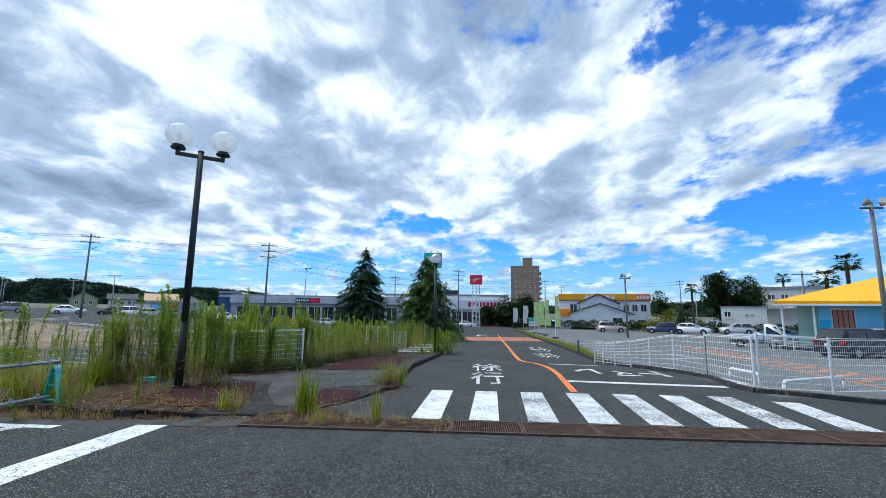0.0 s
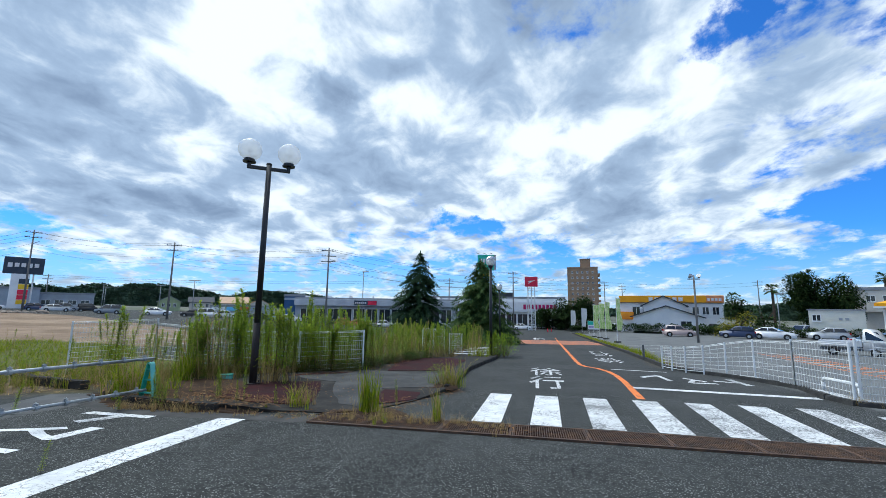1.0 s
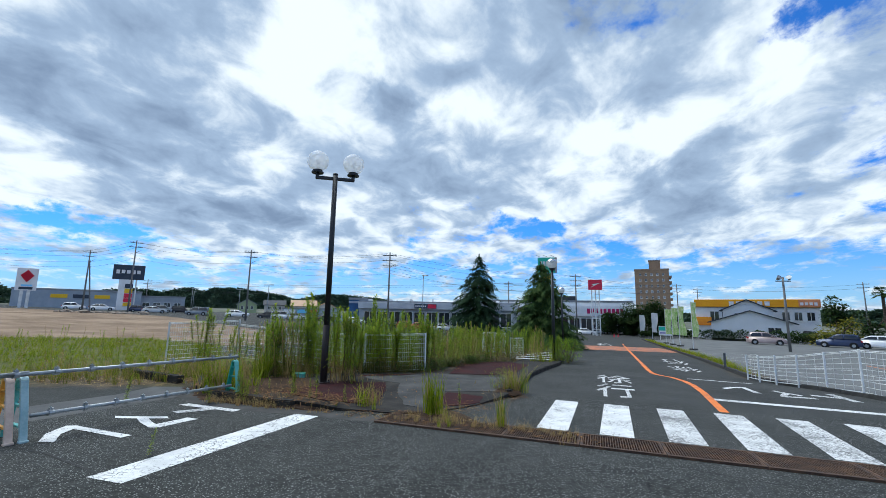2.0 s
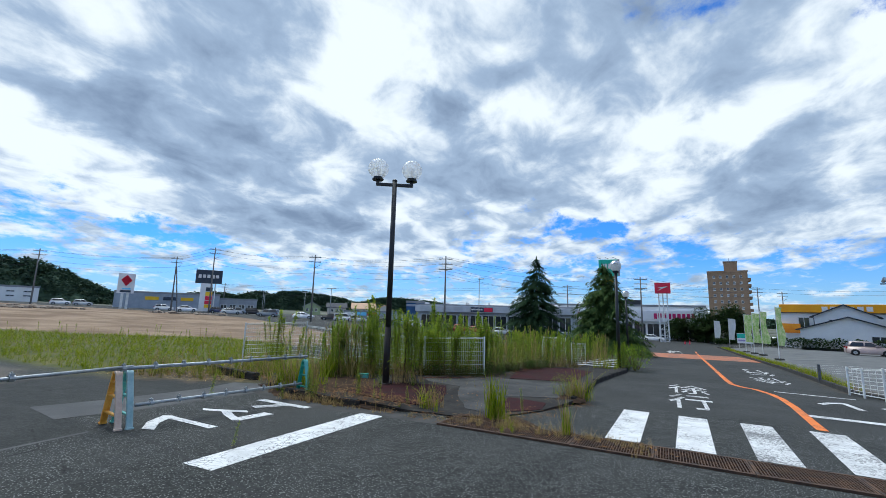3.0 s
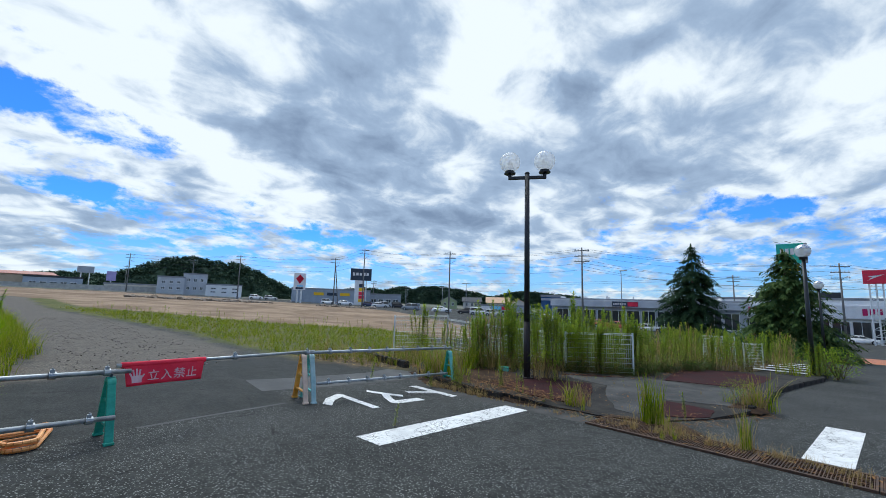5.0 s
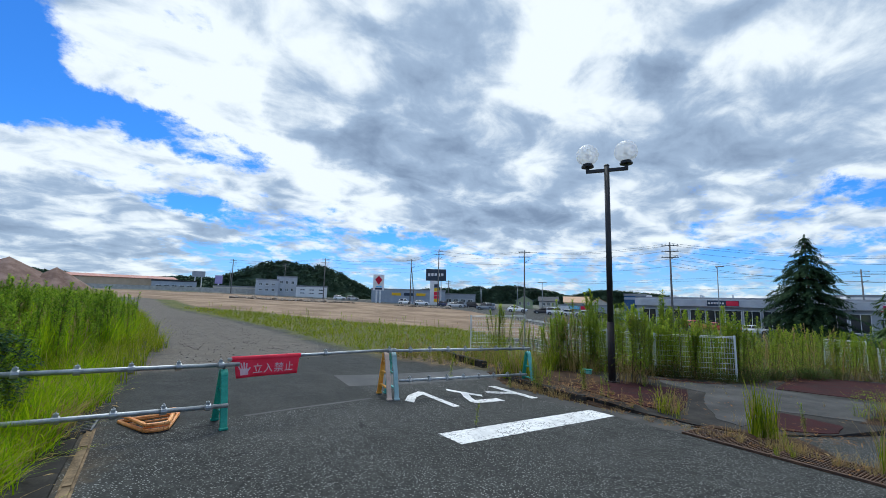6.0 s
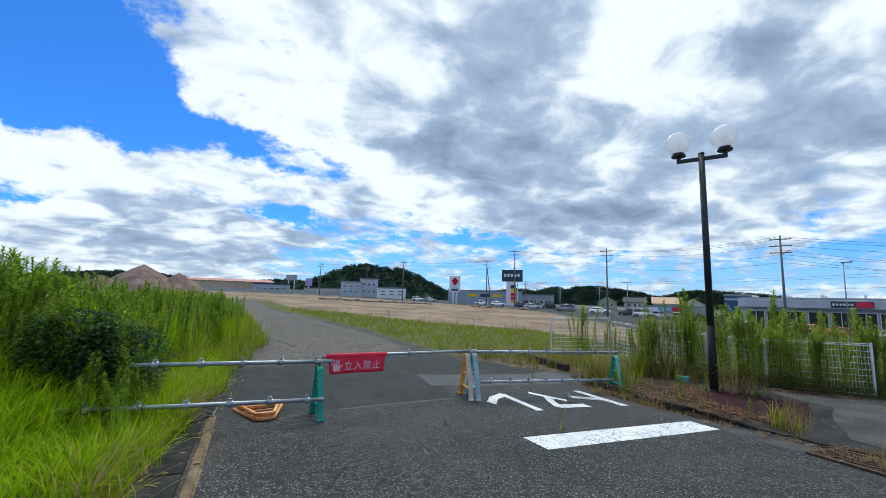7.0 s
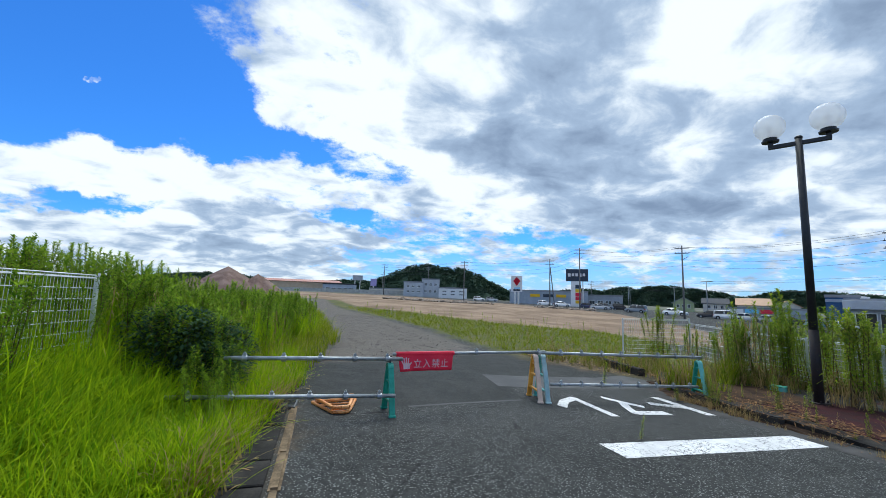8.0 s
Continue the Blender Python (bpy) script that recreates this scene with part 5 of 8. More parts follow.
BED_MATS = [WEED, WEED_STEM, STRAW, BED_GRASS]
# the weedy bed behind the footway


def patchy(x, y, r):
    """Plants stand in clumps, with gaps between."""
    return noise.noise((0.9 * x, 0.9 * y, 3.0)) + 0.35 * float(smooth(-9.5, -6.5, x)) > r.uniform(-0.15, 0.35)


FRONT_BED = [(-8.7, 1.9), (-7.9, 1.5), (-6.6, 3.2), (-5.7, 4.2), (-4.35, 5.8), (-4.75, 7.2), (-4.9, 9.2), (-10.0, 9.0), (-10.2, 4.8)]
MID_BED = [(-4.7, 7.4), (-4.65, 10.0), (-2.9, 11.4), (-1.9, 14), (-2.4, 22), (-9.0, 22), (-10.0, 9.0)]
MID_EDGE = [(-4.7, 6.2), (-4.1, 6.2), (-3.9, 9.0), (-3.0, 11.2), (-2.2, 14), (-3.2, 14), (-4.8, 10.5)]
BACK_BED = [(-2.4, 20), (-3.0, 34), (-4.0, 46), (-14, 46), (-13, 30), (-9, 18)]
lay_out("weed_thicket", MIXED, sow(FRONT_BED, 215, 1, [0, 1, 2, 3, 0, 1, 2, 3, 4, 5], 0.9, 1.75, keep=patchy, lean=0.10) + sow(FRONT_BED, 120, 2, [10, 11, 12, 13, 14, 7], 0.35, 0.75), BED_MATS, "slim goldenrod spires and withering grass growing round a fence", "weeds")
lay_out("weed_thicket", MIXED, sow(MID_BED, 250, 3, [0, 1, 2, 3, 7, 8, 0, 1], 0.7, 2.1, keep=patchy, lean=0.10) + sow(MID_BED, 170, 4, [10, 11, 12, 13, 14, 7], 0.3, 0.7) + sow(MID_EDGE, 60, 69, [0, 1, 2, 3, 7], 0.7, 1.9, lean=0.10), BED_MATS, "yellowing goldenrod and grass beside the footway", "weeds")
lay_out("weed_thicket", MIXED, sow(BACK_BED, 140, 5, [0, 1, 2, 7], 0.6, 1.2) + sow(BACK_BED, 1000, 6, [10, 11, 12, 13], 0.35, 0.7), BED_MATS, "rough yellow-green grass and weeds under the cedars", "weeds")
FENCE_FRONT = [(-7.8, 2.2), (-6.5, 3.35), (-5.7, 4.0), (-4.25, 5.4), (-4.6, 7.0), (-4.9, 6.9), (-4.5, 5.8), (-5.9, 4.5), (-7.2, 3.4), (-8.2, 2.6)]
BACK_ROW = [(-9.8, 5.4), (-6.2, 5.4), (-4.9, 7.0), (-4.9, 10.0), (-10.0, 10.0)]
lay_out("weed_thicket", MIXED, sow(FENCE_FRONT, 16, 59, [0, 1, 2, 3], 1.7, 2.15, lean=0.06) + sow(BACK_ROW, 40, 60, [0, 1, 2, 3, 4, 5], 1.6, 2.3, lean=0.05), MIX_MATS, "tallest goldenrod at the back of the bed", "weeds")
# the rank growth along the fence, thickest at its foot
lay_out("weed_thicket", MIXED, sow(FENCE_FRONT, 75, 61, [0, 1, 2, 3, 0, 7], 0.8, 1.85, lean=0.10) + sow(FENCE_FRONT, 150, 62, [10, 11, 12, 13, 14], 0.25, 0.6), BED_MATS, "goldenrod and grass crowding in front of the mesh fence", "weeds")
SLAB_EDGE = [(-8.9, 2.8), (-7.0, 3.5), (-5.45, 4.0), (-4.0, 5.1), (-3.9, 8.0), (-3.3, 11.3), (-4.0, 11.4), (-4.6, 8.0), (-4.6, 5.9), (-5.6, 4.75), (-7.1, 4.2), (-9.0, 3.5)]
under = [shrub(1.0, 0.65, 420, 0.075) for _ in range(3)]
lay_out("undergrowth", under, sow(SLAB_EDGE, 150, 63, [0, 1, 2], 0.20, 0.52) + sow(MID_BED, 80, 64, [0, 1, 2], 0.3, 0.6), [LOW_DARK_LEAF, WEED_STEM], "low dark green undergrowth at the foot of the goldenrod", "weeds")
LAMP_CLUMP = [(-5.05, 1.75), (-4.75, 1.75), (-4.55, 2.6), (-5.1, 3.0), (-5.5, 2.4)]
lay_out("weed_clump", MIXED, sow(LAMP_CLUMP, 15, 65, [0, 1, 2, 3], 1.3, 2.25, 0.05, lean=0.09) + sow(LAMP_CLUMP, 10, 66, [7, 8, 14], 0.5, 0.9, 0.05), BED_MATS, "tall brown-stemmed goldenrod beside the lamp post", "weeds")
GATE_CLUMP = [(-6.9, -0.2), (-6.2, -0.2), (-5.95, 0.5), (-6.8, 0.6)]
lay_out("weed_clump", MIXED, sow(GATE_CLUMP, 30, 67, [10, 11, 12, 13, 14, 15], 0.6, 1.15, 0.03) + sow(GATE_CLUMP, 7, 68, [0, 1, 7], 0.7, 1.1, 0.03), MIX_MATS, "clump of long grass beside the barricade", "weeds")
road_shrubs = [(k % 3, x, y, gz(x, y) + 0.02, 1.7 * k, s, 0, 0) for k, (x, y, s) in enumerate(((-0.45, 13.3, 1.05), (-0.35, 14.0, 0.95), (-0.6, 14.7, 1.1), (-0.95, 15.4, 1.0), (-1.5, 14.2, 0.9), (-1.25, 3.3, 0.5), (-1.2, 16.5, 0.9), (-1.3, 18.0, 0.8)))]
lay_out("roadside_shrubs", under, road_shrubs, [LUSH, WEED_STEM], "leafy green plants spilling over the kerb", "weeds")
# a taller plant or two that stand out of the bed
lay_out("tall_weed", MIXED, [(4, -7.9, 4.6, gz(-7.9, 4.6), 0.4, 2.35, 0, 0), (5, -7.8, 4.7, gz(-7.8, 4.7), 1.4, 2.5, 0.02, 0), (6, -8.0, 4.55, gz(-8, 4.5), 2.4, 2.2, -0.03, 0), (4, -6.4, 6.2, gz(-6.4, 6.2), 2.0, 2.5, 0.0, 0.0), (5, -6.5, 6.1, gz(-6.4, 6.2), 3.0, 2.3, 0.03, 0.0)], MIX_MATS, "tall goldenrod rising over the thicket", "weed")
NEAR_LAMP = [(-8.3, 1.6), (-7.4, 0.9), (-6.2, 1.9), (-5.9, 3.4), (-7.0, 3.0)]
lay_out("weed_clump", MIXED, sow(NEAR_LAMP, 26, 7, [0, 1, 2, 3, 7, 8], 0.7, 1.85, 0.05) + sow(NEAR_LAMP, 60, 8, [10, 11, 14, 15, 16, 12], 0.3, 0.7, 0.05), BED_MATS, "weeds between the gate and the lamp post", "weeds")
# weeds in the joints of the footway and along the grate
# rows: x, y, spread, number, size; the kinds follow
CLUMPS = (((-5.73, -0.87, 0.02, 2, 0.42), (4, 5)), ((-5.27, -0.54, 0.07, 4, 0.50), (4, 5, 6)), ((-6.5, 2.4, 0.06, 3, 0.50), (4, 6)), ((-4.95, 1.2, 0.03, 2, 0.52), (4, 5)), ((-4.53, 1.95, 0.03, 2, 0.50), (5, 6)), ((-3.5, 0.13, 0.03, 2, 0.32), (4, 5)), ((-6.93, 1.6, 0.14, 16, 1.0), (10, 12, 17, 18)),
          ((-1.72, 0.02, 0.10, 9, 0.80), (17, 18)), ((-1.05, 3.15, 0.26, 16, 0.75), (10, 12, 14, 15)), ((-1.0, 3.0, 0.25, 14, 0.55), (14, 15, 16, 7)), ((-0.50, -0.15, 0.09, 7, 0.55), (14, 17)),
          ((-1.55, -0.05, 0.3, 9, 0.32), (15, 16, 10)), ((-4.05, -0.1, 0.06, 2, 0.50), (0, 1)), ((-4.7, 0.1, 0.07, 3, 0.62), (4, 5)), ((-2.95, 0.2, 0.22, 12, 0.55), (10, 14, 15)),
          ((-1.25, -0.70, 0.12, 5, 0.18), (10, 11)), ((0.46, -0.80, 0.12, 5, 0.16), (14, 15)), ((-1.5, 0.75, 0.05, 2, 0.42), (0, 1)), ((-5.5, -0.5, 0.15, 5, 0.55), (4, 5, 10)),
          ((-6.4, 0.0, 0.25, 12, 0.90), (10, 12, 13, 7)), ((-6.9, -1.6, 0.05, 2, 0.5), (4, 5)), ((-3.7, -3.3, 0.02, 1, 0.28), (4,)), ((-0.75, 13.4, 0.35, 14, 1.15), (4, 5, 6)), ((-1.6, 12.6, 0.3, 9, 1.0), (7, 12, 13)))
placed = []
for (cx, cy, cr, cn, cs), kinds in CLUMPS:
    for _ in range(cn):
        x, y = cx + rng.gauss(0, cr * 0.6), cy + rng.gauss(0, cr * 0.6)
        placed.append((rng.choice(kinds), x, y, gz(x, y) + (0.02 if y > -0.3 else 0.0), rng.uniform(0, 6.28), cs * rng.uniform(0.65, 1.15), rng.gauss(0, 0.05), rng.gauss(0, 0.05)))
lay_out("joint_weeds", MIXED, placed, MIX_MATS, "single weeds growing from joints and the grate", "weeds")
JOINT = [(-5.9, -0.6), (-3.4, -0.6), (-1.0, -0.15), (0.6, -0.2), (0.6, -0.5), (-1.0, -0.5), (-3.4, -0.75), (-5.9, -0.85)]
lay_out("litter_grass", slot_of(TUFTS, 0), sow(JOINT, 170, 9, [0, 1, 2, 3], 0.07, 0.30), [STRAW], "dry grass in the joint along the kerb and grate", "grass")

# grass bank beside the gate
NEAR_BANK = [(-1.6, -7.9), (-3.0, -7.85), (-4.6, -7.7), (-5.6, -7.9), (-6.4, -9.6), (-1.2, -10.4)]
blades = slot_of([tuft(20, 1.0, 0.027, 0.26, 1.1, 0, 6) for _ in range(6)], 0)
lay_out("bright_grass", blades, sow(NEAR_BANK, 900, 21, [0, 1, 2, 3, 4, 5], 0.30, 0.68, lean=0.14), [GRASS], "bright yellow-green long grass on the bank", "grass")
EDGE_BANK = [(-2.2, -7.75), (-5.2, -7.62), (-6.6, -7.5), (-8.6, -7.75), (-8.6, -8.3), (-5.6, -8.2), (-2.2, -8.05)]
lay_out("bright_grass", blades, sow(EDGE_BANK, 210, 29, [0, 1, 2, 3, 4, 5], 0.3, 0.62, lean=0.22), [GRASS], "bright long grass drooping over the gutter", "grass")
lay_out("drooping_grass", blades, sow(EDGE_BANK, 75, 22, [0, 1, 2, 3, 4], 0.3, 0.6, lean=0.2), [STRAW], "straw-coloured grass drooping over the gutter", "grass")
HIGH_BANK = [(-4.2, -10.7), (-5.9, -9.6), (-6.2, -8.6), (-8.6, -8.2), (-13.6, -7.6), (-22, -8.4), (-22, -13), (-3.5, -14)]
lush = [(v, f, np.where(m == 2, 0, m)) for v, f, m in RODS] + slot_of(TUFTS, 2) + slot_of(STALKS, 3)
LUSH_MATS = [LUSH, WEED_STEM, GRASS, STRAW]
rise = lambda x, y, r: r.random() < 0.35 + 0.65 * float(smooth(-16, -7, x))
lay_out("lush_weeds", lush, sow(HIGH_BANK, 760, 23, [0, 1, 2, 3, 4, 5, 6], 0.7, 1.65, keep=rise) + sow(HIGH_BANK, 1900, 24, [7, 8, 9, 10, 7, 8, 11], 0.6, 1.25), LUSH_MATS, "dense lush weeds and grass on the raised bank", "weeds")
BY_FENCE = [(-2.4, -9.4), (-4.7, -9.3), (-5.2, -9.5), (-5.2, -9.9), (-4.4, -10.0), (-2.4, -10.1)]
lay_out("fence_weeds", lush, sow(BY_FENCE, 16, 41, [0, 1, 2, 3, 4, 5, 6], 0.7, 1.25) + sow(BY_FENCE, 60, 42, [7, 8, 9, 10], 0.5, 0.95), LUSH_MATS, "green weeds growing up in front of the mesh fence", "weeds")
REAR_BANK = [(-1.4, -10.8), (-5.4, -10.35), (-6.6, -9.9), (-9.0, -10.8), (-8.5, -12.6), (-2.0, -12.6)]
lay_out("lush_weeds", lush, sow(REAR_BANK, 190, 43, [0, 1, 2, 3, 4, 5, 6], 1.1, 1.75) + sow(REAR_BANK, 320, 44, [7, 8, 9, 10], 0.7, 1.2), LUSH_MATS, "dense tall weeds behind the mesh fence", "weeds")
FAR_BANK = [(-20, -8.6), (-30, -9.2), (-43, -10.6), (-68, -15.5), (-70, -24), (-20, -16)]
lay_out("lush_weeds", lush, sow(FAR_BANK, 900, 25, [0, 1, 2, 3, 4, 5, 6, 7, 8], 0.9, 1.4), LUSH_MATS, "dense weeds along the gravel track", "weeds")
FRINGE = [(-6.6, -7.5), (-13.6, -6.9), (-30, -8.4), (-43, -10), (-43, -11), (-30, -9.4), (-13.6, -8.0), (-7, -8.6)]
lay_out("fringe_grass", slot_of(TUFTS, 0), sow(FRINGE, 520, 26, [0, 1, 2, 3], 0.4, 0.9), [OLIVE], "bright grass at the edge of the gravel track", "grass")
dark = [shrub(1.0, 0.62, 2400, 0.075), shrub(1.0, 0.6, 1900, 0.085)]
dark_leaves = [(v, f[m == 0], m[m == 0]) for v, f, m in dark]
dark_stems = [(v, f[m == 1], m[m == 1] * 0) for v, f, m in dark]
for k, x, y, turn, size in ((0, -5.0, -8.42, 0.0, 0.75), (1, -5.65, -8.55, 1.0, 0.95), (1, -5.2, -8.8, 4.0, 1.05), (0, -5.55, -9.05, 2.0, 1.05)):
    bush = thing("dark_shrub", "dark-leaved dense shrub in the grass bank", "shrub", x, y, gz(x, y) - 0.05, group="dark shrubs")
    lay_out("foliage", dark_leaves, [(k, 0, 0, 0, turn, size, 0, 0)], [DARK_LEAF], "", "", "", bush)
    lay_out("stems", dark_stems, [(k, 0, 0, 0, turn, size, 0, 0)], [TIMBER], "", "", "", bush)
STEMS_NEAR = [(-3.6, -7.9), (-5.3, -8.0), (-5.4, -8.5), (-3.8, -8.5)]
lay_out("young_weeds", RODS, sow(STEMS_NEAR, 26, 27, [4, 5, 6], 0.55, 0.95) + sow([(-4.7, -8.3), (-6.2, -8.2), (-6.4, -8.9), (-4.8, -9.3)], 34, 28, [0, 1, 4, 5], 0.8, 1.5), [LUSH, WEED_STEM, LUSH], "fresh green goldenrod shoots in the grass", "weeds")

# green strip between track and sand
STRIP_IN = [(-48, -6.4), (-33, -3.5), (-22, -1.6), (-16.2, -1.6), (-12.4, -1.2), (-8.6, 0.6), (-9.2, 2.0), (-12, 4.6), (-20.5, 12.0), (-28, 12.8), (-32.5, 5.6), (-42, 0.0)]
lay_out("strip_grass", slot_of(TUFTS, 0), sow(STRIP_IN, 4000, 31, [0, 1, 2, 3], 0.16, 0.44), [OLIVE], "low yellow-green grass on bare ground", "grass")
lay_out("strip_weeds", MIXED, sow(STRIP_IN, 150, 32, [0, 1, 7, 8], 0.45, 1.0), MIX_MATS, "scattered spikes of goldenrod", "weeds")
GATE_BED = [(-12.2, -1.2), (-9.4, -0.6), (-8.3, 0.7), (-8.6, 1.5), (-10.5, 3.4), (-12.6, 3.0)]
lay_out("gate_weeds", MIXED, sow(GATE_BED, 40, 33, [0, 1, 7, 8, 9], 0.4, 0.8, keep=patchy) + sow(GATE_BED, 240, 34, [10, 11, 12, 13, 14, 7, 8], 0.2, 0.6), BED_MATS, "yellowing and withered weeds behind the barricade", "weeds")
lay_out("tall_weed", MIXED, [(k, -10.9 + 0.07 * i, 2.9 + 0.12 * (i % 3), gz(-10.9, 2.9), i, 1.45 + 0.2 * (i % 3), 0.03 * (i - 4), 0) for i, k in enumerate((4, 5, 6, 4, 5, 6, 4, 5, 6))], MIX_MATS, "clump of tall goldenrod by the fence", "weed")
VERGE_IN = [(5.95, 11.2), (6.3, 11.2), (7.3, 22), (8.2, 46), (9.1, 72), (7.9, 72), (7.5, 46), (6.6, 21.5)]
lay_out("verge_grass", slot_of(TUFTS, 0), sow(VERGE_IN, 900, 35, [0, 1, 2, 3], 0.2, 0.5), [OLIVE], "weedy grass on the verge beside the road", "grass")
RIGHT_FOOT = [(7.0, 3.3), (7.6, 3.1), (9.6, 2.95), (9.6, 3.4), (7.6, 3.6), (7.3, 4.0)]
lay_out("fence_grass", slot_of(TUFTS, 0), sow(RIGHT_FOOT, 60, 36, [0, 1, 2, 3], 0.12, 0.35), [STRAW], "dry grass under the mesh fence", "grass")


def rubble(poly, n, seed):
    """Loose stones and crumbs on the track."""
    r = random.Random(seed)
    bm = bmesh.new()
    for x, y in spots(poly, n, seed):
        s = r.uniform(0.008, 0.03) 
        got = bmesh.ops.create_icosphere(bm, subdivisions=1, radius=s)
        for v in got["verts"]:
            v.co = Vector((v.co.x * r.uniform(0.8, 1.3), v.co.y, v.co.z * 0.6)) + Vector((x, y, gz(x, y) + 0.2 * s))
    return bm


tagged(part("loose_stones", rubble([(-9.5, -6.5), (-14, -6.6), (-34, -7.5), (-34, -4.4), (-14.5, -2.6), (-10.5, -3.5)], 1000, 5), RUBBLE), "loose stones and asphalt crumbs on the gravel track", "stones", kind="stuff")


# dead leaves, twigs and crumbs swept against kerb, grate and island
def scraps(poly, n, seed, lo, hi, lift):
    q = random.Random(seed)
    b = Bunch()
    for x, y in spots(poly, n, seed):
        a = q.uniform(0, math.tau)
        z = gz(x, y) + lift + q.uniform(0.0, 0.02)
        b.leaf((x, y, z), (math.cos(a), math.sin(a), q.uniform(-0.05, 0.35)), q.uniform(lo, hi), q.uniform(0.008, 0.03), 0.2)
    return b.done()


FOOT = [(-8.3, 0.5), (-6.0, -0.45), (-4.8, -0.62), (-3.4, -0.5), (-3.0, 0.2), (-4.6, 0.6), (-5.6, 1.6), (-7.6, 1.4)]
lay_out("leaf_litter", [scraps(FOOT, 2000, 51, 0.04, 0.20, 0.11)], [(0, 0, 0, 0, 0, 1, 0, 0)], [BROWN_LITTER], "brown dead leaves and stalks along the kerb", "litter")
lay_out("leaf_litter", [scraps([(-3.4, -0.75), (0.9, -0.72), (0.9, -0.15), (-1.4, 0.1), (-3.4, 0.1)], 300, 52, 0.03, 0.14, 0.02)], [(0, 0, 0, 0, 0, 1, 0, 0)], [BROWN_LITTER], "dead leaves caught on the grate", "litter")
lay_out("leaf_litter", [scraps([(-5.9, 3.2), (-4.2, 5.2), (-4.4, 9.8), (-3.6, 9.8), (-3.4, 5.0), (-5.0, 3.0)], 500, 53, 0.04, 0.15, 0.12)], [(0, 0, 0, 0, 0, 1, 0, 0)], [BROWN_LITTER], "dead stalks at the edge of the weedy bed", "litter")
lay_out("leaf_litter", [scraps([(-1.9, 0.0), (-1.2, 0.2), (-0.6, 2.6), (-1.3, 3.8), (-1.6, 2.5)], 260, 54, 0.04, 0.14, 0.03)], [(0, 0, 0, 0, 0, 1, 0, 0)], [BROWN_LITTER], "dead grass in the kerb corner", "litter")
lay_out("leaf_litter", [scraps([(-2.3, -7.5), (-5.6, -7.35), (-7.5, -7.2), (-7.5, -7.9), (-2.3, -7.95)], 170, 55, 0.04, 0.14, 0.01)], [(0, 0, 0, 0, 0, 1, 0, 0)], [STRAW], "dry straw lying over the gutter", "litter")
lay_out("leaf_litter", [scraps([(-12.0, -1.5), (-8.6, -0.4), (-8.0, 0.6), (-9.0, 2.0), (-12.2, 2.2)], 600, 56, 0.05, 0.25, 0.02)], [(0, 0, 0, 0, 0, 1, 0, 0)], [STRAW], "dry straw behind the barricade", "litter")
lay_out("kerb_weeds", MIXED, sow([(-8.2, 0.5), (-6.0, -0.35), (-4.6, -0.5), (-3.3, -0.35), (-3.3, -0.05), (-4.6, -0.1), (-6.0, 0.1), (-7.8, 1.0)], 22, 57, [12, 14, 15, 16, 10], 0.08, 0.28, 0.05), MIX_MATS, "small weeds along the kerb", "weeds")
ISLAND_TOP = [(-5.4, 0.1), (-3.0, 0.0), (-1.9, 0.3), (-1.3, 2.2), (-1.3, 5.0), (-3.6, 5.2), (-5.2, 3.6)]
lay_out("footway_weeds", MIXED, sow(ISLAND_TOP, 34, 71, [14, 15, 16, 10, 11], 0.06, 0.22, 0.07) + sow(FOOT, 34, 72, [7, 8, 9, 14, 15, 16], 0.12, 0.40, 0.05) + sow(FOOT, 9, 73, [4, 5, 6, 10, 12], 0.2, 0.5, 0.05), MIX_MATS, "dry and green weeds in the cracks of the footway", "weeds")
lay_out("leaf_litter", [scraps(ISLAND_TOP, 260, 74, 0.02, 0.09, 0.085)], [(0, 0, 0, 0, 0, 1, 0, 0)], [BROWN_LITTER], "scattered dead leaves on the footway", "litter")
BEHIND_BANK = [(-1.6, -8.0), (2.6, -8.2), (2.8, -12), (-3.5, -12), (-1.2, -10.5)]
lay_out("bright_grass", slot_of(TUFTS, 0), sow(BEHIND_BANK, 420, 75, [0, 1, 2, 3], 0.4, 0.85, lean=0.14), [GRASS], "bright long grass continuing along the bank", "grass")


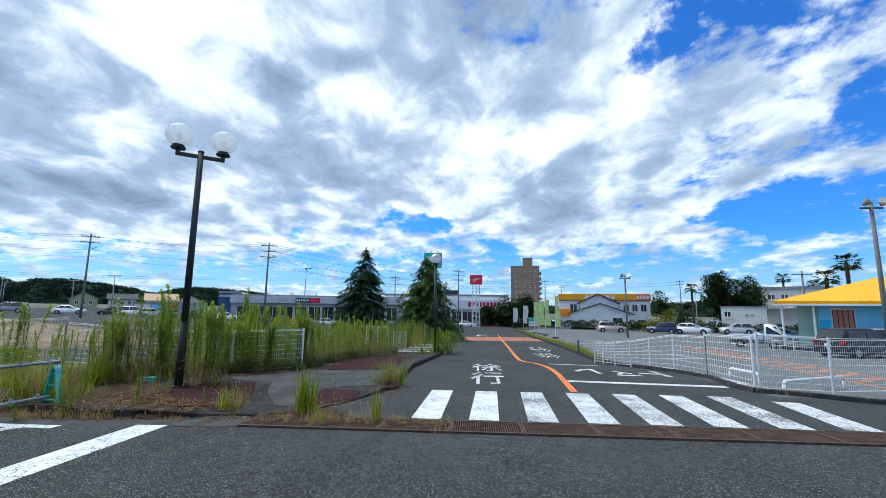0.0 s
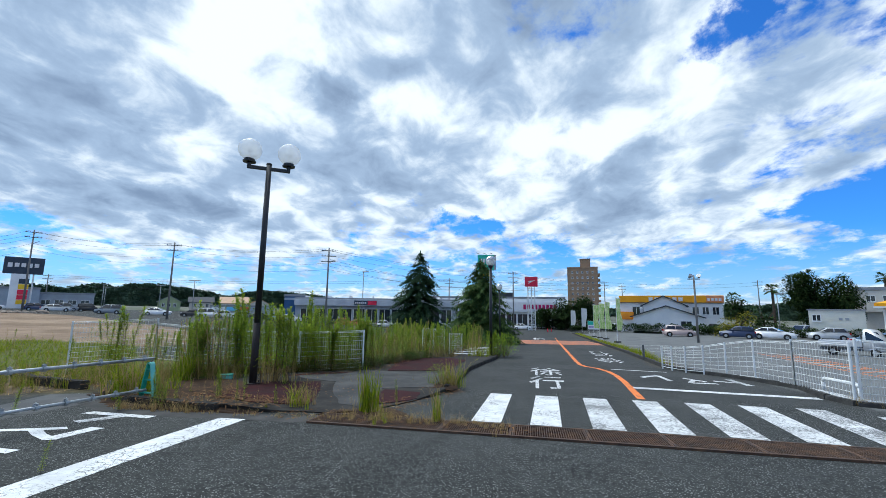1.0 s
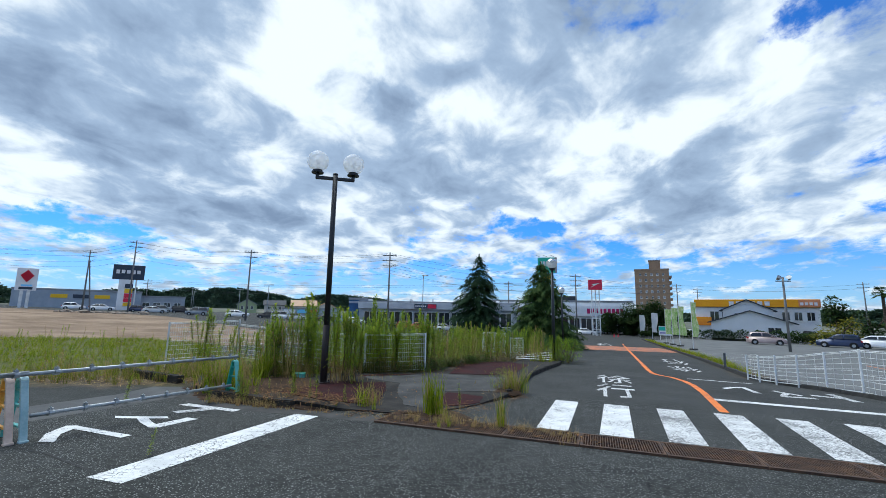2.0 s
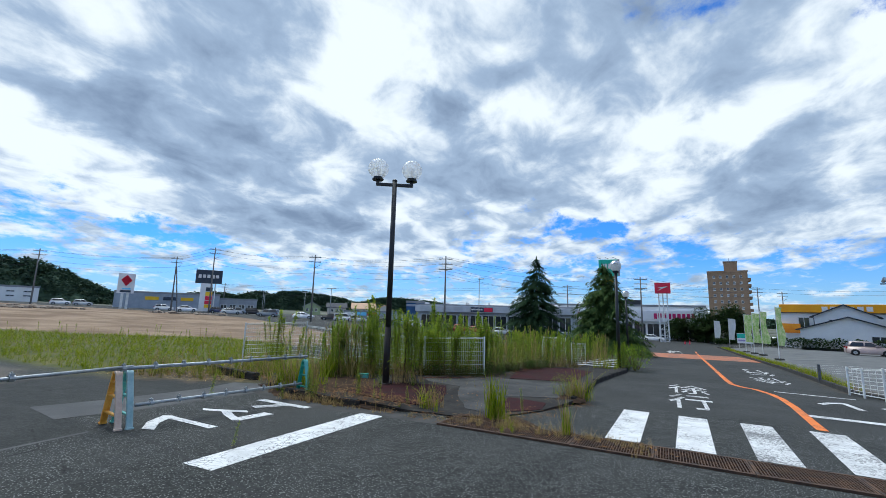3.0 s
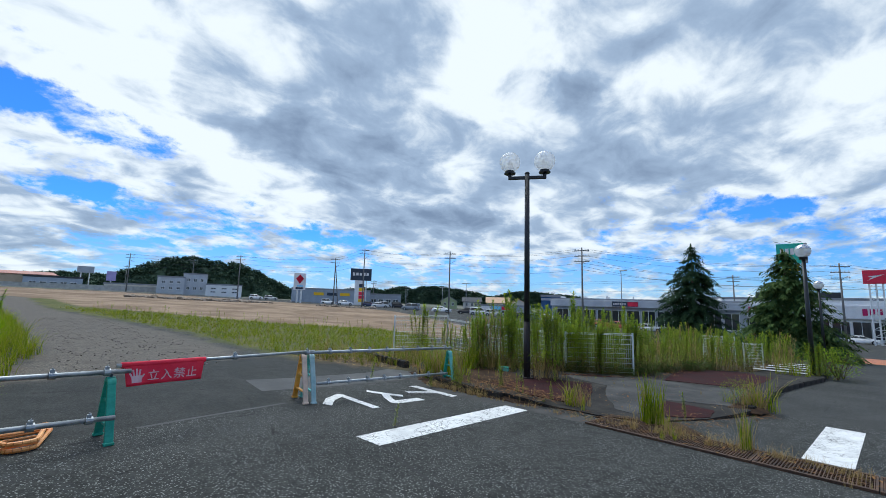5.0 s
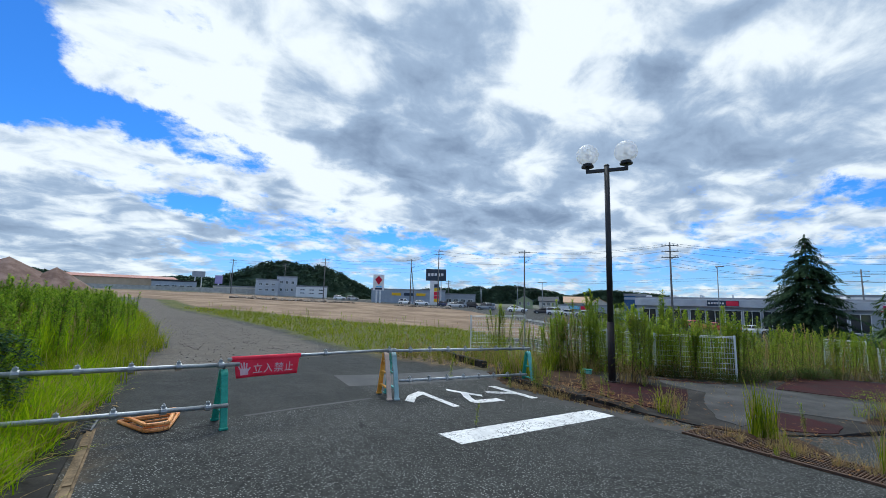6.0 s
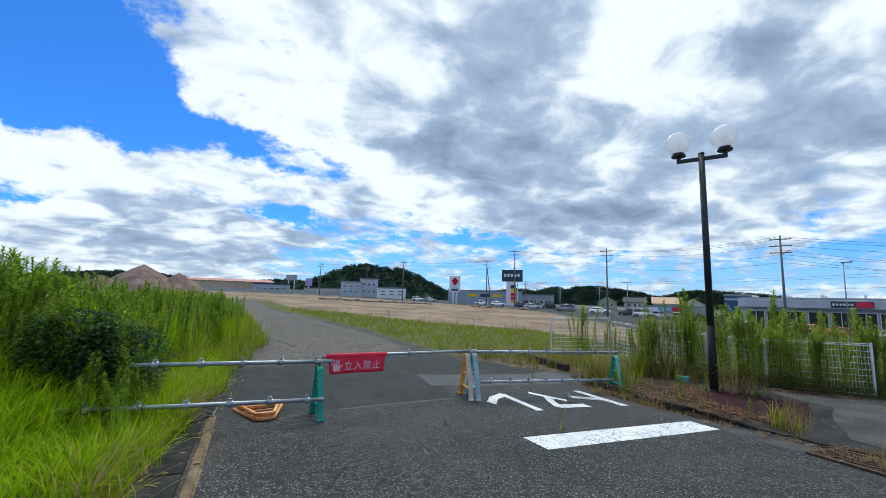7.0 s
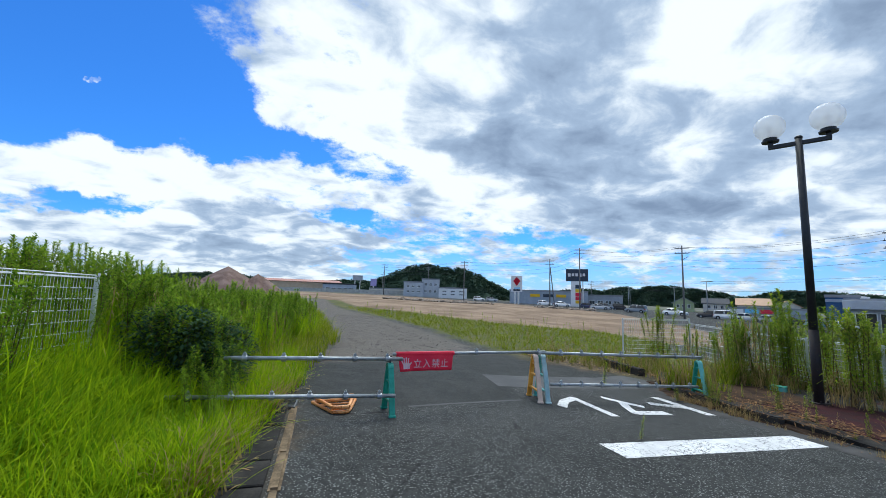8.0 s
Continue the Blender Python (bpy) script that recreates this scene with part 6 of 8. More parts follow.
# ---- trees ----
def cedar(x, y, h, r, seed, label, mat=None):
    t = thing("conifer_tree", label, "tree", x, y, gz(x, y), group="roadside cedars")
    q = random.Random(seed)
    part("trunk", rod(bmesh.new(), (0, 0, -0.1), (0, 0, h * 0.96), 0.22, 0.03, 9), TIMBER, t)
    b = Bunch()
    levels = 34
    for k in range(levels):
        u = k / (levels - 1)
        z = h * (0.10 + 0.88 * u)
        reach = r * (1 - u) ** 0.72 * q.uniform(0.82, 1.12) + 0.12
        for i in range(15 if u < 0.7 else 9):
            a = q.uniform(0, math.tau)
            L = reach * q.uniform(0.55, 1.12)
            n = max(3, int(L / 0.17))
            for j in range(n):
                s = (j + 0.4) / n
                if s < 0.18:
                    continue
                c = np.array((math.cos(a) * L * s, math.sin(a) * L * s, z + 0.15 * L * s - 0.42 * L * s * s))
                for m in range(6):
                    w = a + q.uniform(-1.3, 1.3)
                    b.leaf(c + np.array((q.gauss(0, .08), q.gauss(0, .08), q.gauss(0, .05))), (math.cos(w), math.sin(w), q.uniform(-0.5, 0.2)), q.uniform(0.24, 0.46), 0.11, 0.35)
    for k in range(40):
        a = q.uniform(0, math.tau)
        b.leaf((0, 0, h * q.uniform(0.93, 1.0)), (math.cos(a) * .5, math.sin(a) * .5, 0.9), 0.35, 0.06, 0.1)
    v, f, m = b.done()
    lay_out("crown", [(v, f, m)], [(0, 0, 0, 0, 0, 1, 0, 0)], [mat or CEDAR], "", "", "", t)


cedar(-13.2, 43.6, 10.7, 4.4, 1, "dark green pyramidal cedar standing in rough grass")
cedar(-3.6, 29.2, 7.1, 3.6, 2, "green pyramidal cedar beside the road", leafy("green_cedar_needles", (0.040, 0.088, 0.028), (0.115, 0.170, 0.048), (0.15, 0.14, 0.05), 0.0, 0.25))


def broad_tree(x, y, h, r, seed, label, mat=BROADLEAF, lumps=9, leaf=0.42, n=2600, low=0.2, name="tree", base=None):
    t = thing(name, label, "tree" if name == "tree" else "shrub", x, y, gz(x, y) if base is None else base)
    q = random.Random(seed)
    bm = rod(bmesh.new(), (0, 0, -0.2), (0, 0, h * 0.45), 0.05 * h * 0.5, 0.03 * h * 0.5, 8)
    for k in range(5):
        a = k * 1.3
        rod(bm, (0, 0, h * 0.3), (0.5 * r * math.cos(a), 0.5 * r * math.sin(a), h * 0.75), 0.02 * h * 0.5, 0.006 * h, 6)
    part("trunk", bm, TIMBER, t)
    b = Bunch()
    cs = []
    for k in range(lumps):
        a, s = q.uniform(0, math.tau), q.uniform(0.1, 0.72)
        cs.append((r * s * math.cos(a), r * s * math.sin(a), h * (low + (0.82 - low) * q.random() * (1.05 - 0.5 * s)), r * q.uniform(0.32, 0.55), h * q.uniform(0.14, 0.24)))
    for k in range(n):
        cx, cy, cz, rr, rh = q.choice(cs)
        a, w = q.uniform(0, math.tau), q.uniform(-1, 1)
        s = math.sqrt(1 - w * w) * q.uniform(0.75, 1.06)
        p = (cx + rr * s * math.cos(a), cy + rr * s * math.sin(a), cz + rh * w * q.uniform(0.8, 1.08))
        b.leaf(p, (math.cos(a) + q.uniform(-.8, .8), math.sin(a) + q.uniform(-.8, .8), w * 0.8 + q.uniform(-.4, .5)), leaf * q.uniform(0.6, 1.3), leaf * 0.6, 0.25)
    v, f, m = b.done()
    lay_out("crown", [(v, f, m)], [(0, 0, 0, 0, 0, 1, 0, 0)], [mat], "", "", "", t)
    return t


broad_tree(2.7, 104, 6.0, 3.0, 3, "small dark rounded tree behind the crossing", leaf=0.42, n=4500, lumps=14, low=0.12)
broad_tree(8.5, 101, 8.0, 4.4, 4, "broad dark evergreen tree before the tower block", leaf=0.5, n=8000, lumps=18, low=0.12)
broad_tree(13.2, 100, 8.2, 4.2, 5, "dense dark evergreen tree before the tower block", leaf=0.5, n=8000, lumps=18, low=0.12)
broad_tree(31.5, 66, 7.2, 2.2, 6, "dark green garden tree with a pointed top", leaf=0.4, n=1500)
broad_tree(41.3, 66.0, 11.4, 3.0, 7, "tall dark tree with gaps in its crown", leaf=0.38, n=11000, lumps=20, low=0.14)
broad_tree(45.6, 66.6, 11.0, 3.6, 8, "tall dense dark tree beside the car park", leaf=0.38, n=13000, lumps=20, low=0.12)
broad_tree(29.0, 59.8, 4.0, 3.2, 9, "low yellow-green spreading shrub", YELLOW_LEAF, leaf=0.3, n=1500, low=0.1, name="shrub")
broad_tree(34.5, 64.5, 5.4, 3.4, 10, "dark green shrubs behind parked cars", leaf=0.4, n=1500, low=0.1, name="shrub")


def hedge(a, b, h, w, seed, label):
    q = random.Random(seed)
    L = math.hypot(b[0] - a[0], b[1] - a[1])
    t = thing("hedge", label, "hedge")
    bn = Bunch()
    for k in range(int(L * 260)):
        u, s = q.random(), q.uniform(-1, 1)
        x, y = a[0] + (b[0] - a[0]) * u, a[1] + (b[1] - a[1]) * u
        nx, ny = -(b[1] - a[1]) / L, (b[0] - a[0]) / L
        z = h * q.random() ** 0.6 * (1 + 0.12 * math.sin(3 * u * L))
        bn.leaf((x + nx * s * w / 2, y + ny * s * w / 2, gz(x, y) + z), (q.uniform(-1, 1), q.uniform(-1, 1), q.uniform(-.2, 1)), 0.28, 0.16, 0.2)
    v, f, m = bn.done()
    lay_out("leaves", [(v, f, m)], [(0, 0, 0, 0, 0, 1, 0, 0)], [BROADLEAF], "", "", "", t)


hedge((9, 93), (38, 80), 1.3, 1.2, 1, "clipped dark hedge along the far street")
hedge((13.5, 73), (31, 62), 1.5, 1.2, 3, "clipped dark hedge before the white house")
hedge((24, 62), (44, 52), 1.2, 1.0, 2, "clipped hedge behind the parked cars")


def palm(x, y, h, seed, label, size=1.0):
    q = random.Random(seed)
    t = thing("palm_tree", label, "palm", x, y, gz(x, y), group="fan palms")
    bm = bmesh.new()
    for k in range(10):
        rod(bm, (0, 0, h * k / 10), (0, 0, h * (k + 1) / 10), 0.2, 0.16, 8, False)
    part("trunk", bm, TIMBER, t)
    b = Bunch()
    for k in range(54):
        a, up = q.uniform(0, math.tau), q.uniform(-0.75, 1.2)
        d = np.array((math.cos(a), math.sin(a), up))
        d = d / np.linalg.norm(d)
        L = q.uniform(0.9, 1.3) * size
        tip = np.array((0, 0, h)) + d * L * 0.75
        side = np.cross(d, (0, 0, 1))
        side = side / np.linalg.norm(side)
        upv = np.cross(side, d)
        b.add(*strip_quads([np.array((0, 0, h)), tip], [0.02, 0.012], side), 0)
        for i in range(11):
            w = (i / 10 - 0.5) * 2.6
            e = d * math.cos(w) + side * math.sin(w)
            b.leaf(tip, e + upv * 0.1, 0.62 * size, 0.10, 0.35)
    v, f, m = b.done()
    lay_out("fronds", [(v, f, m)], [(0, 0, 0, 0, 0, 1, 0, 0)], [PALM_LEAF], "", "", "", t)


palm(36.4, 65.4, 7.0, 1, "fan palm behind the car park", 0.9)
palm(58.5, 76.5, 9.8, 2, "fan palm behind a beige building", 0.95)
palm(61.5, 73.5, 8.4, 3, "fan palm half hidden by a yellow roof", 0.85)
palm(40.7, 41.2, 8.3, 4, "tall fan palm over a yellow roof", 1.05)
palm(39.6, 42.6, 6.8, 5, "fan palm over a yellow roof", 0.95)


def wooded_hill(name, x, y, turn, length, depth, h, seed, label, shape=1.0):
    """A far wooded hill: an earth core under tree crowns, some hundreds of them."""
    q = random.Random(seed)
    t = thing(name, label, "hill", x, y, gz(x, y) - 1.0, turn, kind="structure")

    def height(u, v):
        e = max(0.0, 1 - abs(u) ** 2.2) ** 0.8 * max(0.0, 1 - v * v)
        return h * e * (0.82 + 0.18 * math.sin(4.1 * u * shape + seed) + 0.04 * math.sin(9.7 * u + 2 * seed))

    bm = bmesh.new()
    nu, nv = 40, 12
    g = [[bm.verts.new((length * (i / nu - 0.5), depth * (j / nv - 0.5), height(2 * i / nu - 1, 2 * j / nv - 1) * 0.96)) for i in range(nu + 1)] for j in range(nv + 1)]
    for j in range(nv):
        for i in range(nu):
            bm.faces.new((g[j][i], g[j][i + 1], g[j + 1][i + 1], g[j + 1][i]))
    part("slope", bm, HAZED_WOOD, t, "", False)
    places = []
    for k in range(int(length * 13)):
        u, v = q.uniform(-1, 1), q.uniform(-1, 0.4)
        places.append((q.randrange(8), u * length / 2, v * depth / 2, height(u, v) * q.uniform(0.9, 1.0) - 0.5, q.uniform(0, math.tau), q.uniform(1.4, 2.6), 0, 0))
    lay_out("tree_crowns", FAR_CROWNS, places, [HAZED_WOOD], "", "", "", t)["kind"] = "stuff"


def far_crown(seed):
    """The leafy cap of a far tree, one metre in radius."""
    q = random.Random(seed)
    b = Bunch()
    for i in range(30):
        a, w = q.uniform(0, math.tau), q.uniform(-0.3, 1)
        s = math.sqrt(1 - w * w)
        b.leaf((s * math.cos(a), s * math.sin(a), 0.8 * w), (math.cos(a) + q.uniform(-.7, .7), math.sin(a) + q.uniform(-.7, .7), w), q.uniform(0.4, 0.7), 0.42, 0.2)
    return b.done()


FAR_CROWNS = [far_crown(k) for k in range(8)]
wooded_hill("wooded_hill", -249, 51, 77, 98, 60, 20.5, 2, "round wooded hill behind grey buildings", 0.4)
wooded_hill("wooded_hill", -229, 152, 55, 64, 40, 13.5, 5, "low dark wood behind the store")
wooded_hill("wooded_hill", -195, 175, 47, 105, 40, 11.5, 8, "long low dark wood behind houses")
wooded_hill("wooded_hill", -150, 235, 32, 130, 40, 11.0, 9, "distant low wood")
wooded_hill("wooded_hill", -330, -60, 98, 300, 60, 13.0, 4, "faint wooded rise on the skyline", 2.0)
wooded_hill("wooded_hill", -60, 330, 8, 330, 40, 11.0, 12, "distant low wood on the skyline", 2.0)
wooded_hill("wooded_hill", 170, 230, -38, 300, 40, 14.0, 14, "distant low wood on the skyline", 2.0)
wooded_hill("wooded_hill", 150, 20, -90, 220, 40, 9.0, 15, "distant low wood on the skyline", 2.0)


# ---- buildings ----
def wall_mat(name, a, b, rough=0.8):
    return worn(name, a, b, 0.5, rough, 0, 6.0, 0.15)


W_WHITE = wall_mat("white_render", (0.80, 0.80, 0.78), (0.88, 0.88, 0.86))
W_RUST = wall_mat("brick_orange_fascia", (0.66, 0.24, 0.10), (0.76, 0.32, 0.15))
W_HUT = wall_mat("cream_panel", (0.66, 0.65, 0.56), (0.76, 0.75, 0.66))
W_PALE = wall_mat("pale_grey_render", (0.46, 0.48, 0.51), (0.58, 0.60, 0.62))
W_AMBER = wall_mat("amber_fascia", (0.84, 0.34, 0.008), (0.92, 0.43, 0.02))
W_CREAM = wall_mat("cream_render", (0.55, 0.52, 0.46), (0.68, 0.65, 0.58))
W_BROWN = wall_mat("brown_tile_cladding", (0.30, 0.195, 0.120), (0.38, 0.26, 0.165))
W_GREY = wall_mat("grey_sheet_cladding", (0.30, 0.33, 0.37), (0.40, 0.43, 0.47))
W_BLUEGREY = wall_mat("blue_grey_cladding", (0.31, 0.36, 0.43), (0.40, 0.45, 0.51))
W_ORANGE = wall_mat("orange_fascia", (0.78, 0.24, 0.02), (0.90, 0.38, 0.03))
W_YELLOW = wall_mat("yellow_fascia", (0.85, 0.50, 0.02), (0.92, 0.62, 0.05))
W_BLUE = wall_mat("sky_blue_render", (0.20, 0.60, 0.90), (0.26, 0.66, 0.94))
W_DOOR = wall_mat("bright_blue_door", (0.05, 0.50, 0.82), (0.08, 0.56, 0.88))
W_DEEPBLUE = wall_mat("deep_blue_cladding", (0.03, 0.08, 0.20), (0.05, 0.12, 0.27))
W_GREEN = wall_mat("pale_green_render", (0.36, 0.42, 0.22), (0.46, 0.52, 0.30))
W_MINT = wall_mat("mint_render", (0.30, 0.50, 0.42), (0.40, 0.60, 0.52))
W_SAND = wall_mat("sand_cladding", (0.48, 0.37, 0.25), (0.58, 0.46, 0.33))
R_DARK = wall_mat("dark_tile_roof", (0.030, 0.034, 0.042), (0.065, 0.070, 0.080), 0.8)
R_TAN = wall_mat("tan_tile_roof", (0.42, 0.24, 0.13), (0.55, 0.34, 0.2), 0.6)
R_RED = wall_mat("red_sheet_roof", (0.36, 0.15, 0.11), (0.46, 0.22, 0.16), 0.6)
R_GREY = wall_mat("grey_sheet_roof", (0.22, 0.23, 0.25), (0.32, 0.33, 0.35), 0.5)
S_RED = wall_mat("red_sign_face", (0.70, 0.015, 0.05), (0.80, 0.03, 0.08), 0.4)
S_WHITE = wall_mat("white_sign_face", (0.76, 0.76, 0.76), (0.86, 0.86, 0.86), 0.4)
S_MAGENTA = wall_mat("crimson_lettering_bar", (0.45, 0.01, 0.10), (0.55, 0.02, 0.14), 0.5)
S_GREEN = wall_mat("green_sign_face", (0.04, 0.46, 0.33), (0.06, 0.56, 0.42), 0.4)
S_DARK = wall_mat("dark_sign_face", (0.025, 0.04, 0.065), (0.045, 0.06, 0.09), 0.4)
S_PURPLE = wall_mat("violet_sign_face", (0.30, 0.25, 0.50), (0.40, 0.34, 0.6), 0.4)
ROOF_YELLOW = wall_mat("yellow_sheet_roof", (0.84, 0.38, 0.004), (0.90, 0.46, 0.008), 0.65)


def windows_on(parent, x0, x1, z0, z1, cols, rows, y, fx=0.6, fz=0.55, frame=None):
    """A grid of framed panes on the face at y, which looks to -y; each window is a part with frame, pane and sill."""
    dx, dz = (x1 - x0) / cols, (z1 - z0) / rows
    w, h = dx * fx, dz * fz
    bm = bmesh.new()
    t = min(0.09, w * 0.12)
    for a, b, c, d in ((-w / 2, w / 2, -h / 2, -h / 2 + t), (-w / 2, w / 2, h / 2 - t, h / 2), (-w / 2, -w / 2 + t, -h / 2 + t, h / 2 - t), (w / 2 - t, w / 2, -h / 2 + t, h / 2 - t), (-t / 2, t / 2, -h / 2 + t, h / 2 - t)):
        box(bm, a, b, -0.07, 0.03, c, d)
    box(bm, -w / 2 - 0.06, w / 2 + 0.06, -0.13, 0.02, -h / 2 - 0.08, -h / 2)
    first = None
    for r in range(rows):
        for c in range(cols):
            cx, cz = x0 + dx * (c + 0.5), z0 + dz * (r + 0.5)
            if first is None:
                win = part("window", bm, frame or WHITE_STEEL, parent)
                pane = part("pane", box(bmesh.new(), -w / 2 + t, w / 2 - t, -0.025, 0.0, -h / 2 + t, h / 2 - t), GLASS_DARK, win)
                first = (win, pane)
            else:
                win = new("window", first[0].data)
                win.parent = parent
                pane = new("pane", first[1].data)
                pane.parent = win
            win.matrix_basis = pose(cx, y - 0.004, cz)


def block(name, label, x, y, turn, w, d, top, wall, roof=R_GREY, base=None, parapet=0.35, category="building"):
    """A flat-roofed block: local x along the front, which looks to -y. Returns the thing and its height."""
    z = gz(x, y) - 0.3 if base is None else base
    t = thing(name, label, category, x, y, z, turn)
    h = top - z
    part("wall", box(bmesh.new(), -w / 2, w / 2, 0, d, 0, h), wall, t)
    bm = bmesh.new()
    box(bm, -w / 2 - 0.12, w / 2 + 0.12, -0.12, d + 0.12, h, h + 0.12)
    for a, b, c, e in ((-w / 2 - 0.12, w / 2 + 0.12, -0.12, 0.06), (-w / 2 - 0.12, w / 2 + 0.12, d - 0.06, d + 0.12), (-w / 2 - 0.12, -w / 2 + 0.06, 0.06, d - 0.06), (w / 2 - 0.06, w / 2 + 0.12, 0.06, d - 0.06)):
        box(bm, a, b, c, e, h + 0.12, h + 0.12 + parapet)
    part("roof", bm, roof, t)
    return t, h


def gable_house(name, label, x, y, turn, w, d, eave, ridge, wall, roof, base=None, across=False):
    """A house with a ridged roof; local front looks to -y; across: the gable end is the front."""
    z = gz(x, y) - 0.2 if base is None else base
    t = thing(name, label, "house", x, y, z, turn)
    e, r = eave - z, ridge - z
    bm = bmesh.new()
    if across:
        pts = [(-w / 2, 0), (w / 2, 0), (w / 2, e), (0, r), (-w / 2, e)]
        A, B = [bm.verts.new((px, 0, pz)) for px, pz in pts], [bm.verts.new((px, d, pz)) for px, pz in pts]
    else:
        pts = [(0, 0), (d, 0), (d, e), (d / 2, r), (0, e)]
        A, B = [bm.verts.new((-w / 2, py, pz)) for py, pz in pts], [bm.verts.new((w / 2, py, pz)) for py, pz in pts]
    bm.faces.new(A), bm.faces.new(B)
    for k in range(5):
        bm.faces.new((A[k], A[(k + 1) % 5], B[(k + 1) % 5], B[k]))
    bmesh.ops.recalc_face_normals(bm, faces=bm.faces[:])
    part("wall", bm, wall, t)
    bm = bmesh.new()
    o, th = 0.5, 0.16
    half = (w if across else d) / 2
    s = (r - e) / half
    for side in (-1, 1):
        prof = [(side * (half + o), e - s * o), (0, r), (0, r + th), (side * (half + o), e - s * o + th)]
        lo, hi = (-o, d + o) if across else (-w / 2 - o, w / 2 + o)
        ring = []
        for q in (lo, hi):
            ring.append([bm.verts.new((u, q, v + 0.02) if across else (q, u + d / 2, v + 0.02)) for u, v in prof])
        bm.faces.new(ring[0]), bm.faces.new(ring[1])
        for k in range(4):
            bm.faces.new((ring[0][k], ring[0][(k + 1) % 4], ring[1][(k + 1) % 4], ring[1][k]))
    bmesh.ops.recalc_face_normals(bm, faces=bm.faces[:])
    part("roof", bm, roof, t)
    return t, e


def sign_bars(parent, x0, x1, z0, z1, n, y, mat, name="lettering_bar", gap=0.3):
    """Plain bars in place of lettering."""
    w = (x1 - x0) / n
    for k in range(n):
        a = x0 + w * k
        part(name, box(bmesh.new(), a, a + w * (1 - gap), y - 0.03, y, z0 + (0.1 if k % 3 else 0) * (z1 - z0), z1), mat, parent)


# brown tower block
tower, th = block("tower_block", "brown tiled ten-storey tower block with a roof house", 22.9, 192, -6, 13.4, 12, 20.9, W_BROWN, W_BROWN, parapet=0.5)
windows_on(tower, -5.6, 5.6, 1.0, th - 0.6, 5, 9, 0.0, 0.36, 0.40)
side = new("side_windows")
side.parent = tower
side.matrix_basis = pose(6.7, 6, 0, 0, 0, 90)
windows_on(side, -5, 5, 1.0, th - 0.6, 3, 9, 0.0, 0.4, 0.4, W_CREAM)
part("roof_house", box(bmesh.new(), -0.9, 3.6, 2, 7, th + 0.1, th + 4.4), W_BROWN, tower)
part("roof_house_cap", box(bmesh.new(), -1.1, 3.8, 1.8, 7.2, th + 4.4, th + 4.7), R_GREY, tower)
bm = rod(bmesh.new(), (1, 4, th + 4.7), (1, 4, th + 6.4), 0.05, 0.03, 5)
rod(bm, (2.4, 4, th + 4.7), (2.4, 4, th + 5.8), 0.05, 0.03, 5)
part("aerial", bm, DARK_STEEL, tower)
for k in range(9):
    part("balcony", box(bmesh.new(), 6.72, 7.7, 1.0, 10.5, 1.2 + 2.42 * k, 2.2 + 2.42 * k), W_BROWN, tower)

# orange and yellow shop
shop, sh = block("shop", "two-storey shop with a long orange and yellow fascia", 26.0, 79.5, -16, 17.2, 10, 3.2, W_WHITE, R_GREY)
part("fascia", box(bmesh.new(), -8.7, 8.7, -0.5, 0.0, sh + 0.15, sh + 1.45, 0.03), W_AMBER, shop, "orange-yellow sign fascia")
part("fascia_end", box(bmesh.new(), 6.0, 8.72, -0.53, -0.5, sh + 0.2, sh + 1.4), W_RUST, shop, "brick-orange end of the sign fascia")
sign_bars(shop, -3.4, 2.6, sh + 0.3, sh + 1.1, 6, -0.52, WHITE_INK)
sign_bars(shop, 6.2, 8.5, sh + 0.45, sh + 0.95, 4, -0.56, WHITE_INK)
part("side_panel", box(bmesh.new(), -8.7, -6.2, -0.4, 0.0, sh - 3.2, sh - 1.7), W_ORANGE, shop, "orange end panel")
windows_on(shop, -6.6, -3.0, sh - 2.6, sh - 0.4, 2, 1, 0.0, 0.8, 0.8)
windows_on(shop, 3.5, 8.2, sh - 2.4, sh - 0.3, 3, 1, 0.0, 0.7, 0.7)

# white house with dark roofs in front of the shop
house, he = gable_house("house", "white house with dark tiled gable roofs", 22.6, 69.5, -16, 10.2, 8, 0.75, 2.5, W_WHITE, R_DARK, across=True)
part("plinth", box(bmesh.new(), -5.15, 5.15, -0.05, 0.0, 0, 0.5), CONCRETE, house)
windows_on(house, 1.6, 4.0, 1.2, 2.6, 1, 1, -0.002, 0.7, 0.7)
upper, ue = gable_house("house", "upper storey of a house with dark hipped tiles", 23.4, 73.5, -16, 6.6, 5, 2.7, 4.3, W_WHITE, R_DARK, across=True)
windows_on(upper, -2.2, 2.2, ue - 1.5, ue - 0.25, 2, 1, -0.002, 0.6, 0.7)

# white dealership with crimson sign band
deal, dh = block("dealership", "long white dealership with a crimson-lettered sign band", -9.5, 106.5, 5, 37, 14, 4.6, W_WHITE, R_GREY)
part("sign_band", box(bmesh.new(), -18.4, 18.4, -0.7, 0.0, dh - 3.6, dh - 0.9, 0.04), S_WHITE, deal)
for x0, x1 in ((-16.0, -4.0), (7.5, 16.5)):
    sign_bars(deal, x0, x1, dh - 2.9, dh - 1.6, 9, -0.72, S_MAGENTA)
windows_on(deal, -17.5, 17.5, 0.5, dh - 3.8, 12, 1, -0.002, 0.9, 0.85)
part("dark_roof", box(bmesh.new(), -9, 5, 3, 12, dh + 0.3, dh + 1.7), R_DARK, deal)

# low store with a red sign, blue store behind the weeds
store, sth = block("store", "long low store with a dark fascia and red sign", -33.5, 81.5, 22, 36, 14, 3.3, W_GREY, R_GREY)
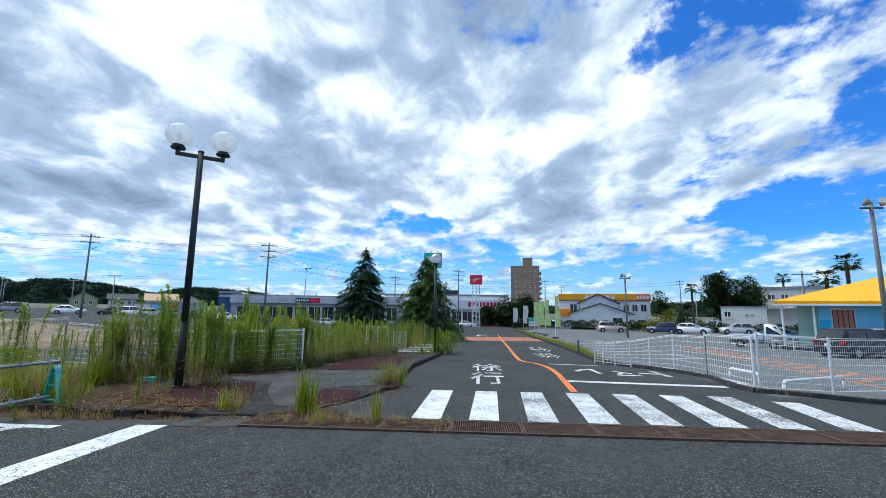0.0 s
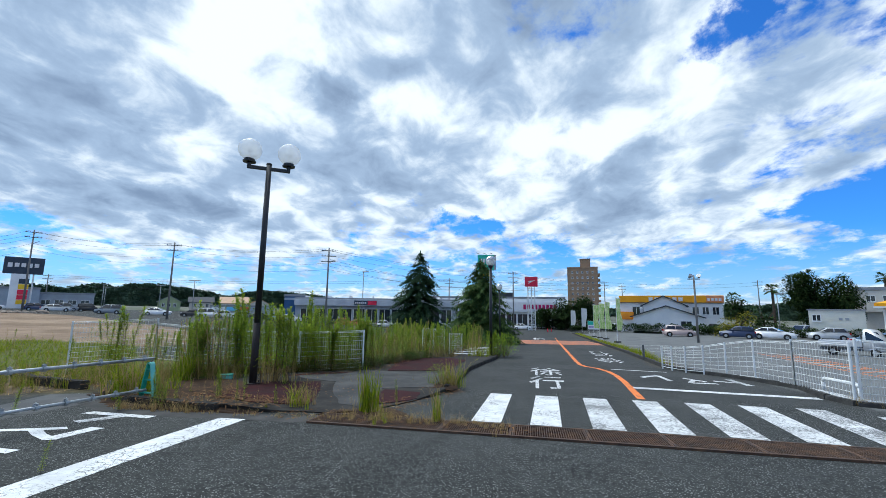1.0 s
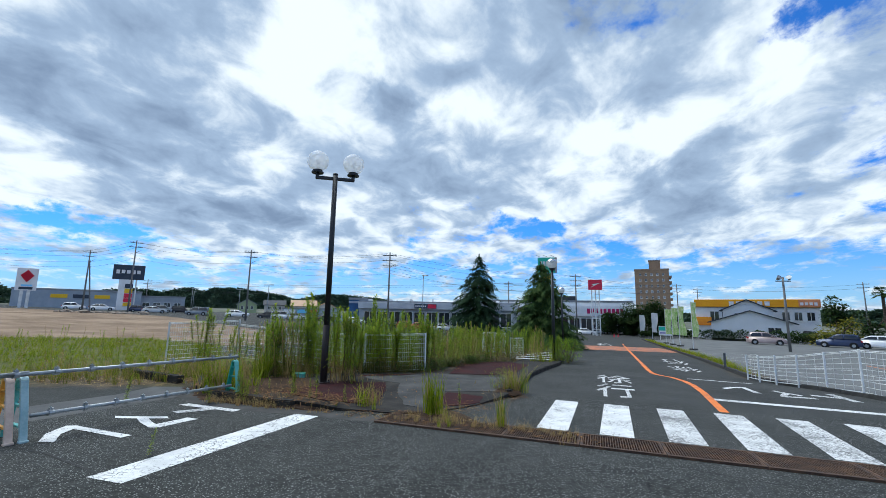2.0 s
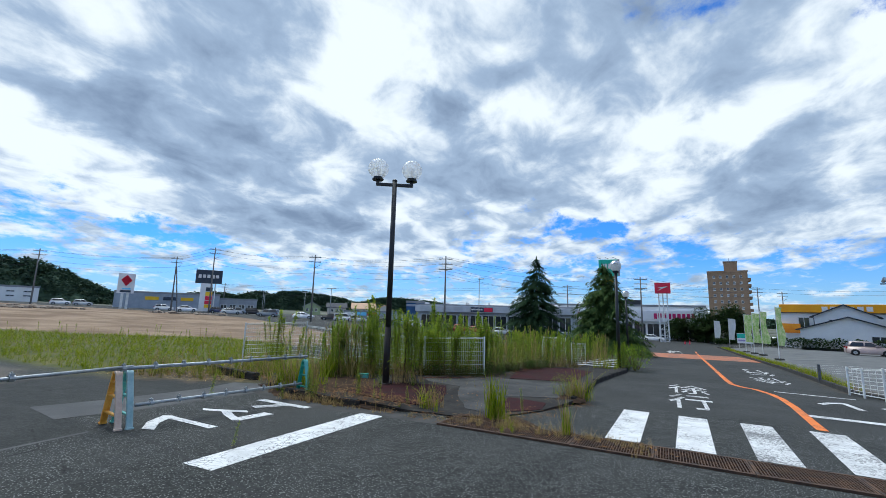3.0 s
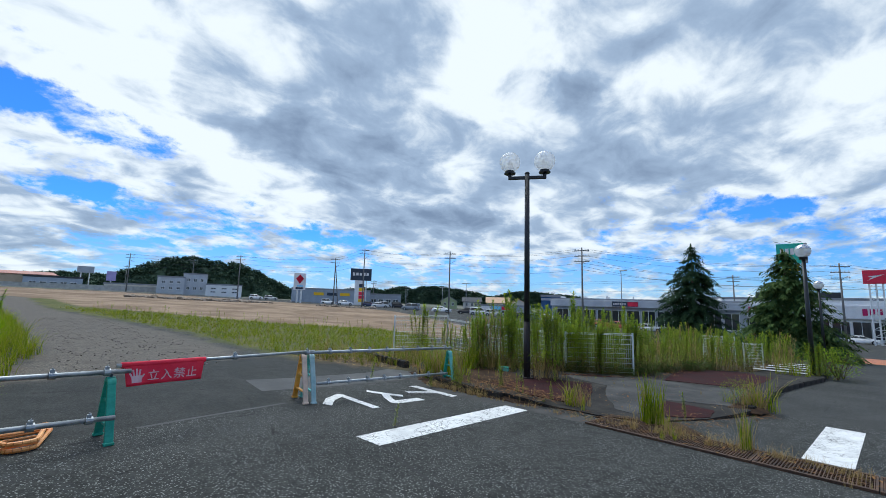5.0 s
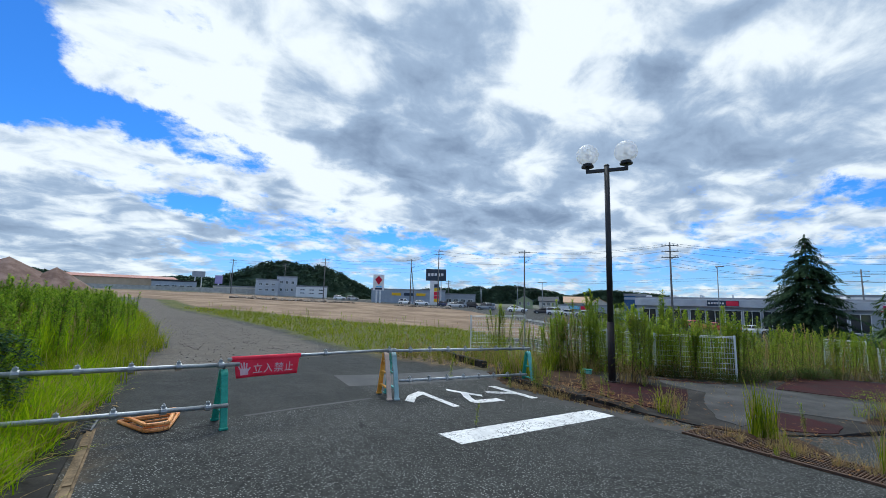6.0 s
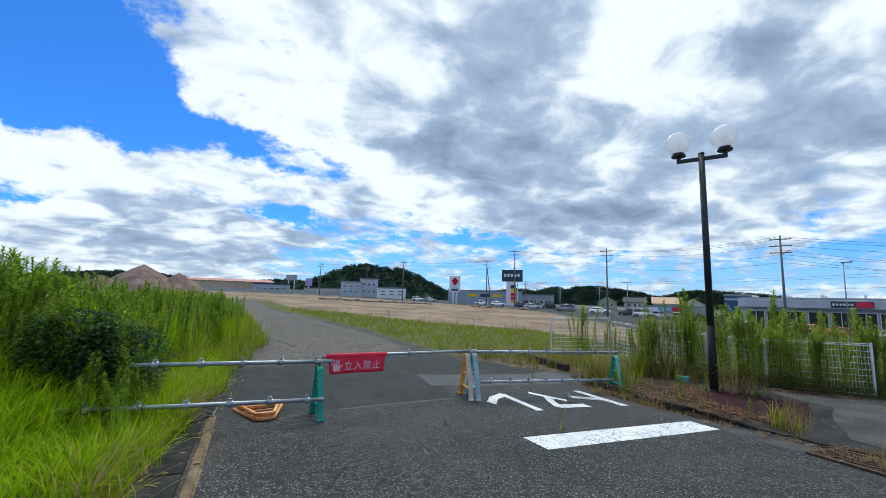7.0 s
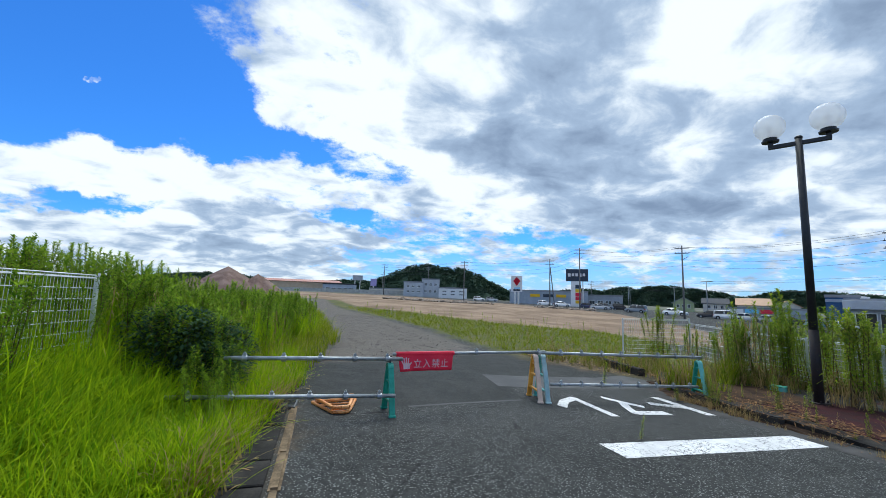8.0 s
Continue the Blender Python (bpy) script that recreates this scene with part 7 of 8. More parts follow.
part("fascia", box(bmesh.new(), -18.1, 18.1, -1.0, 0.0, sth - 1.3, sth + 0.1, 0.03), W_PALE, store)
part("sign_board", box(bmesh.new(), -5.4, -0.4, -1.06, -1.0, sth - 1.15, sth - 0.1), S_DARK, store, "dark sign board")
part("sign_board", box(bmesh.new(), -2.4, -0.5, -1.10, -1.06, sth - 1.05, sth - 0.2), S_RED, store, "red sign board")
sign_bars(store, -5.2, -2.6, sth - 0.8, sth - 0.45, 6, -1.07, WHITE_INK)
windows_on(store, -17, 17, 0.6, sth - 1.5, 12, 1, -0.002, 0.9, 0.8)
for k in range(7):
    part("roof_beam", box(bmesh.new(), -17 + 5.2 * k, -16.7 + 5.2 * k, 0.5, 12, sth + 0.4, sth + 1.0), W_WHITE, store)
blue, bh = block("store", "deep blue boxy store", -50.5, 74.8, 32, 4.2, 8, 3.9, W_DEEPBLUE, R_GREY)
part("fascia", box(bmesh.new(), -2.12, 2.12, -0.12, 0.0, bh - 0.8, bh - 0.3), W_BLUEGREY, blue)

# houses on the far left
for n, (x, y, turn, w, e, r, wall, roof, acr, lab) in enumerate(((-118, 108, 45, 6.4, 2.8, 4.6, W_GREEN, R_GREY, True, "pale green house with a grey gable roof"), (-111, 114, 43, 7.0, 2.8, 4.4, W_CREAM, R_DARK, False, "house with a dark hipped roof"), (-101, 118, 41, 8.5, 2.6, 4.6, W_CREAM, R_TAN, False, "cream house with a tan tiled roof"), (-94, 122, 40, 6, 2.4, 4.0, W_CREAM, R_TAN, True, "cream house with a tan gable roof"))):
    hs, e0 = gable_house("house", lab, x, y, turn, w, 8, e, r, wall, roof, across=acr)
    windows_on(hs, -w / 2 + 0.8, w / 2 - 0.8, e0 - 2.0, e0 - 0.3, 3, 1, -0.003, 0.55, 0.7)
row, rh = block("shop", "low shop with white, blue and red sign boards", -88.0, 106.0, 40, 18, 8, 1.4, W_GREY, R_GREY)
for x0, x1, mat in ((-8.6, -5, S_WHITE), (-4.6, -1.6, W_BLUE), (-1.2, 1.6, S_RED), (2.0, 8.6, W_BLUEGREY)):
    part("sign_board", box(bmesh.new(), x0, x1, -0.25, 0.0, rh - 1.2, rh - 0.1), mat, row)

# store sheds with pylon signs
shed, sdh = block("store_shed", "long blue-grey store shed with yellow sign boards", -117.9, 56.5, 63, 24, 20, 4.9, W_BLUEGREY, R_GREY)
for k, x0 in enumerate((-5.5, -1.5, 2.5)):
    part("sign_board", box(bmesh.new(), x0, x0 + 3, -0.12, 0.0, sdh - 1.7, sdh - 0.8), (W_YELLOW, S_DARK, W_YELLOW)[k], shed)
for k in range(23):
    part("cladding_rib", box(bmesh.new(), -11.6 + k, -11.52 + k, -0.05, 0.0, 0.3, sdh - 0.1), W_BLUEGREY, shed)
shed2, _ = block("store_shed", "low grey metal store shed", -112.5, 71.5, 55, 13, 14, 3.9, W_GREY, R_GREY)
windows_on(shed2, -6, 6, 1.0, 3.0, 5, 1, -0.002, 0.7, 0.6)


def pylon(name, label, x, y, turn, boards, legs, top, base=None):
    """boards: rows of x0, x1, z0, z1, material; legs: x and radius."""
    z = gz(x, y) if base is None else base
    t = thing(name, label, "sign", x, y, z, turn)
    for lx, r in legs:
        part("leg", rod(bmesh.new(), (lx, 0, -0.2), (lx, 0, top - z), r, r, 10), WHITE_STEEL, t)
    for k, (x0, x1, z0, z1, mat) in enumerate(boards):
        part("board", box(bmesh.new(), x0, x1, -0.25 - 0.02 * k, 0.2, z0 - z, z1 - z, 0.02), mat, t)
    return t


py = pylon("pylon_sign", "tall white price pylon with a dark sign head", -101.2, 56.5, 58, [(-3.0, 2.9, 7.6, 11.0, S_DARK), (-1.7, 1.0, 0.6, 7.6, S_WHITE), (-0.5, 1.0, 5.6, 6.6, S_DARK), (-0.5, 1.0, 4.5, 5.5, W_YELLOW), (-0.5, 1.0, 3.4, 4.4, S_RED), (-0.5, 1.0, 2.4, 3.3, S_RED), (-0.5, 1.0, 1.5, 2.3, W_YELLOW)], ((1.5, 0.14),), 8.0)
sign_bars(py, -2.4, 2.4, 8.9 - gz(-101.2, 56.5), 9.8 - gz(-101.2, 56.5), 5, -0.4, WHITE_INK)
yp = pylon("pylon_sign", "white pylon sign with a red diamond emblem", -107.1, 41.0, 66, [(-1.55, 1.55, 4.3, 8.8, S_WHITE), (-1.0, 1.0, 4.5, 5.0, S_DARK), (-0.7, 0.9, 5.15, 5.5, W_BLUE)], ((-0.5, 0.25), (0.5, 0.25)), 5.0)
bm = bmesh.new()
zc = 7.1 - gz(-107.1, 41.0)
vs = [bm.verts.new(p) for p in ((-1.0, -0.42, zc + 0.2), (0, -0.42, zc - 1.2), (1.0, -0.42, zc + 0.2), (0, -0.42, zc + 1.35))]
bm.faces.new(vs)
bmesh.ops.solidify(bm, geom=bm.faces[:], thickness=0.05)
part("emblem", bm, S_RED, yp)
dp = pylon("pylon_sign", "red sign board on a steel lattice tower", 0.3, 93.4, 0, [(-1.5, 1.5, 7.1, 9.4, S_RED)], ((-0.8, 0.12), (0.8, 0.12), (0.0, 0.12)), 9.0)
bm = bmesh.new()
for k in range(9):
    rod(bm, (-0.8, 0, 1.2 * k + 0.2), (0.8, 0, 1.2 * k + 0.2), 0.05, 0.05, 5)
    rod(bm, (-0.8, 0, 1.2 * k + 0.2), (0.8, 0, 1.2 * k + 1.3), 0.035, 0.035, 5)
part("lattice", bm, WHITE_STEEL, dp)
bm = bmesh.new()
zc = 8.2 - gz(0.3, 93.4)
vs = [bm.verts.new(p) for p in ((-1.0, -0.3, zc - 0.6), (-0.35, -0.3, zc - 0.25), (1.1, -0.3, zc + 0.45), (0.1, -0.3, zc + 0.3), (-0.9, -0.3, zc + 0.15), (-0.3, -0.3, zc + 0.02))]
bm.faces.new(vs)
part("emblem", bm, WHITE_INK, dp, "white emblem")
gp = pylon("pylon_sign", "green sign board with a yellow corner on a post", -6.0, 55.0, 7, [(-1.35, 1.1, 7.5, 9.8, S_GREEN), (1.1, 1.4, 7.5, 9.8, W_GREY), (-0.7, 0.6, 6.6, 7.4, W_YELLOW)], ((0.0, 0.12),), 7.6)
sign_bars(gp, -1.0, 0.8, 8.4 - gz(-6, 55), 9.2 - gz(-6, 55), 4, -0.32, WHITE_INK)
bm = bmesh.new()
for x0 in (-1.0, 0.0, 1.0):
    rod(bm, (x0, -0.2, 9.9 - gz(-6, 55)), (x0 - 0.5, -1.0, 10.0 - gz(-6, 55)), 0.03, 0.03, 5)
part("lamp_arm", bm, DARK_STEEL, gp)

# grey buildings under the hill, factory, heaps
for x, y, turn, w, top, lab in ((-157, 19.9, 80, 7.5, 7.6, "grey two-storey building under the hill"), (-157.8, 26.9, 78, 7.0, 9.0, "tall grey box of a building under the hill"), (-153.9, 35.0, 75, 11.0, 5.7, "low pale grey building under the hill")):
    bl, h0 = block("building", lab, x, y, turn, w, 10, top, W_PALE if top > 6 else W_WHITE, R_GREY)
    windows_on(bl, -w / 2 + 0.6, w / 2 - 0.6, 1.2, h0 - 0.5, 3, 2, -0.002, 0.5, 0.4)
fac, fh = gable_house("factory", "long sand-coloured factory with a red sheet roof", -188, -24.5, 97, 34, 26, 7.3, 8.6, W_SAND, R_RED)
part("plinth", box(bmesh.new(), -17.1, 17.1, -0.1, 0.0, 0, 1.2), CONCRETE, fac)
low, lh = block("workshop", "low dark workshop beside the factory", -180, -8.0, 91, 14, 10, 6.4, W_BLUEGREY, R_DARK)
windows_on(low, -6, 6, 0.5, 2.5, 5, 1, -0.002, 0.7, 0.7)
bw, _ = block("boundary_wall", "long pale boundary wall", -165, -8, 93, 60, 0.3, 4.2, PALE_CONCRETE, PALE_CONCRETE, parapet=0.05, category="wall")
bb = pylon("billboard", "grey billboard on steel legs", -199, 0.0, 88, [(-2.4, 2.4, 9.2, 11.6, W_GREY)], ((-1.2, 0.18), (1.2, 0.18)), 9.4)
vb = pylon("billboard", "violet and white sign board on a post", -178.8, 6.1, 86, [(-1.3, 1.3, 6.2, 9.4, S_PURPLE)], ((0.0, 0.2),), 6.4)
nb, nh = block("building", "low white hall with a green base", -172, 14, 85, 20, 8, 5.0, W_CREAM, R_GREY)


def heap(x, y, r, h, seed, label):
    q = random.Random(seed)
    bm = bmesh.new()
    rings = []
    for j in range(11):
        u = j / 10
        ring = []
        for i in range(36):
            a = math.tau * i / 36
            k = 1 + 0.12 * math.sin(3 * a + seed) + 0.07 * math.sin(7 * a) + q.uniform(-0.03, 0.03)
            ring.append(bm.verts.new((r * k * (1 - u) * math.cos(a), r * k * (1 - u) * math.sin(a), h * u ** 0.9 * (1 - 0.06 * u) + q.uniform(-0.05, 0.05) * (1 - u))))
        rings.append(ring)
    for a, b in zip(rings, rings[1:]):
        for i in range(36):
            bm.faces.new((a[i], a[(i + 1) % 36], b[(i + 1) % 36], b[i]))
    bmesh.ops.remove_doubles(bm, verts=bm.verts[:], dist=0.01)
    ob = part("soil_mound", bm, EARTH_HEAP, None, "", False)
    ob.matrix_world = pose(x, y, gz(x, y) - 0.1)
    tagged(ob, label, "heap")


def rubble_row(pts, n, seed):
    """Low spoil and broken concrete tipped in a line."""
    q = random.Random(seed)
    bm = bmesh.new()
    for _ in range(n):
        k = q.randrange(len(pts) - 1)
        u = q.random()
        x = pts[k][0] + (pts[k + 1][0] - pts[k][0]) * u + q.gauss(0, 1.3)
        y = pts[k][1] + (pts[k + 1][1] - pts[k][1]) * u + q.gauss(0, 1.0)
        r = q.uniform(0.15, 0.55) * (1.5 if q.random() < 0.12 else 1.0)
        got = bmesh.ops.create_icosphere(bm, subdivisions=1, radius=r)
        sx, sy = q.uniform(0.8, 1.7), q.uniform(0.8, 1.4)
        for v in got["verts"]:
            v.co = Vector((v.co.x * sx, v.co.y * sy, v.co.z * 0.7)) + Vector((x, y, gz(x, y) + 0.1 * r)) + Vector((q.uniform(-1, 1), q.uniform(-1, 1), q.uniform(-1, 1))) * 0.18 * r
    return tagged(part("rubble_row", bm, PALE_RUBBLE), "pale rubble and spoil tipped along the far edge of the field", "rubble", kind="stuff")


PALE_RUBBLE = worn("pale_rubble", (0.15, 0.115, 0.085), (0.33, 0.285, 0.235), 1.5, 0.95, 0, 9.0, 0.5)
rubble_row([(-92, 3), (-87, 10), (-84.5, 16), (-87, 24)], 260, 8)
rubble_row([(-80, 34), (-76, 44)], 60, 9)
EARTH_HEAP = worn("dumped_earth", (0.145, 0.094, 0.075), (0.26, 0.185, 0.155), 0.5, 0.95, 0, 3.0, 0.6)
heap(-106, -33.5, 8.6, 6.5, 1, "tall heap of brown earth")
heap(-107, -27.0, 5.6, 4.9, 2, "smaller heap of brown earth")
heap(-104, -40.0, 6.0, 3.6, 3, "low heap of brown earth behind weeds")

# buildings by the car park
hut, hh = block("site_hut", "cream prefabricated hut in the car park", 38.0, 55.0, -31, 5.2, 2.6, 2.05, W_HUT, R_GREY, parapet=0.05)
windows_on(hut, -2.4, -1.3, hh - 1.5, hh - 0.4, 1, 1, -0.002, 0.8, 0.8)
for x0 in (0.2, 0.8):
    part("vent", box(bmesh.new(), x0, x0 + 0.35, -0.06, 0.0, hh - 1.2, hh - 0.9), W_GREY, hut)
beige, bgh = block("building", "two-storey beige building behind the hut", 53.5, 68.0, -35, 10.8, 9, 5.3, W_CREAM, R_GREY)
windows_on(beige, -3.4, 0.2, bgh - 2.0, bgh - 0.6, 2, 1, -0.002, 0.6, 0.7)
part("balcony", box(bmesh.new(), -3.8, 3.8, -0.9, 0.0, bgh - 3.3, bgh - 2.4), W_CREAM, beige)
for x0 in (-0.4, 0.5):
    part("air_conditioner", box(bmesh.new(), x0, x0 + 0.7, -1.2, -0.92, bgh - 3.2, bgh - 2.7, 0.02), W_WHITE, beige)


def blue_hall():
    """Sky-blue single-storey hall with a yellow pitched roof."""
    x, y, turn = 25.6, 21.6, -38
    z = gz(x, y) - 0.1
    t = thing("hall", "sky-blue single-storey hall with a broad yellow roof", "building", x, y, z, turn)
    e = 2.15 - z
    part("wall", box(bmesh.new(), -2.55, 14, 0.9, 10, 0, e), W_BLUE, t)
    part("porch_wall", box(bmesh.new(), -3.7, -2.55, 1.8, 10, 0, e - 0.05), W_MINT, t, "mint green porch wall")
    bm = bmesh.new()
    lo = [bm.verts.new(p) for p in ((-4.8, -0.3, e), (15, -0.3, e), (15, 11, e), (-4.8, 11, e))]
    hi = [bm.verts.new(p) for p in ((-4.8, -0.3, e + 0.22), (15, -0.3, e + 0.22), (15, 5.5, e + 2.0), (-4.8 + 5.5, 5.5, e + 2.0), (-4.8, 11, e + 0.22), (15, 11, e + 0.22))]
    for f in ((lo[0], lo[3], lo[2], lo[1]), (lo[0], lo[1], hi[1], hi[0]), (hi[0], hi[1], hi[2], hi[3]), (hi[0], hi[3], hi[4]), (hi[3], hi[2], hi[5], hi[4]), (lo[3], lo[0], hi[0], hi[4]), (lo[2], lo[3], hi[4], hi[5]), (lo[1], lo[2], hi[5], hi[2], hi[1])):
        bm.faces.new(f)
    bmesh.ops.recalc_face_normals(bm, faces=bm.faces[:])
    roof = part("roof", bm, ROOF_YELLOW, t)
    seam = None
    for k in range(38):
        bm = None
        if seam is None:
            bm = box(bmesh.new(), -0.03, 0.03, -0.04, 0.0, -0.1, 0.14)
            ob = seam = part("roof_rib", bm, ROOF_YELLOW, roof)
        else:
            ob = new("roof_rib", seam.data)
            ob.parent = roof
        ob.matrix_basis = pose(-4.7 + 0.52 * k, -0.31, e + 0.14)
    part("gutter", box(bmesh.new(), -4.85, 15.05, -0.36, -0.32, e - 0.08, e + 0.03), W_WHITE, t)
    for px in (-4.4, -2.75, 0.6):
        part("post", rod(bmesh.new(), (px, 0.0, 0), (px, 0.0, e), 0.07, 0.07, 8), WHITE_STEEL, t)
    part("door", box(bmesh.new(), -2.52, -1.98, 0.86, 0.9, 0.1, 2.05), W_DOOR, t, "blue door")
    win = part("window", box(bmesh.new(), -1.92, -0.75, 0.84, 0.9, 0.85, e - 0.25), WHITE_STEEL, t)
    part("pane", box(bmesh.new(), -1.86, -0.81, 0.825, 0.84, 0.93, e - 0.33), GLASS_DARK, win)
    for k in range(4):
        part("curtain", box(bmesh.new(), -1.82 + 0.25 * k, -1.62 + 0.25 * k, 0.815, 0.825, 0.95, e - 0.35), R_RED, win, "dull red curtain")
    part("step", box(bmesh.new(), -4.6, 6, -0.2, 0.9, 0, 0.25), CONCRETE, t)
    f = thing("railing", "white steel railing before the blue hall", "railing", x, y, z, turn)
    for k in range(15):
        part("post", rod(bmesh.new(), (-5 + 1.1 * k, -1.2, 0), (-5 + 1.1 * k, -1.2, 0.95), 0.03, 0.03, 6), WHITE_STEEL, f)
    for h in (0.3, 0.62, 0.95):
        part("rail", rod(bmesh.new(), (-5, -1.2, h), (10.4, -1.2, h), 0.028, 0.028, 6), WHITE_STEEL, f)


blue_hall()


# ---- poles and wires ----
def utility_pole(x, y, top, label="concrete utility pole with cross-arms", arms=2, turn=0.0):
    z = gz(x, y)
    h = top - z
    t = thing("utility_pole", label, "utility pole", x, y, z, turn, group="utility poles")
    part("shaft", rod(bmesh.new(), (0, 0, -0.2), (0, 0, h), 0.17, 0.10, 10), POLE, t, "", False)
    for k in range(arms):
        za = h - 0.5 - 0.85 * k
        bm = box(bmesh.new(), -1.1, 1.1, -0.17, -0.07, za - 0.05, za + 0.05)
        arm = part("cross_arm", bm, DARK_STEEL, t)
        for i in (-0.95, -0.5, 0.5, 0.95):
            part("insulator", rod(bmesh.new(), (i, -0.12, za + 0.05), (i, -0.12, za + 0.24), 0.05, 0.035, 6), PALE_PLASTIC, arm)
    part("stay_bracket", rod(bmesh.new(), (0.1, 0, h - 2.4), (0.9, 0, h - 1.9), 0.04, 0.04, 5), DARK_STEEL, t)
    return (x, y, top)


P0 = utility_pole(-119.0, 29.0, 13.4, turn=75)
P1 = utility_pole(-94.3, 44.4, 12.6, turn=62)
PA = utility_pole(-83.9, 46.4, 14.4, turn=62)
PB = utility_pole(-56.7, 48.8, 11.9, turn=45)
PC = utility_pole(-30.3, 51.5, 10.9, arms=3, turn=25)
PD = utility_pole(-3.2, 78.3, 9.4, arms=3, turn=10)
PE = utility_pole(21.2, 121.9, 10.2, turn=0)
PF = utility_pole(27.8, 130.9, 9.6, turn=0)
PG = utility_pole(-152.0, 8.0, 14.0, turn=85)
PH = utility_pole(-168.0, 28.0, 15.0, turn=85)
PI = utility_pole(-200.0, 12.0, 13.0, turn=85)
PJ = utility_pole(44.0, 52.0, 7.0, arms=1, turn=-30)
bm = rod(bmesh.new(), (-93.3, 45.2, gz(-93, 45)), (-94.3, 44.5, 10.5), 0.14, 0.12, 8)
tagged(part("stay_pole", bm, POLE), "slanting stay pole beside a utility pole", "utility pole")


def wire(a, b, sag, r=0.02):
    n = 14
    pts = []
    nrm = Vector((-(b[1] - a[1]), b[0] - a[0])).normalized()
    for k in range(n + 1):
        u = k / n
        pts.append((a[0] + (b[0] - a[0]) * u, a[1] + (b[1] - a[1]) * u, a[2] + (b[2] - a[2]) * u - sag * 4 * u * (1 - u)))
    bm = bmesh.new()
    rings = [[bm.verts.new((p[0], p[1], p[2] + r)), bm.verts.new((p[0] + r * nrm.x, p[1] + r * nrm.y, p[2] - r * 0.6)), bm.verts.new((p[0] - r * nrm.x, p[1] - r * nrm.y, p[2] - r * 0.6))] for p in pts]
    for q0, q1 in zip(rings, rings[1:]):
        for k in range(3):
            bm.faces.new((q0[k], q0[(k + 1) % 3], q1[(k + 1) % 3], q1[k]))
    ob = part("overhead_wire", bm, WIRE)
    return tagged(ob, "thin dark overhead wire between poles", "wire", "overhead wires")


def spread(a, b, offs, sag, r=0.019):
    for dz, s in offs:
        d = Vector((b[0] - a[0], b[1] - a[1], 0)).normalized()
        n = Vector((-d.y, d.x, 0)) * s
        wire((a[0] + n.x, a[1] + n.y, a[2] + dz), (b[0] + n.x, b[1] + n.y, b[2] + dz), sag, r)


PK = utility_pole(-130.0, 80.0, 9.8, turn=50)
PL = utility_pole(-20.0, 95.0, 9.3, turn=10)
PM = utility_pole(60.0, 120.0, 10.3, turn=-20)
for a, b, s in ((PG, P0, 0.7), (P0, P1, 0.6), (P1, PA, 0.3), (PA, PB, 0.8), (PB, PC, 0.8), (PC, PD, 1.0), (PD, PE, 0.8)):
    spread(a, b, ((-0.3, -0.9), (-0.3, 0.9), (-1.1, 0.6), (-2.4, 0.0), (-3.4, 0.1)), s)
spread(PC, PD, ((-1.7, 0.4), (-2.9, -0.3)), 1.6)
spread((-130.0, 80.0, 9.5), (-20.0, 95.0, 9.0), ((0, 0), (-0.5, 0), (-2.5, 0)), 1.2, 0.024)
spread((-20.0, 95.0, 9.0), PE, ((0, 0), (-0.6, 0), (-2.0, 0)), 0.8, 0.024)
spread(PE, (60.0, 120.0, 10.0), ((-0.3, 0), (-1.2, 0)), 0.8, 0.024)
spread(PG, PI, ((-0.3, 0), (-1.2, 0)), 0.5)


def street_light(x, y, top, kind, label, r=0.09):
    z = gz(x, y)
    t = thing("street_light", label, "street lamp", x, y, z, 0, group="tall street lights")
    h = top - z
    part("shaft", rod(bmesh.new(), (0, 0, -0.1), (0, 0, h), r, r * 0.7, 8), POLE if kind == "flood" else GALV, t, "", False)
    if kind == "T":
        for s in (-1, 1):
            part("head", box(bmesh.new(), min(s * 0.1, s * 1.3), max(s * 0.1, s * 1.3), -0.15, 0.15, h - 0.05, h + 0.12, 0.03), GALV, t)
    elif kind == "one":
        part("head", box(bmesh.new(), -0.2, 0.9, -0.16, 0.16, h - 0.05, h + 0.12, 0.03), GALV, t)
    else:
        part("cross_arm", box(bmesh.new(), -0.6, 0.6, -0.05, 0.05, h - 0.45, h - 0.35), DARK_STEEL, t)
        for s in (-0.5, 0.5):
            ob = part("flood_lamp", rod(bmesh.new(), (0, 0, 0), (0, 0, 0.38), 0.10, 0.24, 12), GALV, t)
            ob.matrix_basis = pose(s, -0.1, h - 0.25, 55, 0, -60 * s)


street_light(23.1, 18.0, 7.9, "flood", "concrete pole with floodlights over the car park", 0.13)
street_light(17.9, 42.6, 5.6, "flood", "grey pole with floodlights in the car park", 0.13)
street_light(-27.0, 57.6, 7.6, "one", "tall grey street light")
street_light(-64.7, 62.0, 6.5, "T", "two-headed grey street light")
street_light(-92.0, 80.0, 6.6, "T", "two-headed grey street light far off")
street_light(-100.0, 72.0, 6.4, "one", "thin grey street light far off")
street_light(-107.0, 78.0, 6.0, "one", "thin grey street light far off")
street_light(33.0, 57.5, 4.2, "one", "thin grey post behind the cars", 0.08)


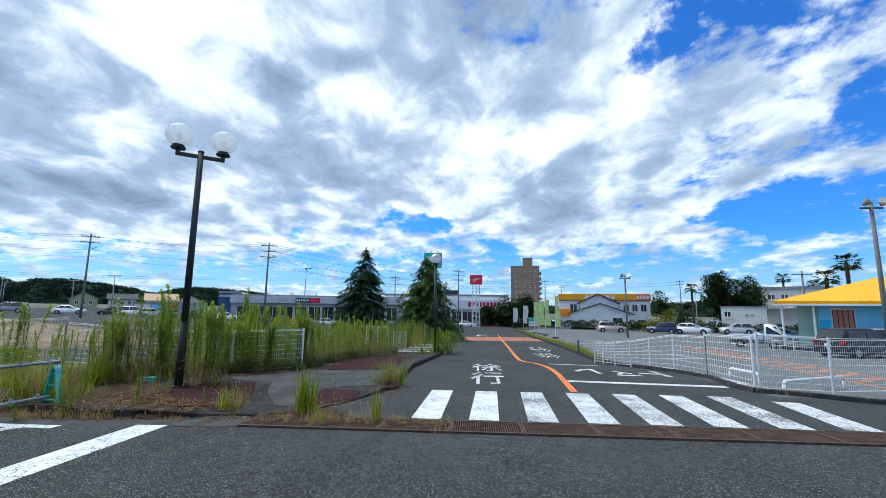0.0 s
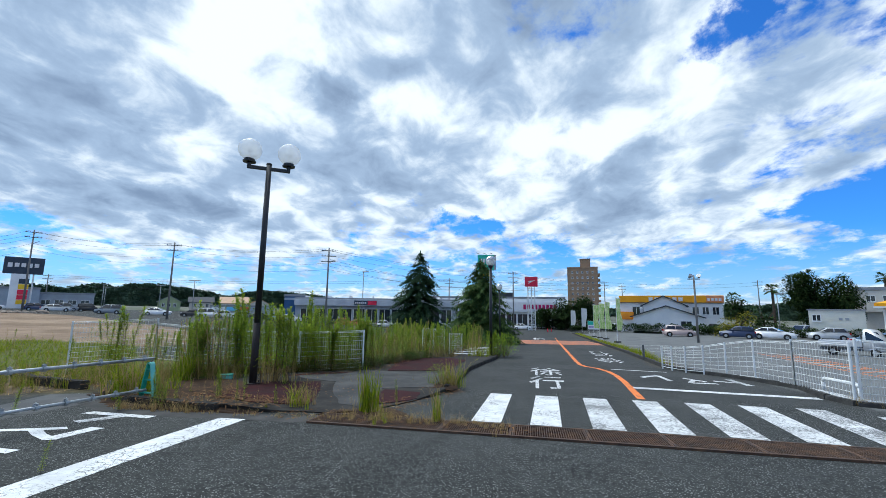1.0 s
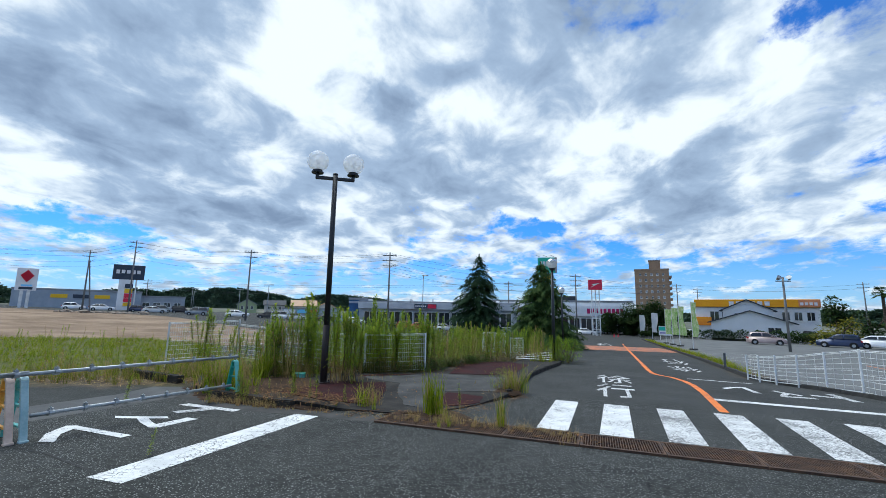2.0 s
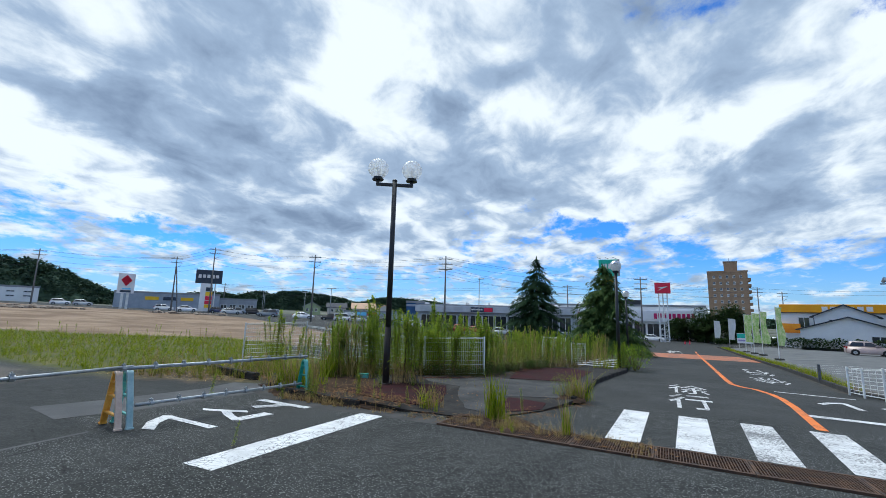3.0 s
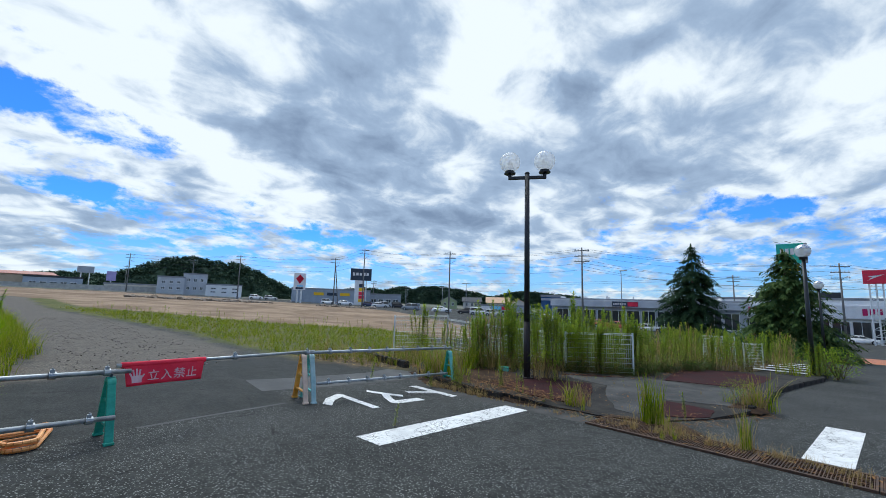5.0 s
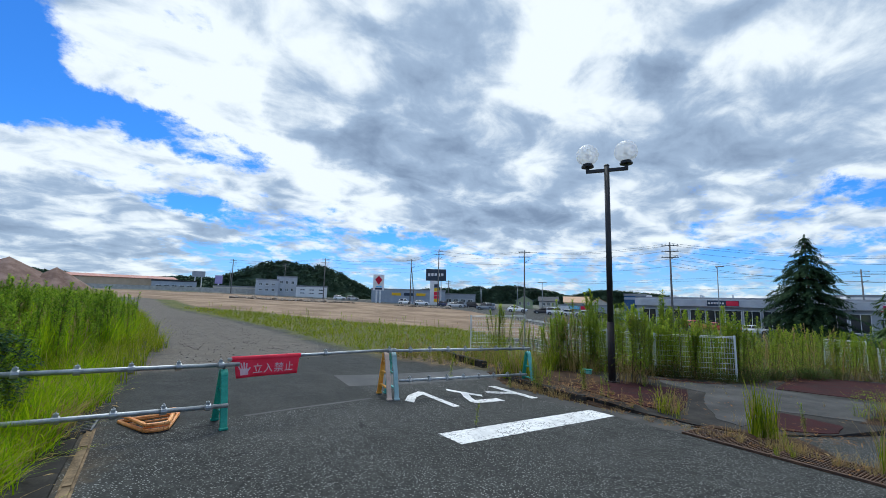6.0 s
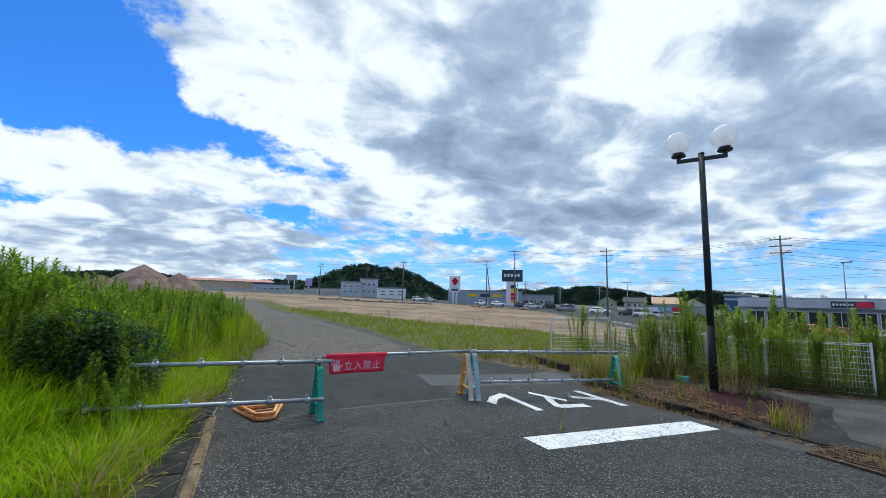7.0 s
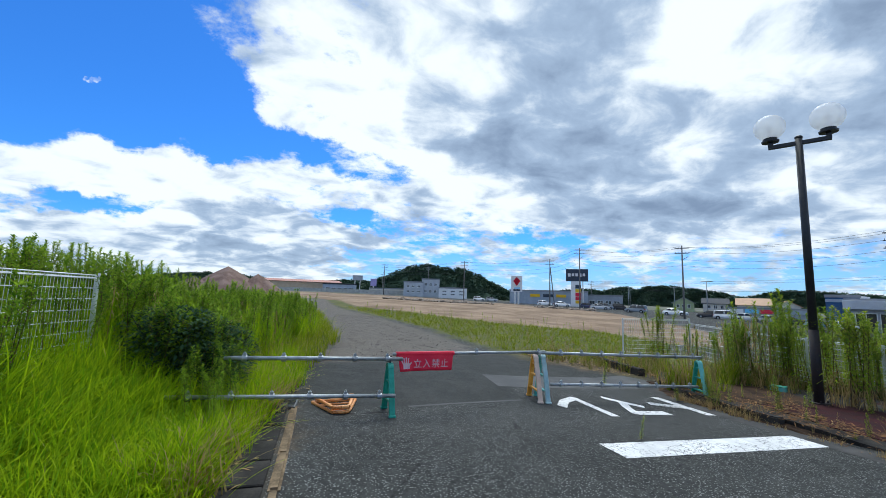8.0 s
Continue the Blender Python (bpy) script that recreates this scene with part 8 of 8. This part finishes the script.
# ---- flags along the road ----
FLAG_A = worn("green_yellow_flag", (0.34, 0.56, 0.10), (0.86, 0.84, 0.50), 3.2, 0.7, 0, 9, 0.1)
FLAG_B = worn("white_flag", (0.66, 0.66, 0.62), (0.78, 0.78, 0.74), 2.0, 0.7, 0, 20, 0.1)
for k, (x, y, mat, lab) in enumerate(((9.2, 94.0, FLAG_B, "white banner flag with a blue foot"), (10.0, 79.0, FLAG_B, "white banner flag on a thin pole"), (9.7, 60.0, FLAG_A, "green and yellow banner flag on a thin pole"), (9.9, 55.5, FLAG_A, "green and yellow banner flag on a thin pole"), (10.0, 51.0, FLAG_A, "green and yellow banner flag on a thin pole"), (9.75, 42.0, FLAG_A, "green and yellow banner flag on a thin pole"))):
    t = thing("banner_flag", lab, "flag", x, y, gz(x, y), 10 * k, group="roadside flags")
    t.scale = (1.4, 1.4, 1.4)
    part("pole", rod(bmesh.new(), (0, 0, 0), (0, 0, 3.5), 0.025, 0.014, 6), WHITE_STEEL, t)
    bm = bmesh.new()
    g = [[bm.verts.new((0.02 + 0.66 * i / 5 + 0.10 * math.sin(0.4 * j + k) * i / 5, 0.07 * math.sin(1.3 * i + 0.8 * j + k) * i / 5, 3.45 - 2.5 * j / 10 - 0.05 * i / 5)) for i in range(6)] for j in range(11)]
    for j in range(10):
        for i in range(5):
            bm.faces.new((g[j][i], g[j + 1][i], g[j + 1][i + 1], g[j][i + 1]))
    part("cloth", bm, mat, t, "", False)
    part("header_rod", rod(bmesh.new(), (0, 0, 3.46), (0.68, 0, 3.42), 0.01, 0.01, 5), WHITE_STEEL, t)
    part("foot", box(bmesh.new(), -0.2, 0.2, -0.2, 0.2, 0, 0.12, 0.02), CONCRETE, t)


def direction_board(x, y, turn):
    """A car park's board on two posts: teal head, white field with a dark arrow."""
    t = thing("direction_board", "white and teal direction board on two posts beside the flags", "sign", x, y, gz(x, y), turn)
    for px in (-0.75, 0.75):
        part("post", rod(bmesh.new(), (px, 0.04, 0), (px, 0.04, 2.3), 0.035, 0.035, 8), WHITE_STEEL, t)
    part("board", box(bmesh.new(), -0.95, 0.95, -0.03, 0.0, 0.75, 2.25, 0.01), S_WHITE, t)
    part("head_panel", box(bmesh.new(), -0.93, 0.3, -0.045, -0.03, 1.55, 2.2), S_GREEN, t)
    bm = box(bmesh.new(), 0.38, 0.66, -0.045, -0.03, 1.62, 1.74)
    bm.faces.new([bm.verts.new(p) for p in ((0.66, -0.04, 1.5), (0.9, -0.04, 1.68), (0.66, -0.04, 1.86))])
    part("arrow", bm, S_DARK, t)
    part("lettering_bar", box(bmesh.new(), -0.8, 0.7, -0.045, -0.03, 1.05, 1.3), S_PURPLE, t)


direction_board(11.2, 72.0, -6)


def cone(x, y):
    t = thing("traffic_cone", "red traffic cone on the street", "traffic cone", x, y, gz(x, y))
    part("base", box(bmesh.new(), -0.2, 0.2, -0.2, 0.2, 0, 0.04, 0.01), TYRE, t)
    part("body", rod(bmesh.new(), (0, 0, 0.04), (0, 0, 0.7), 0.15, 0.03, 12), S_RED, t)


cone(3.6, 84.0)
cone(4.4, 85.5)
bm = rod(bmesh.new(), (5.9, 14.5, gz(5.9, 14.5)), (5.9, 14.5, gz(5.9, 14.5) + 0.7), 0.05, 0.05, 8)
tagged(part("bollard", bm, DARK_STEEL), "short grey bollard on the verge", "bollard")


# ---- cars ----
def car_paint(name, col, metal=0.2):
    m = M(name, 0.28, metal, 0.6)
    m.color(m.mix(m.step(m.noise(2.0, 4), 0.35, 0.7), col, tuple(v * 0.88 for v in col)))
    return m.mat


PAINTS = {n: car_paint("car_paint_" + n, c) for n, c in (("white", (0.74, 0.75, 0.76)), ("silver", (0.46, 0.48, 0.50)), ("grey", (0.22, 0.25, 0.28)), ("black", (0.015, 0.016, 0.02)), ("navy", (0.02, 0.035, 0.09)), ("pink", (0.42, 0.33, 0.31)), ("blue", (0.16, 0.26, 0.38)), ("red", (0.35, 0.03, 0.03)))}
# side outlines: x from the tail, z; body line first, then the cabin
SHAPES = {
    "hatch": dict(L=3.9, W=1.66, body=[(0.0, 0.35), (0.02, 0.75), (0.12, 0.95), (2.75, 0.97), (3.55, 0.86), (3.85, 0.68), (3.9, 0.35)], cabin=[(0.10, 0.95), (0.42, 1.48), (2.05, 1.52), (2.95, 0.96)], wheels=(0.72, 3.15), r=0.30),
    "sedan": dict(L=4.5, W=1.72, body=[(0.0, 0.38), (0.02, 0.86), (0.35, 1.0), (3.1, 0.96), (4.15, 0.82), (4.45, 0.62), (4.5, 0.35)], cabin=[(0.25, 0.99), (1.15, 1.42), (2.25, 1.46), (3.3, 0.95)], wheels=(0.85, 3.6), r=0.31),
    "van": dict(L=3.4, W=1.48, body=[(0.0, 0.35), (0.0, 1.02), (2.75, 1.02), (3.2, 0.92), (3.38, 0.72), (3.4, 0.35)], cabin=[(0.02, 1.02), (0.10, 1.72), (2.35, 1.76), (2.95, 1.0)], wheels=(0.6, 2.85), r=0.28),
    "minivan": dict(L=4.3, W=1.70, body=[(0.0, 0.35), (0.0, 1.0), (3.45, 1.0), (4.05, 0.88), (4.27, 0.68), (4.3, 0.35)], cabin=[(0.04, 1.0), (0.2, 1.68), (2.75, 1.74), (3.65, 0.98)], wheels=(0.8, 3.5), r=0.31),
}


def car_model(shape, paint, label):
    s = SHAPES[shape]
    L, W = s["L"], s["W"]
    t = thing("car", label, "car", group="parked cars")

    def loft(outline, w0, w1, z0, z1, shrink=0.0):
        bm = bmesh.new()
        rows = []
        for side in (-1, 1):
            rows.append([bm.verts.new((x - L / 2, side * (w0 + (w1 - w0) * min(1, max(0, (z - z0) / (z1 - z0)))) / 2, z)) for x, z in outline])
        bm.faces.new(rows[0][::-1]), bm.faces.new(rows[1])
        n = len(outline)
        for k in range(n):
            bm.faces.new((rows[0][k], rows[0][(k + 1) % n], rows[1][(k + 1) % n], rows[1][k]))
        bmesh.ops.recalc_face_normals(bm, faces=bm.faces[:])
        return bm

    low = [(0.05, 0.2), *s["body"], (L - 0.08, 0.2)]
    bm = loft(low, W, W - 0.06, 0.5, 1.0)
    bmesh.ops.bevel(bm, geom=[e for e in bm.edges if min(v.co.z for v in e.verts) > 0.3], offset=0.06, segments=2, affect="EDGES")
    body = part("body", bm, PAINTS[paint], t, "", False)
    cab = s["cabin"]
    top = max(z for _, z in cab)
    base = cab[0][1] - 0.02
    bm = loft([(cab[0][0], base), *cab[1:3], (cab[3][0], base)], W - 0.10, W - 0.42, base, top)
    bmesh.ops.bevel(bm, geom=bm.edges[:], offset=0.045, segments=2, affect="EDGES")
    part("cabin", bm, PAINTS[paint], t, "", False)

    def wid(z):
        return (W - 0.10 + (-0.32) * (z - base) / (top - base)) / 2

    # side glass, split by a pillar
    zl, zh = base + 0.09, top - 0.10
    def xat(a, b, z):
        return a[0] + (b[0] - a[0]) * (z - a[1]) / (b[1] - a[1])
    rear = lambda z: xat((cab[0][0], base), cab[1], z) + 0.16
    front = lambda z: xat((cab[3][0], base), cab[2], z) - 0.16
    mid = (rear(zl) + front(zl)) / 2
    for side in (-1, 1):
        for a, b in ((rear, lambda z: mid - 0.05), (lambda z: mid + 0.05, front)):
            bm = bmesh.new()
            vs = [bm.verts.new((x - L / 2, side * (wid(z) + 0.008), z)) for x, z in ((a(zl), zl), (b(zl), zl), (b(zh), zh), (a(zh), zh))]
            bm.faces.new(vs)
            part("side_window", bm, GLASS_CAR, t)
    for a, b, name in ((cab[1], cab[0], "rear_window"), (cab[2], cab[3], "windscreen")):
        d = -1 if name == "rear_window" else 1
        bm = bmesh.new()
        lo = (b[0], base)
        q = [(lo[0] + (a[0] - lo[0]) * u, base + (a[1] - base) * u) for u in (0.14, 0.88)]
        vs = []
        for (x, z), sg in ((q[0], -1), (q[0], 1), (q[1], 1), (q[1], -1)):
            vs.append(bm.verts.new((x - L / 2 + d * 0.012, sg * (wid(z) - 0.10), z + 0.008)))
        bm.faces.new(vs)
        part(name, bm, GLASS_CAR, t)
    for wx in s["wheels"]:
        for side in (-1, 1):
            r, y0 = s["r"], side * (W / 2 - 0.20)
            arch = part("wheel_arch", rod(bmesh.new(), (wx - L / 2, side * (W / 2 - 0.1), r + 0.02), (wx - L / 2, side * (W / 2 + 0.004), r + 0.02), r + 0.06, r + 0.06, 18), TYRE, t)
            tyre = part("wheel", rod(bmesh.new(), (wx - L / 2, y0, r), (wx - L / 2, side * (W / 2 + 0.012), r), r, r - 0.01, 20), TYRE, t)
            part("rim", rod(bmesh.new(), (wx - L / 2, y0, r), (wx - L / 2, side * (W / 2 + 0.02), r), r * 0.62, r * 0.58, 14), RIM, tyre)
    zf = s["body"][-3][1] - 0.08
    for side in (-1, 1):
        y0, y1 = sorted((side * (W / 2 - 0.42), side * (W / 2 - 0.05)))
        part("headlight", box(bmesh.new(), L / 2 - 0.30, L / 2 - 0.04, y0, y1, zf - 0.16, zf, 0.02), LAMP_CLEAR, t)
        y0, y1 = sorted((side * (W / 2 - 0.26), side * (W / 2 - 0.02)))
        part("tail_light", box(bmesh.new(), -L / 2 - 0.012, -L / 2 + 0.15, y0, y1, 0.70, 0.92, 0.02), LAMP_RED, t)
        part("mirror", box(bmesh.new(), cab[3][0] - L / 2 - 0.62, cab[3][0] - L / 2 - 0.42, side * W / 2 - 0.08, side * W / 2 + 0.10, base + 0.04, base + 0.18, 0.02), PAINTS[paint], t)
    part("bumper", box(bmesh.new(), -L / 2 - 0.03, -L / 2 + 0.06, -W / 2 + 0.06, W / 2 - 0.06, 0.28, 0.52, 0.02), PAINTS[paint], t)
    part("plate", box(bmesh.new(), -L / 2 - 0.045, -L / 2 - 0.03, -0.17, 0.17, 0.56, 0.72), W_YELLOW if shape == "van" else S_WHITE, t)
    part("grille", box(bmesh.new(), L / 2 - 0.03, L / 2 + 0.012, -0.45, 0.45, 0.36, 0.52), TYRE, t)
    return t


MODELS = {}


def park(shape, paint, label, x, y, heading):
    """heading: degrees from +x of the car's nose."""
    m = pose(x, y, gz(x, y), 0, 0, heading)
    key = (shape, paint)
    if key not in MODELS:
        MODELS[key] = car_model(shape, paint, label)
        MODELS[key].matrix_basis = m
        return MODELS[key]
    return tagged(copy_thing(MODELS[key], m), label)


park("sedan", "white", "white saloon car passing along the far street", -2.0, 97.5, 0)
park("van", "white", "white van parked on the far street", 2.9, 106.0, 0)
park("hatch", "blue", "dark blue car parked behind the cedar", -6.5, 93.0, 0)
park("hatch", "white", "white hatchback in the far car park", 18.5, 90.0, -20)
park("hatch", "silver", "beige hatchback in the far car park", 25.0, 85.0, -15)
park("hatch", "pink", "pinkish silver hatchback in the car park", 20.2, 56.0, -10)
park("van", "black", "black tall van in the car park", 32.5, 78.0, -70)
park("van", "white", "white van behind other cars", 35.0, 77.5, -60)
park("hatch", "grey", "grey hatchback in the car park", 34.5, 70.0, -30)
park("hatch", "navy", "dark navy hatchback in the car park", 26.6, 54.3, 150)
park("sedan", "white", "white fastback car in the car park", 30.0, 53.0, -32)
park("minivan", "silver", "silver estate beside a hut", 37.0, 60.0, 210)
park("van", "white", "white kei van beside a hut", 39.0, 60.0, 215)
park("hatch", "silver", "silver hatchback in the car park", 36.0, 53.5, 160)
park("sedan", "blue", "blue-grey saloon car before the blue hall", 29.0, 34.5, -25)
park("hatch", "black", "black compact car seen from its tail before the railing", 21.3, 17.6, 12)
park("hatch", "grey", "dark grey car before the blue hall", 26.6, 21.0, -25)


def kei_truck(x, y, heading):
    t = thing("light_truck", "white light truck with a stake bed and a dark rack", "truck", x, y, gz(x, y), heading)
    part("chassis", box(bmesh.new(), -1.7, 1.6, -0.6, 0.6, 0.35, 0.5), DARK_STEEL, t)
    bed = part("bed", box(bmesh.new(), -1.7, 0.35, -0.72, 0.72, 0.62, 0.68), PAINTS["white"], t)
    for a, b, c, d in ((-1.7, 0.35, -0.74, -0.70), (-1.7, 0.35, 0.70, 0.74), (-1.74, -1.70, -0.74, 0.74), (0.35, 0.39, -0.74, 0.74)):
        part("bed_side", box(bmesh.new(), a, b, c, d, 0.62, 0.95, 0.01), PAINTS["white"], bed)
    bm = bmesh.new()
    prof = [(0.42, 0.35), (1.68, 0.35), (1.70, 0.85), (1.60, 1.0), (1.20, 1.72), (0.50, 1.76), (0.42, 1.0)]
    A, B = [bm.verts.new((px, -0.72 + (0.08 if pz > 1.2 else 0), pz)) for px, pz in prof], [bm.verts.new((px, 0.72 - (0.08 if pz > 1.2 else 0), pz)) for px, pz in prof]
    bm.faces.new(A), bm.faces.new(B)
    for k in range(7):
        bm.faces.new((A[k], A[(k + 1) % 7], B[(k + 1) % 7], B[k]))
    bmesh.ops.recalc_face_normals(bm, faces=bm.faces[:])
    bmesh.ops.bevel(bm, geom=bm.edges[:], offset=0.04, segments=2, affect="EDGES")
    part("cab", bm, PAINTS["white"], t, "", False)
    for side in (-1, 1):
        bm = bmesh.new()
        bm.faces.new([bm.verts.new(p) for p in ((0.58, side * 0.712, 1.05), (1.44, side * 0.712, 1.05), (1.14, side * 0.655, 1.60), (0.58, side * 0.655, 1.60))])
        part("side_window", bm, GLASS_CAR, t)
        part("headlight", box(bmesh.new(), 1.62, 1.72, side * 0.62 - 0.09, side * 0.62 + 0.09, 0.68, 0.84, 0.02), LAMP_CLEAR, t)
    bm = bmesh.new()
    bm.faces.new([bm.verts.new(p) for p in ((1.60, -0.62, 1.06), (1.60, 0.62, 1.06), (1.25, 0.56, 1.66), (1.25, -0.56, 1.66))])
    part("windscreen", bm, GLASS_CAR, t)
    bm = bmesh.new()
    for z in (1.1, 1.3, 1.5):
        rod(bm, (0.36, -0.6, z), (0.36, 0.6, z), 0.02, 0.02, 5)
    for y0 in (-0.6, -0.2, 0.2, 0.6):
        rod(bm, (0.36, y0, 0.95), (0.36, y0, 1.55), 0.02, 0.02, 5)
    part("rack", bm, DARK_STEEL, t)
    for wx in (-1.05, 0.95):
        for side in (-1, 1):
            w = part("wheel", rod(bmesh.new(), (wx, side * 0.55, 0.27), (wx, side * 0.74, 0.27), 0.27, 0.265, 18), TYRE, t)
            part("rim", rod(bmesh.new(), (wx, side * 0.6, 0.27), (wx, side * 0.75, 0.27), 0.16, 0.15, 12), RIM, w)


kei_truck(21.9, 26.8, -35)
# cars far off by the store and the sheds
far_cars = [(-69.0, 58.5, 35, "sedan", "white"), (-76.0, 55.0, 210, "minivan", "grey"), (-60.0, 66.0, 40, "hatch", "silver"), (-57.5, 68.5, 40, "hatch", "grey"), (-55.0, 70.0, 40, "sedan", "black"), (-52.0, 71.5, 35, "hatch", "blue"), (-49.0, 72.0, 30, "hatch", "white"), (-62.5, 64.0, 40, "minivan", "white"), (-65.0, 62.5, 215, "hatch", "black"), (-38.0, 74.0, 25, "hatch", "red"), (-35.0, 75.0, 22, "sedan", "red"), (-41.0, 73.5, 25, "hatch", "black"), (-30.0, 77.0, 20, "hatch", "silver"), (-98.0, 50.0, 60, "sedan", "white"), (-102.0, 47.0, 60, "hatch", "white"), (-96.0, 56.5, 55, "hatch", "navy"), (-94.0, 60.0, 55, "minivan", "grey"), (-92.0, 63.0, 55, "van", "black"), (-87.5, 54.0, 58, "sedan", "silver"), (-17.0, 97.0, 5, "hatch", "white"), (-14.0, 97.5, 5, "hatch", "silver"), (-22.0, 95.0, 8, "minivan", "grey"), (-128.0, 37.0, 70, "hatch", "white"), (-127.0, 41.0, 70, "hatch", "silver")]
for x, y, a, shape, paint in far_cars:
    park(shape, paint, f"{paint} car parked in a row before distant shops", x, y, a)
